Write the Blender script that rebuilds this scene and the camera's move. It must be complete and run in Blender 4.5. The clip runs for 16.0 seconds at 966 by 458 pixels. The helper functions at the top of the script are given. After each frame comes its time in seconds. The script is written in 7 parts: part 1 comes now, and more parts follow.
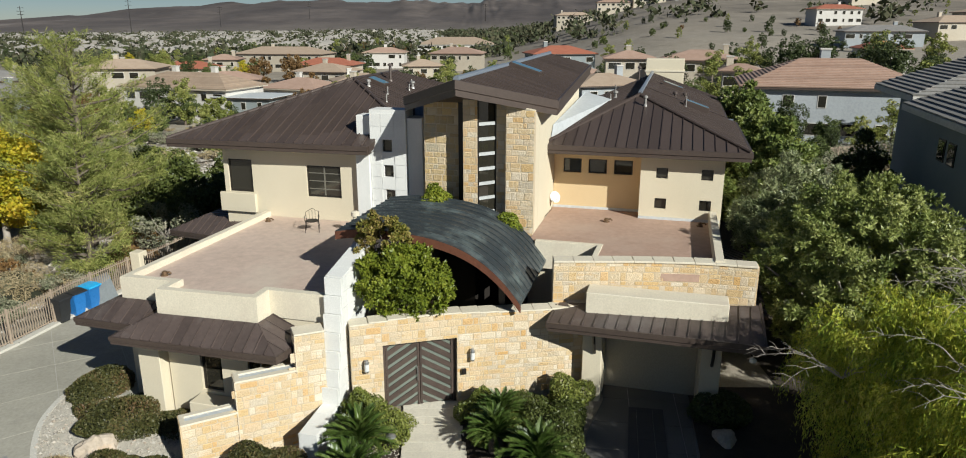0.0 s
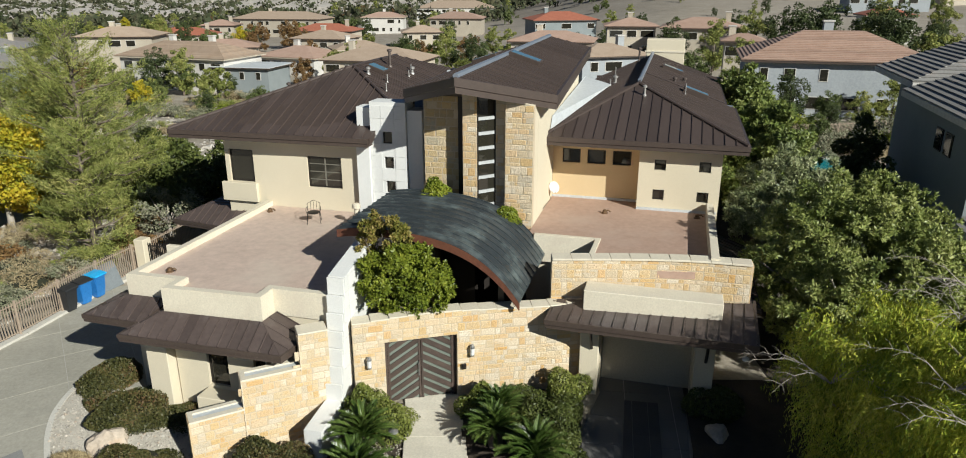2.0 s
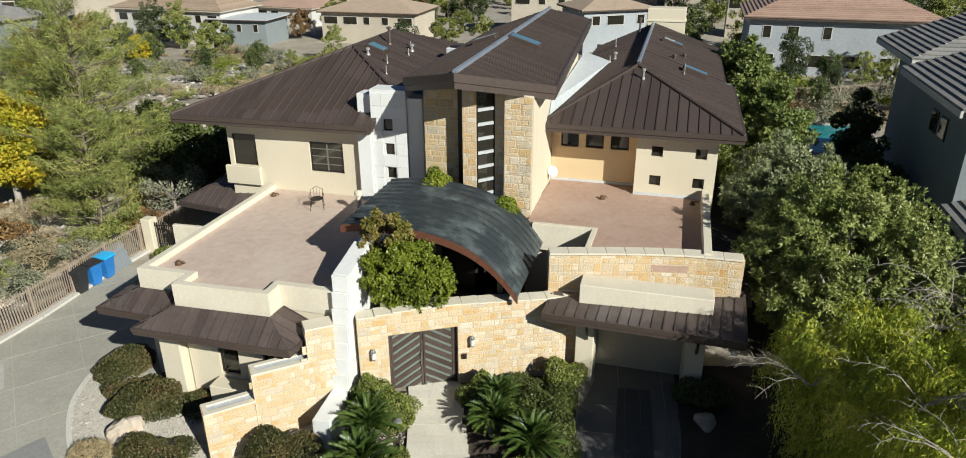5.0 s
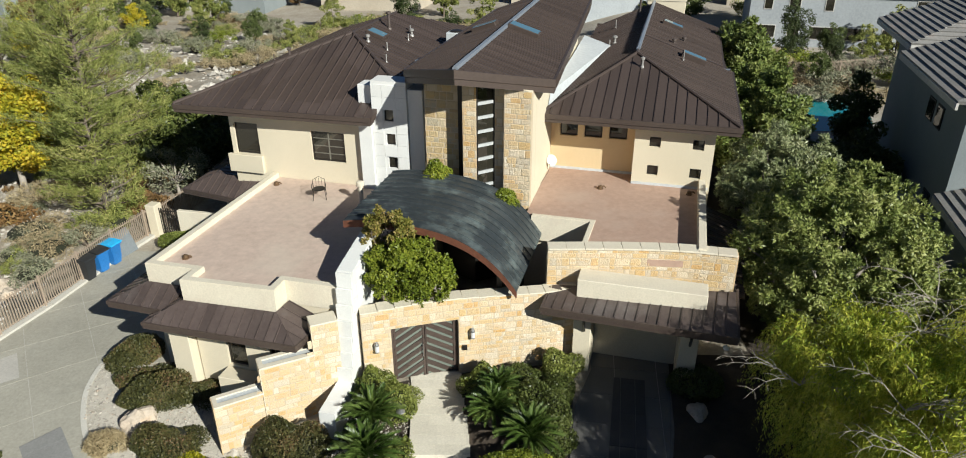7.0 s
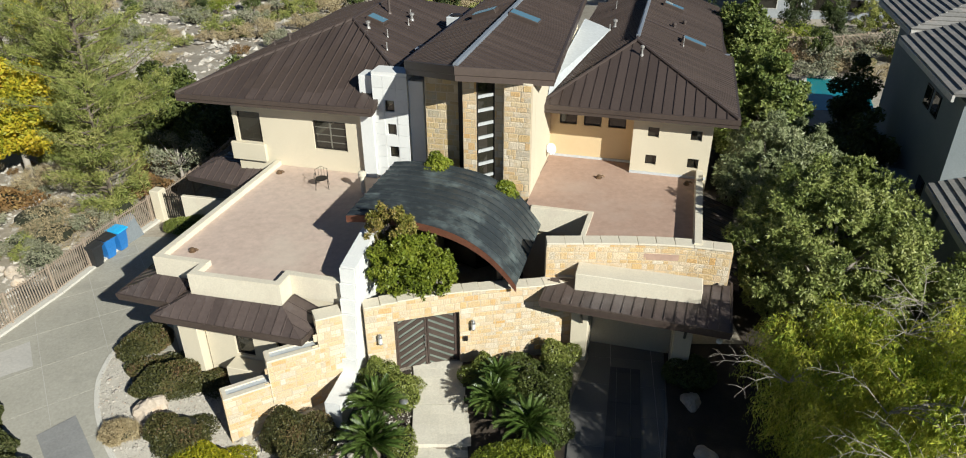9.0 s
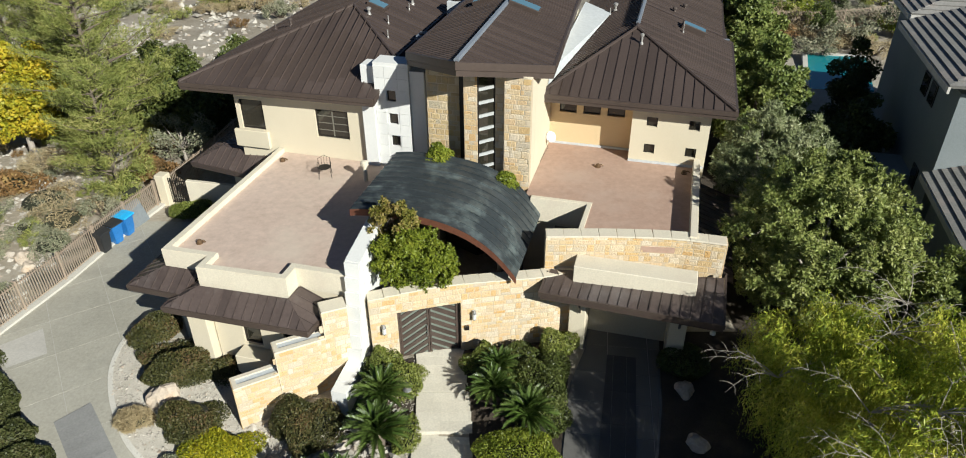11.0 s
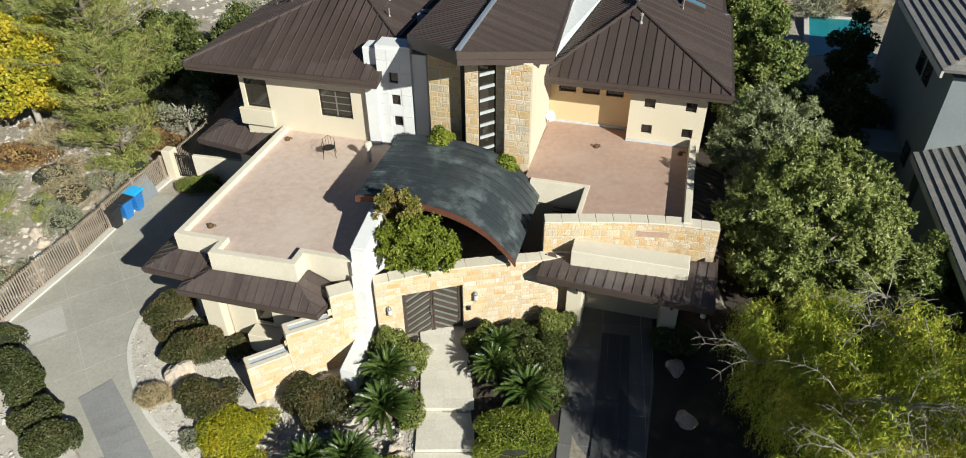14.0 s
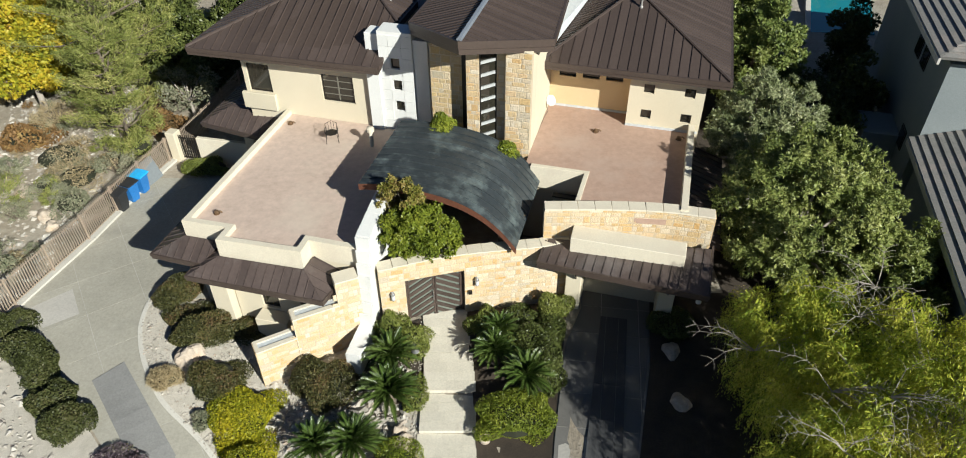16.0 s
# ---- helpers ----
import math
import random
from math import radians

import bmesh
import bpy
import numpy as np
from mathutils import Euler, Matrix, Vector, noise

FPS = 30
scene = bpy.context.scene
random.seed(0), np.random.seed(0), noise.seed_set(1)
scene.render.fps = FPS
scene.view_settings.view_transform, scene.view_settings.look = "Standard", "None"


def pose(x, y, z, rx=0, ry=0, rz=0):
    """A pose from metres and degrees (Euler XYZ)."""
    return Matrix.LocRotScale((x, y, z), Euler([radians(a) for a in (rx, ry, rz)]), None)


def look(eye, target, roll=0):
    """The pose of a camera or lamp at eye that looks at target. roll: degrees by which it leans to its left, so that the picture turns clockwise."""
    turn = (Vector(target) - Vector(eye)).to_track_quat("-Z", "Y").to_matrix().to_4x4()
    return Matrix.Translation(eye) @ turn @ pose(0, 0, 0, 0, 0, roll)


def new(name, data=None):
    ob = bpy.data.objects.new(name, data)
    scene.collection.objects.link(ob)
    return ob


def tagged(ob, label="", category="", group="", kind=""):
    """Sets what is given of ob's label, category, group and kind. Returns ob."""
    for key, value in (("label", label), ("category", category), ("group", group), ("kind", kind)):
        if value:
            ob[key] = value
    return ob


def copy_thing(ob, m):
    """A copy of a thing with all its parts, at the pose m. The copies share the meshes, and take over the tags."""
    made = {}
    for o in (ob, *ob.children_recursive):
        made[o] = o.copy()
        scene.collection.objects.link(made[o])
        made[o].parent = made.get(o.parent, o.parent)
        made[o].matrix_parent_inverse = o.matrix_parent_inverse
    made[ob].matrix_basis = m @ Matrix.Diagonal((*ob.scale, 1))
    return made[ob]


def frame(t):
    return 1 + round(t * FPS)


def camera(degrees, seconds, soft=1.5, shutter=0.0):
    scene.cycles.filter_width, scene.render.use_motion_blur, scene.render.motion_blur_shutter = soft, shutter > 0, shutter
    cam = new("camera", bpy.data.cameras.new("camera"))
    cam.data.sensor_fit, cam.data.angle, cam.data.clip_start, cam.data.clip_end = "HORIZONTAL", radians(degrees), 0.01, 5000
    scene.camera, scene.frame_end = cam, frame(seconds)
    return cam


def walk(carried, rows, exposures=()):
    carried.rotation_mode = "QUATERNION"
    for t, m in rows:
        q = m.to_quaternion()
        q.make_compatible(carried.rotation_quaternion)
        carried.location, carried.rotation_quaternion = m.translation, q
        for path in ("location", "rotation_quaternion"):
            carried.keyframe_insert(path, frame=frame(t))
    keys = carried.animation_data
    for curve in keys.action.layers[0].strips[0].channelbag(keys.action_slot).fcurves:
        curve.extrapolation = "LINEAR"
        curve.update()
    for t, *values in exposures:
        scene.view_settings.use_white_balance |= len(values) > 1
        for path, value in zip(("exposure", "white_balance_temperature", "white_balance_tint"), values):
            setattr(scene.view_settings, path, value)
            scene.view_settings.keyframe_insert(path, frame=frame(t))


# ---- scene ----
cam = camera(67.7, 16.0, soft=1.0)
METRES, EYE, TILT, LEAN, TURN = 9.5, 11.8, -16.0, 0.0, 0.0
ROWS = [
    (0.0, 0.0, 0.0, 0.0, -0.0, 0.0, -0.0),
    (0.5, 0.0005, -0.0085, 0.0293, 0.01, -0.71, 0.0),
    (1.0, 0.0011, -0.017, 0.0587, 0.01, -1.42, 0.01),
    (1.5, 0.0018, -0.0257, 0.0884, 0.01, -2.14, 0.03),
    (2.0, 0.0027, -0.0341, 0.1183, 0.02, -2.86, 0.05),
    (2.5, 0.0037, -0.0425, 0.1485, 0.03, -3.58, 0.07),
    (3.0, 0.0048, -0.051, 0.1788, 0.04, -4.32, 0.08),
    (3.5, 0.0055, -0.0599, 0.2095, 0.04, -5.05, 0.09),
    (4.0, 0.0068, -0.0689, 0.2408, 0.06, -5.8, 0.11),
    (6.5, 0.0097, -0.1151, 0.3992, 0.09, -9.55, 0.24),
    (7.0, 0.0101, -0.1234, 0.4305, 0.09, -10.29, 0.25),
    (7.5, 0.0098, -0.1312, 0.4624, 0.08, -11.04, 0.26),
    (8.0, 0.0108, -0.1386, 0.4934, 0.1, -11.77, 0.27),
    (8.5, 0.0112, -0.1458, 0.5252, 0.11, -12.51, 0.28),
    (9.0, 0.0117, -0.1527, 0.5568, 0.12, -13.25, 0.29),
    (11.5, 0.0094, -0.191, 0.7144, 0.13, -16.93, 0.31),
    (12.0, 0.0087, -0.199, 0.7462, 0.13, -17.67, 0.32),
    (12.5, 0.0093, -0.2067, 0.7782, 0.14, -18.41, 0.33),
    (13.0, 0.0098, -0.214, 0.8074, 0.15, -19.14, 0.33),
    (13.5, 0.0085, -0.2218, 0.8375, 0.13, -19.9, 0.34),
    (14.0, 0.0092, -0.2285, 0.8666, 0.15, -20.63, 0.35),
    (14.5, 0.0088, -0.2353, 0.896, 0.15, -21.38, 0.36),
    (15.0, 0.0075, -0.2415, 0.9232, 0.14, -22.12, 0.38),
    (15.5, 0.0078, -0.2473, 0.9472, 0.17, -22.79, 0.38),
    (16.0, 0.0062, -0.2521, 0.9671, 0.15, -23.33, 0.4),
]
walk(cam, [(t, pose(0, 0, EYE, TILT, LEAN, TURN) @ pose(METRES * x, METRES * y, METRES * z, 90 + pitch, roll, yaw)) for t, x, y, z, yaw, pitch, roll in ROWS], [(0.0, 0.26), (4.0, 0.36), (9.0, 0.45), (16.0, 0.53)])

# ---- world and sun ----
SUN_DIR = Vector((0.551, -0.682, 0.485)).normalized()
world = bpy.data.worlds.new("sky")
scene.world = world
world.use_nodes = True
wt = world.node_tree
sky = wt.nodes.new("ShaderNodeTexSky")
sky.sky_type = "NISHITA"
sky.sun_disc = False
sky.sun_elevation = math.asin(SUN_DIR.z)
sky.sun_rotation = math.atan2(SUN_DIR.x, SUN_DIR.y)
sky.altitude = 2200
sky.dust_density = 0.0
sky.ozone_density = 5.0
wt.links.new(sky.outputs[0], wt.nodes["Background"].inputs[0])
wt.nodes["Background"].inputs[1].default_value = 0.034
sun_data = bpy.data.lights.new("sun", "SUN")
sun_data.energy, sun_data.angle, sun_data.color = 5.0, radians(0.53), (0.955, 0.975, 0.92)
sun = new("sun", sun_data)
sun.matrix_world = look(SUN_DIR * 100, (0, 0, 0))

# ---- materials ----
def material(name, rough=0.8, metal=0.0):
    m = bpy.data.materials.new(name)
    m.use_nodes = True
    b = m.node_tree.nodes["Principled BSDF"]
    b.inputs["Roughness"].default_value = rough
    b.inputs["Metallic"].default_value = metal
    return m, m.node_tree, b


def ramp(nt, fac, stops):
    r = nt.nodes.new("ShaderNodeValToRGB")
    e = r.color_ramp.elements
    while len(e) < len(stops):
        e.new(0.5)
    for k, (p, c) in zip(e, stops):
        k.position, k.color = p, (*c, 1)
    nt.links.new(fac, r.inputs[0])
    return r.outputs[0]


def noise_tex(nt, scale, detail=4, rough=0.6, stretch=None, local=True):
    n = nt.nodes.new("ShaderNodeTexNoise")
    n.inputs["Scale"].default_value, n.inputs["Detail"].default_value, n.inputs["Roughness"].default_value = scale, detail, rough
    if local:
        src = nt.nodes.new("ShaderNodeTexCoord").outputs["Object"]
    else:
        src = nt.nodes.new("ShaderNodeNewGeometry").outputs["Position"]
    if stretch:
        mp = nt.nodes.new("ShaderNodeMapping")
        mp.inputs["Scale"].default_value = stretch
        nt.links.new(src, mp.inputs[0])
        src = mp.outputs[0]
    nt.links.new(src, n.inputs["Vector"])
    return n.outputs[0]


def mix(nt, fac, a, b, kind="MIX"):
    m = nt.nodes.new("ShaderNodeMix")
    m.data_type, m.blend_type = "RGBA", kind
    for k, s in ((0, fac), (6, a), (7, b)):
        if isinstance(s, (int, float)):
            m.inputs[k].default_value = s
        elif isinstance(s, tuple):
            m.inputs[k].default_value = (*s, 1)
        else:
            nt.links.new(s, m.inputs[k])
    return m.outputs[2]


def bump(nt, b, height, strength=0.4, dist=0.02):
    k = nt.nodes.new("ShaderNodeBump")
    k.inputs["Strength"].default_value, k.inputs["Distance"].default_value = strength, dist
    nt.links.new(height, k.inputs["Height"])
    nt.links.new(k.outputs[0], b.inputs["Normal"])


def surface(name, dark, light, rough=0.8, metal=0.0, coarse=0.5, fine=12.0, stain=None, rel=0.3, dist=0.01, local=False, stretch=None, var=0.0):
    """A plain surface with two scales of tone, an optional stain colour and fine relief; var: tone change from piece to piece."""
    m, nt, b = material(name, rough, metal)
    big = noise_tex(nt, coarse, 5, 0.6, stretch, local)
    small = noise_tex(nt, fine, 5, 0.7, None, local)
    c = ramp(nt, big, [(0.3, dark), (0.7, light)])
    c = mix(nt, 0.35, c, ramp(nt, small, [(0.25, tuple(v * 0.55 for v in dark)), (0.75, tuple(min(1, v * 1.25) for v in light))]))
    if stain:
        s = noise_tex(nt, coarse * 0.7, 7, 0.7, stretch, local)
        c = mix(nt, ramp(nt, s, [(0.52, (0, 0, 0)), (0.72, (0.75, 0.75, 0.75))]), c, stain)
    if var:
        oi = nt.nodes.new("ShaderNodeObjectInfo").outputs["Random"]
        c = mix(nt, 1.0, c, ramp(nt, oi, [(0.0, (1 - var,) * 3), (1.0, (1 + var,) * 3)]), "MULTIPLY")
    nt.links.new(c, b.inputs["Base Color"])
    bump(nt, b, small, rel, dist)
    return m


def stone_mat(name, colours, rel=0.7):
    """Split sandstone: each piece takes a tone of its own, with veins and a rough face."""
    m, nt, b = material(name, 0.88)
    oi = nt.nodes.new("ShaderNodeObjectInfo").outputs["Random"]
    ri = nt.nodes.new("ShaderNodeNewGeometry").outputs["Random Per Island"]
    add = nt.nodes.new("ShaderNodeMath")
    add.operation = "ADD"
    nt.links.new(oi, add.inputs[0]), nt.links.new(ri, add.inputs[1])
    fr = nt.nodes.new("ShaderNodeMath")
    fr.operation = "FRACT"
    nt.links.new(add.outputs[0], fr.inputs[0])
    n = len(colours) - 1
    base = ramp(nt, fr.outputs[0], [(i / n, c) for i, c in enumerate(colours)])
    big, small = noise_tex(nt, 2.2, 6, 0.65, (1, 1, 2.5), False), noise_tex(nt, 14, 6, 0.75, None, False)
    c = mix(nt, ramp(nt, big, [(0.52, (0, 0, 0)), (0.70, (0.6, 0.6, 0.6))]), base, (0.60, 0.35, 0.11))
    c = mix(nt, 0.2, c, ramp(nt, small, [(0.25, (0.42, 0.29, 0.15)), (0.6, (0.70, 0.57, 0.38)), (0.85, (0.84, 0.74, 0.57))]), "MIX")
    nt.links.new(c, b.inputs["Base Color"])
    bump(nt, b, small, rel, 0.05)
    return m


def leaf_mat(name, colours, rough=0.5, trans=0.16):
    """Foliage: every leaf takes a tone of its own; light also passes through it."""
    m, nt, b = material(name, rough)
    ri = nt.nodes.new("ShaderNodeNewGeometry").outputs["Random Per Island"]
    big = noise_tex(nt, 0.7, 3, 0.6, None, False)
    n = len(colours) - 1
    mixed = nt.nodes.new("ShaderNodeMath")
    mixed.operation = "MULTIPLY_ADD"
    mixed.inputs[1].default_value = 0.6
    nt.links.new(ri, mixed.inputs[0])
    sub = nt.nodes.new("ShaderNodeMath")
    sub.operation = "MULTIPLY_ADD"
    sub.inputs[1].default_value, sub.inputs[2].default_value = 1.6, -0.6
    nt.links.new(big, sub.inputs[0])
    nt.links.new(sub.outputs[0], mixed.inputs[2])
    c = ramp(nt, mixed.outputs[0], [(i / n, k) for i, k in enumerate(colours)])
    nt.links.new(c, b.inputs["Base Color"])
    b.inputs["Specular IOR Level"].default_value = 0.3
    tr = nt.nodes.new("ShaderNodeBsdfTranslucent")
    nt.links.new(c, tr.inputs[0])
    ms = nt.nodes.new("ShaderNodeMixShader")
    ms.inputs[0].default_value = trans
    nt.links.new(b.outputs[0], ms.inputs[1])
    nt.links.new(tr.outputs[0], ms.inputs[2])
    nt.links.new(ms.outputs[0], nt.nodes["Material Output"].inputs[0])
    return m


def glass_mat(name, tint, rough=0.04):
    m, nt, b = material(name, rough)
    b.inputs["Base Color"].default_value = (*tint, 1)
    b.inputs["Specular IOR Level"].default_value = 0.8
    return m


STUCCO = surface("cream_stucco", (0.62, 0.54, 0.39), (0.68, 0.60, 0.45), 0.9, coarse=0.4, fine=40, rel=0.35, dist=0.006)
STUCCO_WARM = surface("ochre_stucco", (0.62, 0.46, 0.26), (0.68, 0.52, 0.31), 0.9, coarse=0.4, fine=40, rel=0.35, dist=0.006)
WHITE = surface("white_panel", (0.70, 0.69, 0.65), (0.78, 0.77, 0.73), 0.75, coarse=0.6, fine=30, rel=0.2, dist=0.004, var=0.05)
MEMBRANE = surface("white_membrane", (0.50, 0.52, 0.52), (0.58, 0.60, 0.60), 0.6, coarse=0.8, fine=6, stain=(0.5, 0.5, 0.47))
METAL = surface("brown_roof_metal", (0.062, 0.045, 0.038), (0.085, 0.062, 0.052), 0.42, 0.0, coarse=0.25, fine=9, rel=0.08, dist=0.004, var=0.16)
METAL_WORN = surface("worn_brown_roof_metal", (0.07, 0.05, 0.044), (0.10, 0.075, 0.065), 0.45, 0.0, coarse=0.5, fine=7, stain=(0.17, 0.15, 0.14), rel=0.1, dist=0.004, var=0.15)
FASCIA = surface("brown_fascia", (0.060, 0.042, 0.034), (0.08, 0.058, 0.047), 0.45, coarse=0.4, fine=8, rel=0.08, dist=0.003)
ARCH = surface("patinated_dark_metal", (0.028, 0.036, 0.040), (0.065, 0.075, 0.078), 0.42, 0.2, coarse=0.9, fine=7, stain=(0.21, 0.255, 0.245), rel=0.12, dist=0.006, var=0.18)
RUST = surface("rusty_soffit", (0.10, 0.035, 0.02), (0.20, 0.075, 0.04), 0.7, 0.2, coarse=1.5, fine=10)
TERRACE = surface("pink_terrace_coating", (0.52, 0.392, 0.312), (0.60, 0.465, 0.38), 0.72, coarse=0.35, fine=3.5, stain=(0.60, 0.50, 0.40), rel=0.12, dist=0.006)
DECK = surface("rosy_deck_coating", (0.39, 0.255, 0.19), (0.46, 0.315, 0.24), 0.72, coarse=0.45, fine=3.5, stain=(0.46, 0.34, 0.27), rel=0.12, dist=0.006)
CAP = surface("parapet_cap", (0.64, 0.57, 0.44), (0.72, 0.65, 0.51), 0.85, coarse=0.9, fine=20, stain=(0.60, 0.51, 0.40))
DARK = surface("dark_bronze", (0.020, 0.016, 0.013), (0.032, 0.026, 0.022), 0.45, 0.3, coarse=2, fine=20)
BARGREY = surface("olive_grey_window_bar", (0.17, 0.16, 0.13), (0.23, 0.215, 0.175), 0.5, 0.2)
GLASS = glass_mat("dark_window_glass", (0.024, 0.022, 0.016))
SKYGLASS = glass_mat("skylight_glass", (0.10, 0.20, 0.26), 0.08)
STONE = stone_mat("golden_sandstone", [(0.62, 0.51, 0.36), (0.60, 0.40, 0.17), (0.68, 0.60, 0.47), (0.58, 0.32, 0.09), (0.66, 0.57, 0.44), (0.50, 0.43, 0.33), (0.62, 0.46, 0.25), (0.70, 0.63, 0.51), (0.55, 0.36, 0.15), (0.60, 0.50, 0.37)])
STONE_GREY = stone_mat("weathered_sandstone", [(0.50, 0.38, 0.20), (0.40, 0.27, 0.12), (0.58, 0.49, 0.34), (0.36, 0.27, 0.14), (0.60, 0.42, 0.18), (0.38, 0.34, 0.25), (0.48, 0.33, 0.13)])
MORTAR = surface("mortar", (0.50, 0.40, 0.27), (0.58, 0.47, 0.33), 0.95, coarse=2, fine=25)
CONCRETE = surface("driveway_concrete", (0.31, 0.29, 0.235), (0.40, 0.375, 0.31), 0.9, coarse=0.35, fine=9, stain=(0.25, 0.235, 0.195), rel=0.45, dist=0.012, var=0.03)
# Garage driveway concrete: the tree shade over it is put into this colour.
SHADE_DRIVE = surface("shade_darkened_aggregate", (0.12, 0.115, 0.105), (0.18, 0.17, 0.155), 0.9, coarse=0.5, fine=22, rel=0.5, dist=0.01, var=0.07)
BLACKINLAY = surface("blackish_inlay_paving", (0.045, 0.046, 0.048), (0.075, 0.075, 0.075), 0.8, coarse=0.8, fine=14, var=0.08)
ASPHALT = surface("grey_inlay_paving", (0.19, 0.185, 0.175), (0.26, 0.255, 0.24), 0.85, coarse=0.8, fine=14, var=0.06)
PAVER = surface("cream_limestone_paver", (0.57, 0.52, 0.42), (0.66, 0.61, 0.50), 0.8, coarse=1.2, fine=15, rel=0.25, dist=0.006, var=0.05)
KERB = surface("pale_kerb", (0.50, 0.47, 0.41), (0.60, 0.57, 0.50), 0.9, coarse=1, fine=20)
EARTH = surface("dry_ground", (0.19, 0.15, 0.105), (0.32, 0.27, 0.205), 0.95, coarse=0.12, fine=2.2, stain=(0.40, 0.36, 0.30), rel=0.7, dist=0.08)
GRAVEL = surface("pale_gravel", (0.40, 0.36, 0.29), (0.58, 0.53, 0.45), 0.95, coarse=2.0, fine=24, rel=0.8, dist=0.03)
# Mulch of the planting beds; also the painted shade under the right-hand trees.
MULCH_SHADE = surface("dark_mulch_and_shade", (0.030, 0.023, 0.016), (0.075, 0.055, 0.038), 0.95, coarse=1.2, fine=16, rel=0.8, dist=0.03)
ROCK = surface("garden_boulder_stone", (0.38, 0.30, 0.22), (0.54, 0.46, 0.37), 0.9, coarse=1.4, fine=7, stain=(0.55, 0.34, 0.18), rel=0.6, dist=0.03, local=True)
BARK = surface("bark", (0.10, 0.075, 0.055), (0.20, 0.16, 0.12), 0.95, coarse=2, fine=12, rel=0.8, dist=0.02, local=True)
PALEBARK = surface("pale_bark", (0.28, 0.24, 0.20), (0.42, 0.37, 0.31), 0.9, coarse=2, fine=12, local=True)
IRON = surface("tan_painted_iron", (0.34, 0.26, 0.19), (0.42, 0.33, 0.25), 0.6, 0.1, coarse=2, fine=20, local=True)

# ---- building helpers ----
HOUSE = pose(-0.92, 25.0, 0, 0, 0, -15)


def link(name, bm, mat, parent=None, label="", smooth=False, m=None):
    me = bpy.data.meshes.new(name)
    bm.normal_update()
    bm.to_mesh(me)
    bm.free()
    me.materials.append(mat)
    if smooth:
        me.shade_smooth()
    ob = new(name, me)
    if parent:
        ob.parent = parent
    if m is not None:
        ob.matrix_basis = m
    if label:
        ob["label"] = label
    return ob


def part(name, bm, mat, parent, label="", smooth=False):
    return link(name, bm, mat, parent, label, smooth)


def thing(name, label, category, m=None, group="", kind=""):
    ob = new(name)
    ob.empty_display_size = 0.2
    if m is not None:
        ob.matrix_basis = m
    return tagged(ob, label, category, group, kind)


def box(x0, x1, y0, y1, z0, z1, bevel=0.0, bm=None):
    own = bmesh.new()
    v = [own.verts.new((x, y, z)) for z in (z0, z1) for x, y in ((x0, y0), (x1, y0), (x1, y1), (x0, y1))]
    for f in ((3, 2, 1, 0), (4, 5, 6, 7), (0, 1, 5, 4), (1, 2, 6, 5), (2, 3, 7, 6), (3, 0, 4, 7)):
        own.faces.new([v[i] for i in f])
    if bevel:
        bmesh.ops.bevel(own, geom=own.edges[:], offset=bevel, segments=1, affect="EDGES")
    if bm is None:
        return own
    me = bpy.data.meshes.new("tmp")
    own.to_mesh(me)
    own.free()
    bm.from_mesh(me)
    bpy.data.meshes.remove(me)
    return bm


def prism(points, z0, z1, bevel=0.0):
    """An upright prism over a plan; z0, z1: numbers, or functions of x, y. Plan anticlockwise."""
    bm = bmesh.new()
    lo = [bm.verts.new((x, y, z0(x, y) if callable(z0) else z0)) for x, y in points]
    hi = [bm.verts.new((x, y, z1(x, y) if callable(z1) else z1)) for x, y in points]
    n = len(points)
    bm.faces.new(lo[::-1]), bm.faces.new(hi)
    for i in range(n):
        bm.faces.new((lo[i], lo[(i + 1) % n], hi[(i + 1) % n], hi[i]))
    bmesh.ops.recalc_face_normals(bm, faces=bm.faces[:])
    if bevel:
        bmesh.ops.bevel(bm, geom=bm.edges[:], offset=bevel, segments=1, affect="EDGES")
    return bm


def slab(points, thick):
    """A slab under a flat polygon in space."""
    p = [Vector(q) for q in points]
    n = (p[1] - p[0]).cross(p[2] - p[0]).normalized()
    if n.z < 0:
        p.reverse()
        n = -n
    bm = bmesh.new()
    hi = [bm.verts.new(q) for q in p]
    lo = [bm.verts.new(q - n * thick) for q in p]
    k = len(p)
    bm.faces.new(hi), bm.faces.new(lo[::-1])
    for i in range(k):
        bm.faces.new((lo[i], lo[(i + 1) % k], hi[(i + 1) % k], hi[i]))
    return bm


def tube(points, r, sides=6, bm=None):
    """A round bar along points; r: number or one radius a point."""
    bm = bm or bmesh.new()
    pts = [Vector(p) for p in points]
    rings = []
    for i, p in enumerate(pts):
        d = (pts[min(i + 1, len(pts) - 1)] - pts[max(i - 1, 0)]).normalized()
        a = d.orthogonal().normalized()
        b = d.cross(a)
        rr = r[i] if isinstance(r, (list, tuple)) else r
        rings.append([bm.verts.new(p + (a * math.cos(2 * math.pi * k / sides) + b * math.sin(2 * math.pi * k / sides)) * rr) for k in range(sides)])
    for q, s in zip(rings, rings[1:]):
        for k in range(sides):
            bm.faces.new((q[k], q[(k + 1) % sides], s[(k + 1) % sides], s[k]))
    bm.faces.new(rings[0][::-1]), bm.faces.new(rings[-1])
    return bm


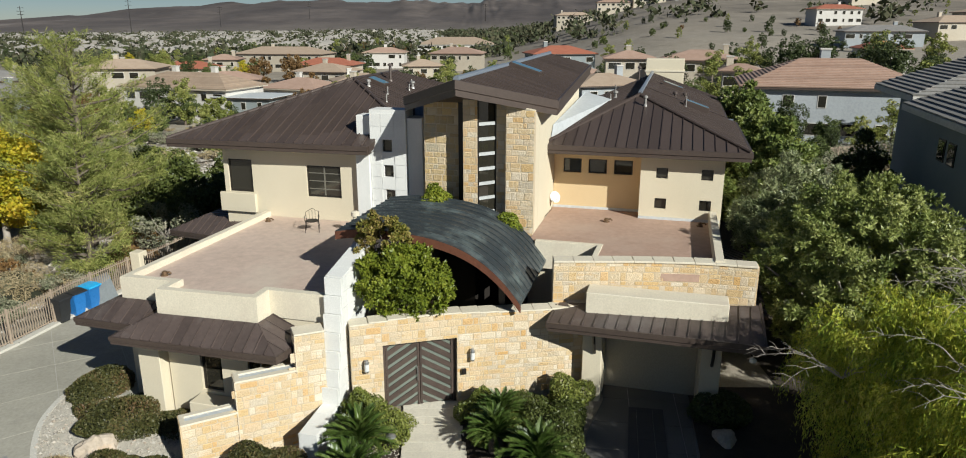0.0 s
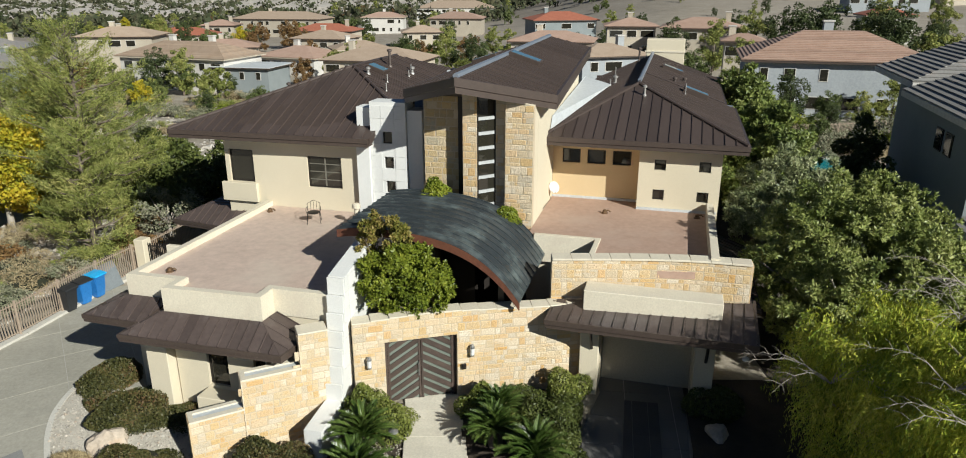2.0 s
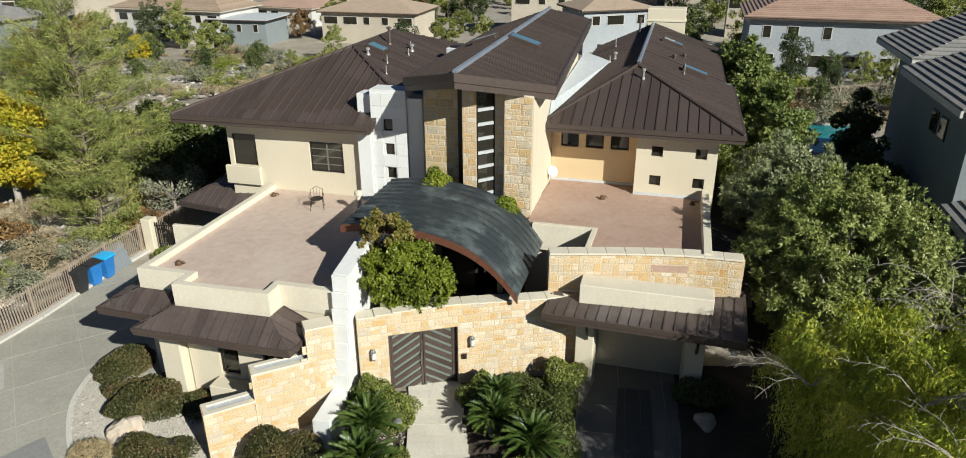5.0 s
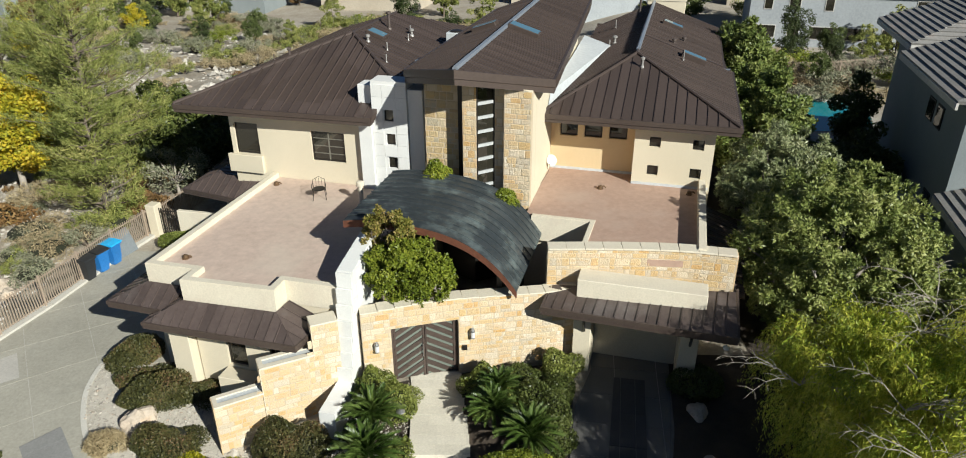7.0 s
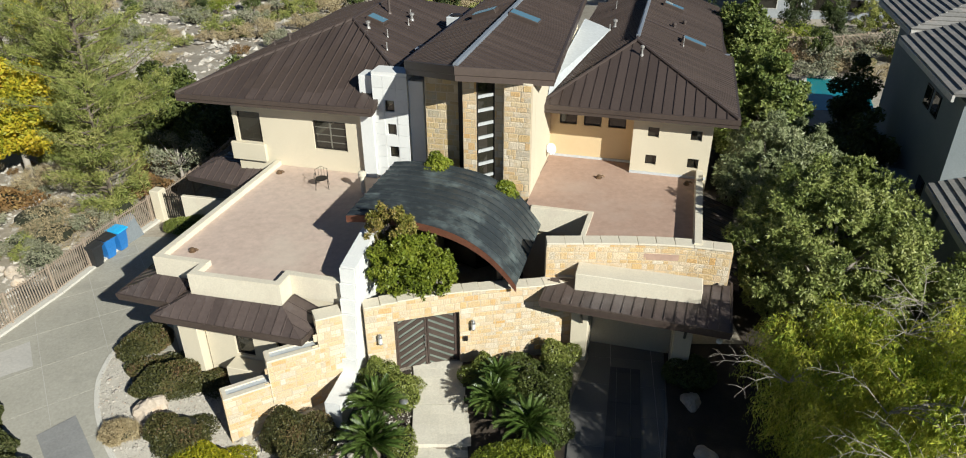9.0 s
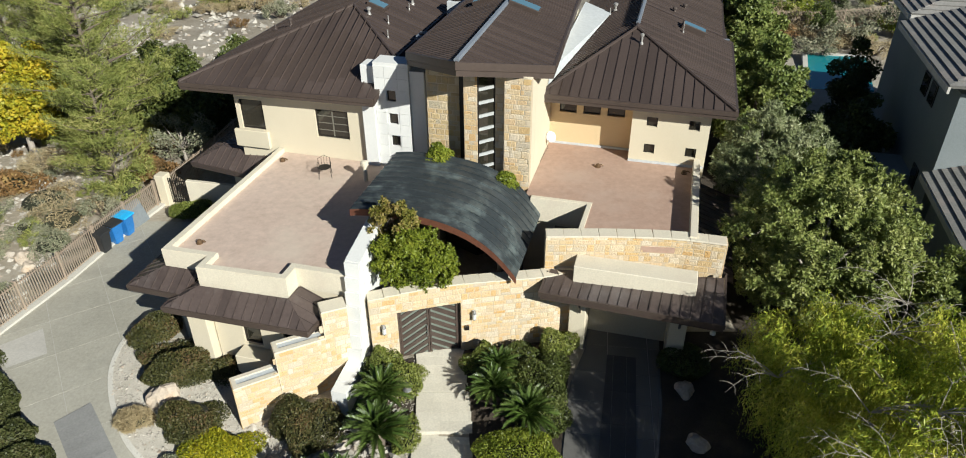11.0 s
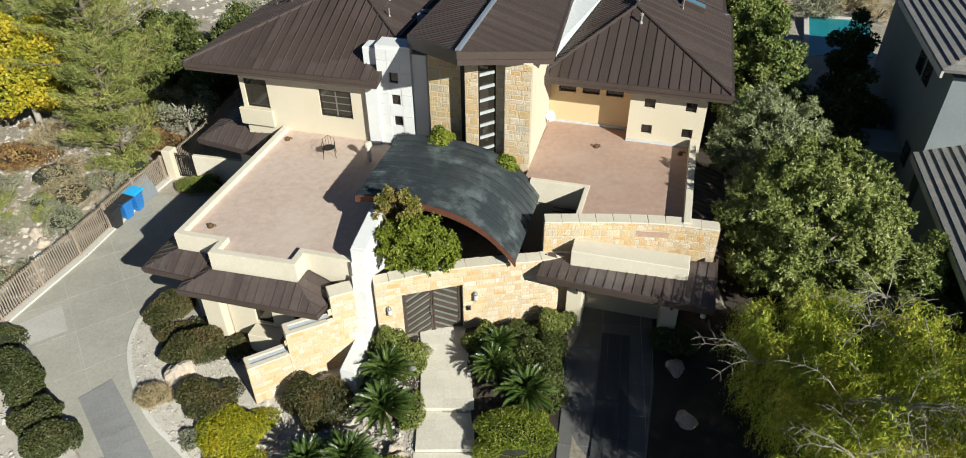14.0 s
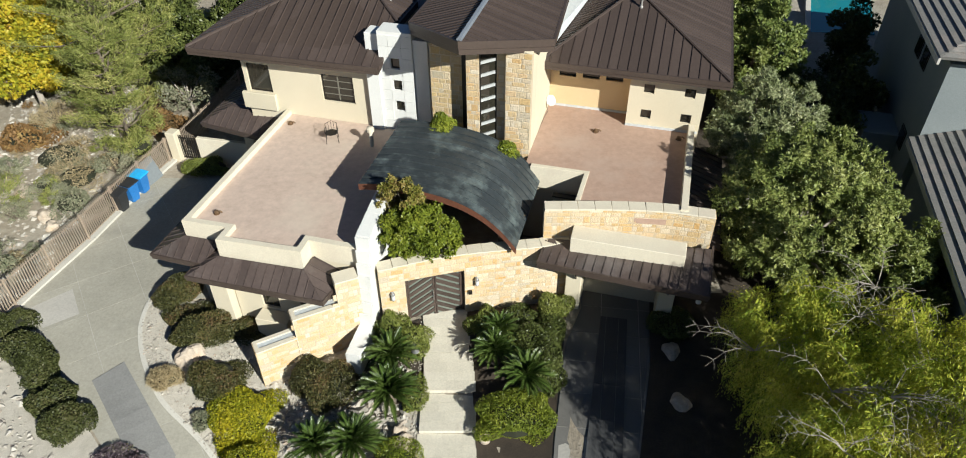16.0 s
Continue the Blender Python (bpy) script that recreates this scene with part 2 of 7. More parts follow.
def lathe(profile, sides=16, centre=(0, 0, 0)):
    bm = bmesh.new()
    rings = [[bm.verts.new((centre[0] + r * math.cos(2 * math.pi * k / sides), centre[1] + r * math.sin(2 * math.pi * k / sides), centre[2] + z)) for k in range(sides)] for r, z in profile]
    for q, s in zip(rings, rings[1:]):
        for k in range(sides):
            bm.faces.new((q[k], q[(k + 1) % sides], s[(k + 1) % sides], s[k]))
    bm.faces.new(rings[0][::-1]), bm.faces.new(rings[-1])
    return bm


def clip(poly, n, d, keep):
    """The part of a polygon on one side of the plane n.p = d."""
    out = []
    for a, b in zip(poly, poly[1:] + poly[:1]):
        sa, sb = (n.dot(a) - d) * keep, (n.dot(b) - d) * keep
        if sa >= 0:
            out.append(a)
        if sa * sb < 0:
            out.append(a + (b - a) * (sa / (sa - sb)))
    return out


def seamed(name, points, along, mat, parent, pitch=0.42, thick=0.05, label=""):
    """A standing-seam roof face: a deck, and on it one metal panel a strip, each with its upright seam. along: the eave's direction."""
    p = [Vector(q) for q in points]
    face = part(name, slab(p, thick), FASCIA, parent, label)
    n = (p[1] - p[0]).cross(p[2] - p[0]).normalized()
    if n.z < 0:
        n = -n
    e = Vector(along)
    e = (e - n * e.dot(n)).normalized()
    s = n.cross(e).normalized()
    lo, hi = min(q.dot(e) for q in p), max(q.dot(e) for q in p)
    count = max(1, round((hi - lo) / pitch))
    w = (hi - lo) / count
    for i in range(count):
        a, b = lo + i * w, lo + (i + 1) * w
        strip = clip(clip(p, e, a + 0.008, 1), e, b - 0.008, -1)
        if len(strip) < 3:
            continue
        bm = bmesh.new()
        up = 0.012 + random.uniform(0, 0.004)
        bm.faces.new([bm.verts.new(q + n * up) for q in strip])
        cut = [q.dot(s) for q in clip(clip(p, e, b - 0.03, 1), e, b - 0.001, -1)]
        if cut:
            base = e * (b - 0.012) + n * (p[0].dot(n))
            y0, y1 = min(cut) + 0.02, max(cut) - 0.02
            if y1 - y0 > 0.05:
                r = []
                for y in (y0, y1):
                    for du, dn in ((-0.016, 0.0), (-0.014, 0.052), (0.014, 0.052), (0.016, 0.0)):
                        r.append(bm.verts.new(base + s * y + e * du + n * dn))
                for f in ((0, 1, 5, 4), (1, 2, 6, 5), (2, 3, 7, 6), (3, 2, 1, 0), (4, 5, 6, 7)):
                    bm.faces.new([r[k] for k in f])
        part("panel", bm, mat, face)
    return face


def band(line, z_top, height, out, mat, name, parent, closed=False, label=""):
    """A fascia board along a line of x, y (and z) points, thick outwards to the right of its direction."""
    bm = bmesh.new()
    pts = [Vector((q[0], q[1], (q[2] if len(q) > 2 else 0) + z_top)) for q in line]
    m = len(pts)
    rows = []
    for i, p in enumerate(pts):
        d0 = (pts[i] - pts[i - 1]) if i or closed else (pts[1] - pts[0])
        d1 = (pts[(i + 1) % m] - pts[i]) if i < m - 1 or closed else (pts[-1] - pts[-2])
        n0, n1 = Vector((d0.y, -d0.x, 0)).normalized(), Vector((d1.y, -d1.x, 0)).normalized()
        k = (n0 + n1).normalized()
        k = k / max(0.3, k.dot(n0))
        rows.append([bm.verts.new(p), bm.verts.new(p + k * out), bm.verts.new(p + k * out - Vector((0, 0, height * 0.55))), bm.verts.new(p + k * out * 0.55 - Vector((0, 0, height * 0.62))), bm.verts.new(p + k * out * 0.55 - Vector((0, 0, height))), bm.verts.new(p - Vector((0, 0, height)))])
    pairs = list(zip(rows, rows[1:])) + ([(rows[-1], rows[0])] if closed else [])
    for a, b in pairs:
        for k in range(6):
            bm.faces.new((a[k], b[k], b[(k + 1) % 6], a[(k + 1) % 6]))
    if not closed:
        bm.faces.new(rows[0][::-1]), bm.faces.new(rows[-1])
    bmesh.ops.recalc_face_normals(bm, faces=bm.faces[:])
    return part(name, bm, mat, parent, label)


def wall_with_holes(name, u0, u1, z0, z1, v, depth, holes, mat, parent, label=""):
    """A wall in the plane v (front) with rectangular holes (ua, ub, za, zb), thick backwards."""
    us = sorted({u0, u1, *[h[0] for h in holes], *[h[1] for h in holes]})
    zs = sorted({z0, z1, *[h[2] for h in holes], *[h[3] for h in holes]})
    bm = bmesh.new()
    solid = {}
    for i, (a, b) in enumerate(zip(us, us[1:])):
        for j, (c, d) in enumerate(zip(zs, zs[1:])):
            mu, mz = (a + b) / 2, (c + d) / 2
            solid[i, j] = not any(h[0] < mu < h[1] and h[2] < mz < h[3] for h in holes)
    vert = {}

    def at(u, w, z):
        k = (round(u, 4), round(w, 4), round(z, 4))
        if k not in vert:
            vert[k] = bm.verts.new(k)
        return vert[k]
    for (i, j), s in solid.items():
        if not s:
            continue
        a, b, c, d = us[i], us[i + 1], zs[j], zs[j + 1]
        f, k = v, v + depth
        bm.faces.new((at(a, f, c), at(b, f, c), at(b, f, d), at(a, f, d)))
        bm.faces.new((at(b, k, c), at(a, k, c), at(a, k, d), at(b, k, d)))
        if not solid.get((i - 1, j)):
            bm.faces.new((at(a, k, c), at(a, f, c), at(a, f, d), at(a, k, d)))
        if not solid.get((i + 1, j)):
            bm.faces.new((at(b, f, c), at(b, k, c), at(b, k, d), at(b, f, d)))
        if not solid.get((i, j - 1)):
            bm.faces.new((at(a, k, c), at(b, k, c), at(b, f, c), at(a, f, c)))
        if not solid.get((i, j + 1)):
            bm.faces.new((at(a, f, d), at(b, f, d), at(b, k, d), at(a, k, d)))
    return part(name, bm, mat, parent, label)


def window_at(parent, u0, u1, z0, z1, v, bars_u=0, bars_z=0, rim=0.05, label=""):
    """A window set into a hole of a wall whose front is the plane v: a frame with its bars, and a pane behind."""
    d0, d1 = v + 0.10, v + 0.17
    w = wall_with_holes("window", u0 + 0.002, u1 - 0.002, z0 + 0.002, z1 - 0.002, d0, d1 - d0, [(u0 + rim, u1 - rim, z0 + rim, z1 - rim)], DARK, parent, label)
    for k in range(bars_u):
        c = u0 + (u1 - u0) * (k + 1) / (bars_u + 1)
        part("bar", box(c - 0.03, c + 0.03, d0 + 0.005, d1 - 0.005, z0 + rim, z1 - rim), BARGREY, w)
    for k in range(bars_z):
        c = z0 + (z1 - z0) * (k + 1) / (bars_z + 1)
        part("bar", box(u0 + rim, u1 - rim, d0 + 0.01, d1 - 0.01, c - 0.018, c + 0.018), BARGREY, w)
    part("pane", box(u0 + 0.01, u1 - 0.01, v + 0.13, v + 0.145, z0 + 0.01, z1 - 0.01), GLASS, w)
    return w

# ---- the house ----
house = thing("house", "large cream stucco house with brown standing-seam metal roofs", "house", HOUSE)

# left wing, two storeys
wall_with_holes("wall", -11.75, -4.7, -0.7, 6.72, 3.3, 0.35, [(-11.55, -10.35, 4.62, 6.08), (-7.75, -6.14, 4.6, 5.97)], STUCCO, house)
window_at(house, -11.55, -10.35, 4.62, 6.08, 3.3, 0, 0, 0.06)
window_at(house, -7.75, -6.14, 4.6, 5.97, 3.3, 1, 3, 0.07, "dark bronze casement window with cross bars")
part("wall", box(-11.75, -11.45, 3.66, 19.5, -0.7, 6.72), STUCCO, house)
part("wall", box(-11.75, -4.2, 19.51, 19.8, -0.7, 6.72), STUCCO, house)
part("ledge", box(-11.95, -10.2, 3.12, 3.297, 3.75, 4.6, 0.02), STUCCO, house)

L0, L1, LN, LA, LB = (-13.77, 2.4, 7.0), (-4.55, 2.62, 7.0), (-4.45, 5.15, 7.98), (-7.75, 8.5, 9.18), (-7.75, 14.2, 9.18)
roof = seamed("roof", [L0, L1, LN, LA], (1, 0.024, 0), METAL, house, 0.42)
seamed("roof", [LA, LN, (-4.45, 17.5, 7.98), LB], (0, 1, 0), METAL, house, 0.36)
seamed("roof", [L0, LA, LB, (-13.77, 20.3, 7.0)], (0, 1, 0), METAL, house, 0.42)
seamed("roof", [LB, (-4.45, 17.5, 7.98), (-4.45, 20.3, 7.0), (-13.77, 20.3, 7.0)], (1, 0, 0), METAL, house, 0.42)
band([L0[:2], L1[:2]], 7.02, 0.36, 0.09, FASCIA, "fascia", house)
band([(-13.77, 20.3), (-13.77, 2.4)], 7.02, 0.36, 0.09, FASCIA, "fascia", house)
band([(-4.55, 2.62, 7.0), (-4.45, 5.15, 7.98), (-4.45, 17.5, 7.98)], 0.02, 0.34, 0.08, FASCIA, "fascia", house)
part("soffit", slab([(-13.7, 2.45, 6.70), (-4.6, 2.68, 6.70), (-4.6, 20, 6.70), (-13.7, 20, 6.70)], 0.04), FASCIA, house)
part("wall", box(-4.75, -4.55, 5.6, 17.0, 6.0, 7.68), STUCCO, house)
for a, b in ((L0, LA), (LA, LN), (LA, LB)):
    part("ridge_cap", tube([Vector(a) + Vector((0, 0, 0.05)), Vector(b) + Vector((0, 0, 0.05))], 0.07, 6), METAL, house)

# white panelled tower wall beside it
wall_with_holes("wall", -4.68, -3.12, 3.4, 8.43, 3.2, 0.9, [(-4.16, -3.74, 6.72, 7.22), (-4.12, -3.70, 5.68, 6.18), (-4.08, -3.66, 4.64, 5.14)], WHITE, house, "white panelled wall")
for z in (6.72, 5.68, 4.64):
    du = (6.72 - z) * 0.038
    window_at(house, -4.16 + du, -3.74 + du, z, z + 0.5, 3.2, 0, 0, 0.04)
COLS, ROWS_Z = (-4.68, -4.20, -3.62, -3.12), [3.60 + 0.52 * k for k in range(10)]
for a, b in zip(COLS, COLS[1:]):
    for c, d in zip(ROWS_Z, ROWS_Z[1:]):
        if a == -4.20 and any(c < z + 0.5 and d > z for z in (6.72, 5.68, 4.64)):
            continue
        part("panel", box(a + 0.006, b - 0.006, 3.175, 3.197, c + 0.006, d - 0.006), WHITE, house)
part("wall", box(-5.42, -4.69, 3.5, 4.3, 6.9, 8.14, 0.02), WHITE, house)
part("wall", box(-5.3, -4.69, 3.05, 3.295, 3.4, 6.65, 0.02), WHITE, house)
part("wall", box(-3.11, -2.45, 3.3, 4.2, 3.4, 8.12, 0.02), WHITE, house)

# tower
def tower_roof(u, v):
    return 9.9 + 0.008 * v - 0.318 * abs(u)


MR = [(0, 0), (2.98, 3.0), (2.15, 20.0), (0, 18.5)]
ML = [(0, 0), (0, 18.5), (-2.6, 16.5), (-3.1, 3.25)]
for plan in (MR, ML):
    seamed("roof", [(u, v, tower_roof(u, v)) for u, v in plan], (0, 1, 0.008), METAL, house, 0.30)
band([(-3.1, 3.25, tower_roof(3.1, 3.25)), (0, 0, 9.9), (2.98, 3.0, tower_roof(2.98, 3)), (2.15, 20, tower_roof(2.15, 20))], 0.03, 0.55, 0.1, FASCIA, "fascia", house)
band([(0, 18.5, 10.0), (-2.6, 16.5, tower_roof(2.6, 16.5)), (-3.1, 3.25, tower_roof(3.1, 3.25))], 0.03, 0.5, 0.1, FASCIA, "fascia", house)
part("ridge_cap", tube([(0, 0.0, 9.95), (0, 18.5, 10.1)], 0.11, 6), surface("blue_grey_ridge_metal", (0.20, 0.23, 0.27), (0.27, 0.30, 0.34), 0.4, 0.3), house, "blue-grey metal ridge cap")
part("soffit", prism([(0, 0.2), (2.85, 3.05), (2.1, 19.5), (-2.5, 16.2), (-2.95, 3.35)], lambda u, v: tower_roof(u, v) - 0.42, lambda u, v: tower_roof(u, v) - 0.36), FASCIA, house)
part("wall", prism([(2.36, 3.0), (2.36, 14.0), (2.06, 14.0), (2.06, 3.0)], 0, lambda u, v: tower_roof(u, v) - 0.4), STUCCO, house)
part("wall", prism([(2.36, 1.98), (2.36, 2.99), (1.9, 2.99), (1.9, 1.98)], 0, lambda u, v: tower_roof(u, v) - 0.45), STUCCO, house)
part("wall", prism([(-2.05, 2.7), (-1.85, 2.7), (-1.85, 16.0), (-2.05, 16.0)], 0, lambda u, v: tower_roof(u, v) - 0.4), STUCCO, house)
part("core_wall", prism([(-1.7, 3.1), (0, 2.35), (1.2, 3.4), (1.2, 4.4), (-1.7, 4.4)], 0, 8.9), DARK, house)

# right wing
wall_with_holes("wall", 2.37, 6.1, 0, 6.72, 6.62, 0.35, [(2.78, 3.56, 5.58, 6.2), (3.86, 4.64, 5.58, 6.2), (4.94, 5.72, 5.58, 6.2)], STUCCO_WARM, house, "ochre stucco wall")
for u in (2.78, 3.86, 4.94):
    window_at(house, u, u + 0.78, 5.58, 6.2, 6.62)
FOUR = [(6.72, 7.18, 5.72, 6.16), (8.48, 8.94, 5.72, 6.16), (6.72, 7.18, 4.46, 4.90), (8.48, 8.94, 4.46, 4.90)]
wall_with_holes("wall", 6.1, 9.35, 0, 6.72, 5.6, 0.35, FOUR, STUCCO, house)
for a, b, c, d in FOUR:
    window_at(house, a, b, c, d, 5.6, 0, 0, 0.04)
part("wall", box(6.1, 6.4, 5.96, 6.61, 0, 6.72), STUCCO_WARM, house)
part("wall", box(9.05, 9.35, 5.96, 24.0, 0, 6.72), STUCCO, house)
part("wall", box(2.1, 9.35, 24.01, 24.3, -0.5, 6.72), STUCCO, house)
part("flashing", box(2.38, 6.08, 6.56, 6.61, 4.02, 4.12), MEMBRANE, house)
part("flashing", box(6.1, 9.3, 5.53, 5.59, 4.02, 4.12), MEMBRANE, house)
RA, RB = (5.65, 10.05, 8.6), (5.65, 22, 8.6)
R0, R1 = (2.15, 4.98, 7.0), (10.2, 4.95, 7.0)
seamed("roof", [R0, R1, RA], (1, 0, 0), METAL, house, 0.42)
seamed("roof", [R1, (10.2, 14.2, 7.0), (5.65, 14.2, 8.6), RA], (0, 1, 0), METAL, house, 0.30)
seamed("roof", [(9.75, 14.25, 7.22), (9.75, 24.6, 7.22), (5.65, 24.6, 8.66), (5.65, 14.25, 8.66)], (0, 1, 0), METAL, house, 0.30)
seamed("roof", [R0, RA, (5.65, 24.6, 8.6), (2.15, 24.6, 7.0)], (0, 1, 0), METAL, house, 0.30)
band([R0[:2], R1[:2], (10.2, 14.2)], 7.02, 0.36, 0.09, FASCIA, "fascia", house)
band([(9.75, 14.2), (9.75, 24.6), (2.15, 24.6)], 7.2, 0.36, 0.09, FASCIA, "fascia", house)
part("soffit", slab([(2.3, 5.0, 6.70), (10.15, 5.0, 6.70), (10.15, 14.1, 6.70), (9.7, 24.5, 6.70), (2.3, 24.5, 6.70)], 0.04), FASCIA, house)
for a, b in ((R0, RA), (R1, RA), (RA, RB)):
    part("ridge_cap", tube([Vector(a) + Vector((0, 0, 0.05)), Vector(b) + Vector((0, 0, 0.05))], 0.07, 6), METAL, house)
RIDGE = bpy.data.materials["blue_grey_ridge_metal"]
part("ridge_cap", tube([(5.65, 10.6, 8.7), (5.65, 24.5, 8.74)], 0.10, 6), RIDGE, house, "blue-grey metal ridge cap")
part("step_flashing", box(5.7, 10.1, 14.14, 14.22, 7.1, 7.16), RIDGE, house)
part("membrane", slab([(2.39, 5.5, 7.2), (4.0, 14.6, 7.96), (2.5, 15.6, 8.2), (2.39, 6.0, 7.7)], 0.02), MEMBRANE, house, "white roofing membrane in the valley")

# left terrace over the ground-floor wing
TZ = 3.62
OUT = [(-9.8, 3.28), (-9.8, -5.55), (-7.9, -5.5), (-7.9, -6.25), (-4.5, -6.1), (-4.5, -5.4), (-2.55, -5.4), (-2.55, 3.28)]
part("terrace_floor", prism([(u, v) for u, v in OUT[::-1]][::-1], TZ - 0.25, TZ), TERRACE, house, "pink coated terrace floor with stains")


def strip(line, width, z0, z1, name, mat, parent, label="", bevel=0.015):
    """A low wall along a line, thick to the left of its direction."""
    pts = [Vector((*q, 0)) for q in line]
    inner = []
    for i, p in enumerate(pts):
        d0 = (pts[i] - pts[i - 1]) if i else (pts[1] - pts[0])
        d1 = (pts[i + 1] - pts[i]) if i < len(pts) - 1 else (pts[-1] - pts[-2])
        n0, n1 = Vector((-d0.y, d0.x, 0)).normalized(), Vector((-d1.y, d1.x, 0)).normalized()
        k = (n0 + n1).normalized()
        inner.append(p + k * (width / max(0.35, k.dot(n0))))
    bm = bmesh.new()
    rows = []
    for p, q in zip(pts, inner):
        rows.append([bm.verts.new((p.x, p.y, z0)), bm.verts.new((p.x, p.y, z1)), bm.verts.new((q.x, q.y, z1)), bm.verts.new((q.x, q.y, z0))])
    for a, b in zip(rows, rows[1:]):
        for k in range(4):
            bm.faces.new((a[k], b[k], b[(k + 1) % 4], a[(k + 1) % 4]))
    bm.faces.new(rows[0][::-1]), bm.faces.new(rows[-1])
    bmesh.ops.recalc_face_normals(bm, faces=bm.faces[:])
    if bevel:
        bmesh.ops.bevel(bm, geom=[e for e in bm.edges if all(v.co.z > z1 - 0.001 for v in e.verts)], offset=bevel, segments=2, affect="EDGES")
    return part(name, bm, mat, parent, label)


strip([(-9.83, 3.27), (-9.83, -5.58), (-7.93, -5.53), (-7.93, -6.28), (-4.47, -6.13), (-4.47, -5.43), (-2.6, -5.43)], 0.27, 2.95, 3.84, "parapet", CAP, house)
strip([(-9.78, 3.26), (-9.78, -5.52), (-7.86, -5.47)], 0.3, -0.75, 2.94, "wall", STUCCO, house, "", 0)
wall_with_holes("wall", -7.88, -4.5, -0.7, 2.94, -6.1, 0.3, [(-6.72, -5.95, 0.45, 2.2), (-5.0, -4.56, 0.9, 2.2)], STUCCO, house)
window_at(house, -6.72, -5.95, 0.45, 2.2, -6.1, 0, 0, 0.06)
window_at(house, -5.0, -4.56, 0.9, 2.2, -6.1, 0, 0, 0.05)
part("wall", box(-4.8, -2.6, -5.38, -5.1, -0.7, 2.94), STUCCO, house)
part("pier", box(-8.75, -7.95, -6.45, -6.0, -0.7, 2.6, 0.02), STUCCO, house)
part("planter_wall", box(-6.8, -5.4, -6.75, -6.12, -0.75, 0.35, 0.02), STUCCO, house)

# brown metal skirt roofs
def skirt(faces, rim, parent):
    for pts, along in faces:
        seamed("skirt_roof", pts, along, METAL_WORN, parent, 0.36, 0.05)
    band(rim, 0.02, 0.26, 0.06, FASCIA, "fascia", parent)


a0, a1, a2, a3 = (-10.95, -6.45, 2.62), (-8.7, -6.5, 2.62), (-8.2, -5.6, 3.12), (-9.85, -5.62, 3.12)
b0, b1, b2, b3 = (-9.05, -7.1, 2.46), (-3.4, -7.05, 2.46), (-4.45, -6.2, 3.05), (-7.95, -6.32, 3.05)
skirt([([a0, a1, a2, a3], (1, 0, 0)), ([(-10.95, -4.4, 2.62), a0, a3, (-9.85, -4.9, 3.12)], (0, 1, 0))], [(-10.95, -4.4, 2.62), a0, a1], house)
skirt([([b0, b1, b2, b3], (1, 0, 0)), ([(-9.05, -5.7, 2.46), b0, b3, (-7.95, -5.6, 3.05)], (0, 1, 0)), ([b1, (-3.15, -5.45, 2.46), (-4.4, -5.45, 3.05), b2], (0, 1, 0))], [(-9.05, -6.4, 2.46), b0, b1, (-3.15, -5.45, 2.46)], house)
part("soffit", slab([(-9.0, -7.05, 2.22), (-3.45, -7.0, 2.22), (-3.3, -5.5, 2.22), (-9.0, -5.7, 2.22)], 0.03), FASCIA, house)
part("soffit", slab([(-10.9, -6.4, 2.4), (-8.9, -6.4, 2.4), (-8.9, -4.5, 2.4), (-10.9, -4.5, 2.4)], 0.03), FASCIA, house)
# side entry roof beyond the terrace
c0, c1, c2, c3 = (-14.4, 2.75, 2.75), (-9.95, 2.1, 2.75), (-9.95, 3.27, 3.3), (-13.2, 3.75, 3.3)
skirt([([c0, c1, c2, c3], (1, 0, 0)), ([(-14.4, 8.2, 2.75), c0, c3, (-13.2, 8.2, 3.3)], (0, 1, 0)), ([(-13.2, 8.2, 3.3), c3, (-11.78, 3.6, 3.32), (-11.78, 8.2, 3.32)], (0, 1, 0))], [(-14.4, 8.2, 2.75), c0, c1], house)
part("pier", box(-12.3, -11.8, 2.9, 3.5, -0.6, 2.7), STUCCO, house)

# right deck over the garage, with the open stair well
DZ = 4.02
part("deck_floor", prism([(2.37, 1.42), (5.1, 1.42), (5.0, -1.6), (9.1, -0.95), (9.1, 5.58), (6.1, 5.58), (6.1, 6.6), (2.37, 6.6)], DZ - 0.25, DZ), DECK, house, "pink coated roof deck with stains")
strip([(9.16, -0.9), (9.16, 5.5)], 0.28, 0, 4.5, "parapet", CAP, house)
strip([(2.62, 1.2), (4.9, 1.2), (4.82, -1.55)], 0.2, 3.0, 4.06, "parapet", CAP, house)
part("wall", box(2.37, 4.9, 1.42, 1.7, 0, 3.76), STUCCO, house)
part("wall", prism([(4.92, 1.4), (4.8, -1.6), (5.05, -1.6), (5.2, 1.4)], 0, 3.0), STUCCO, house)

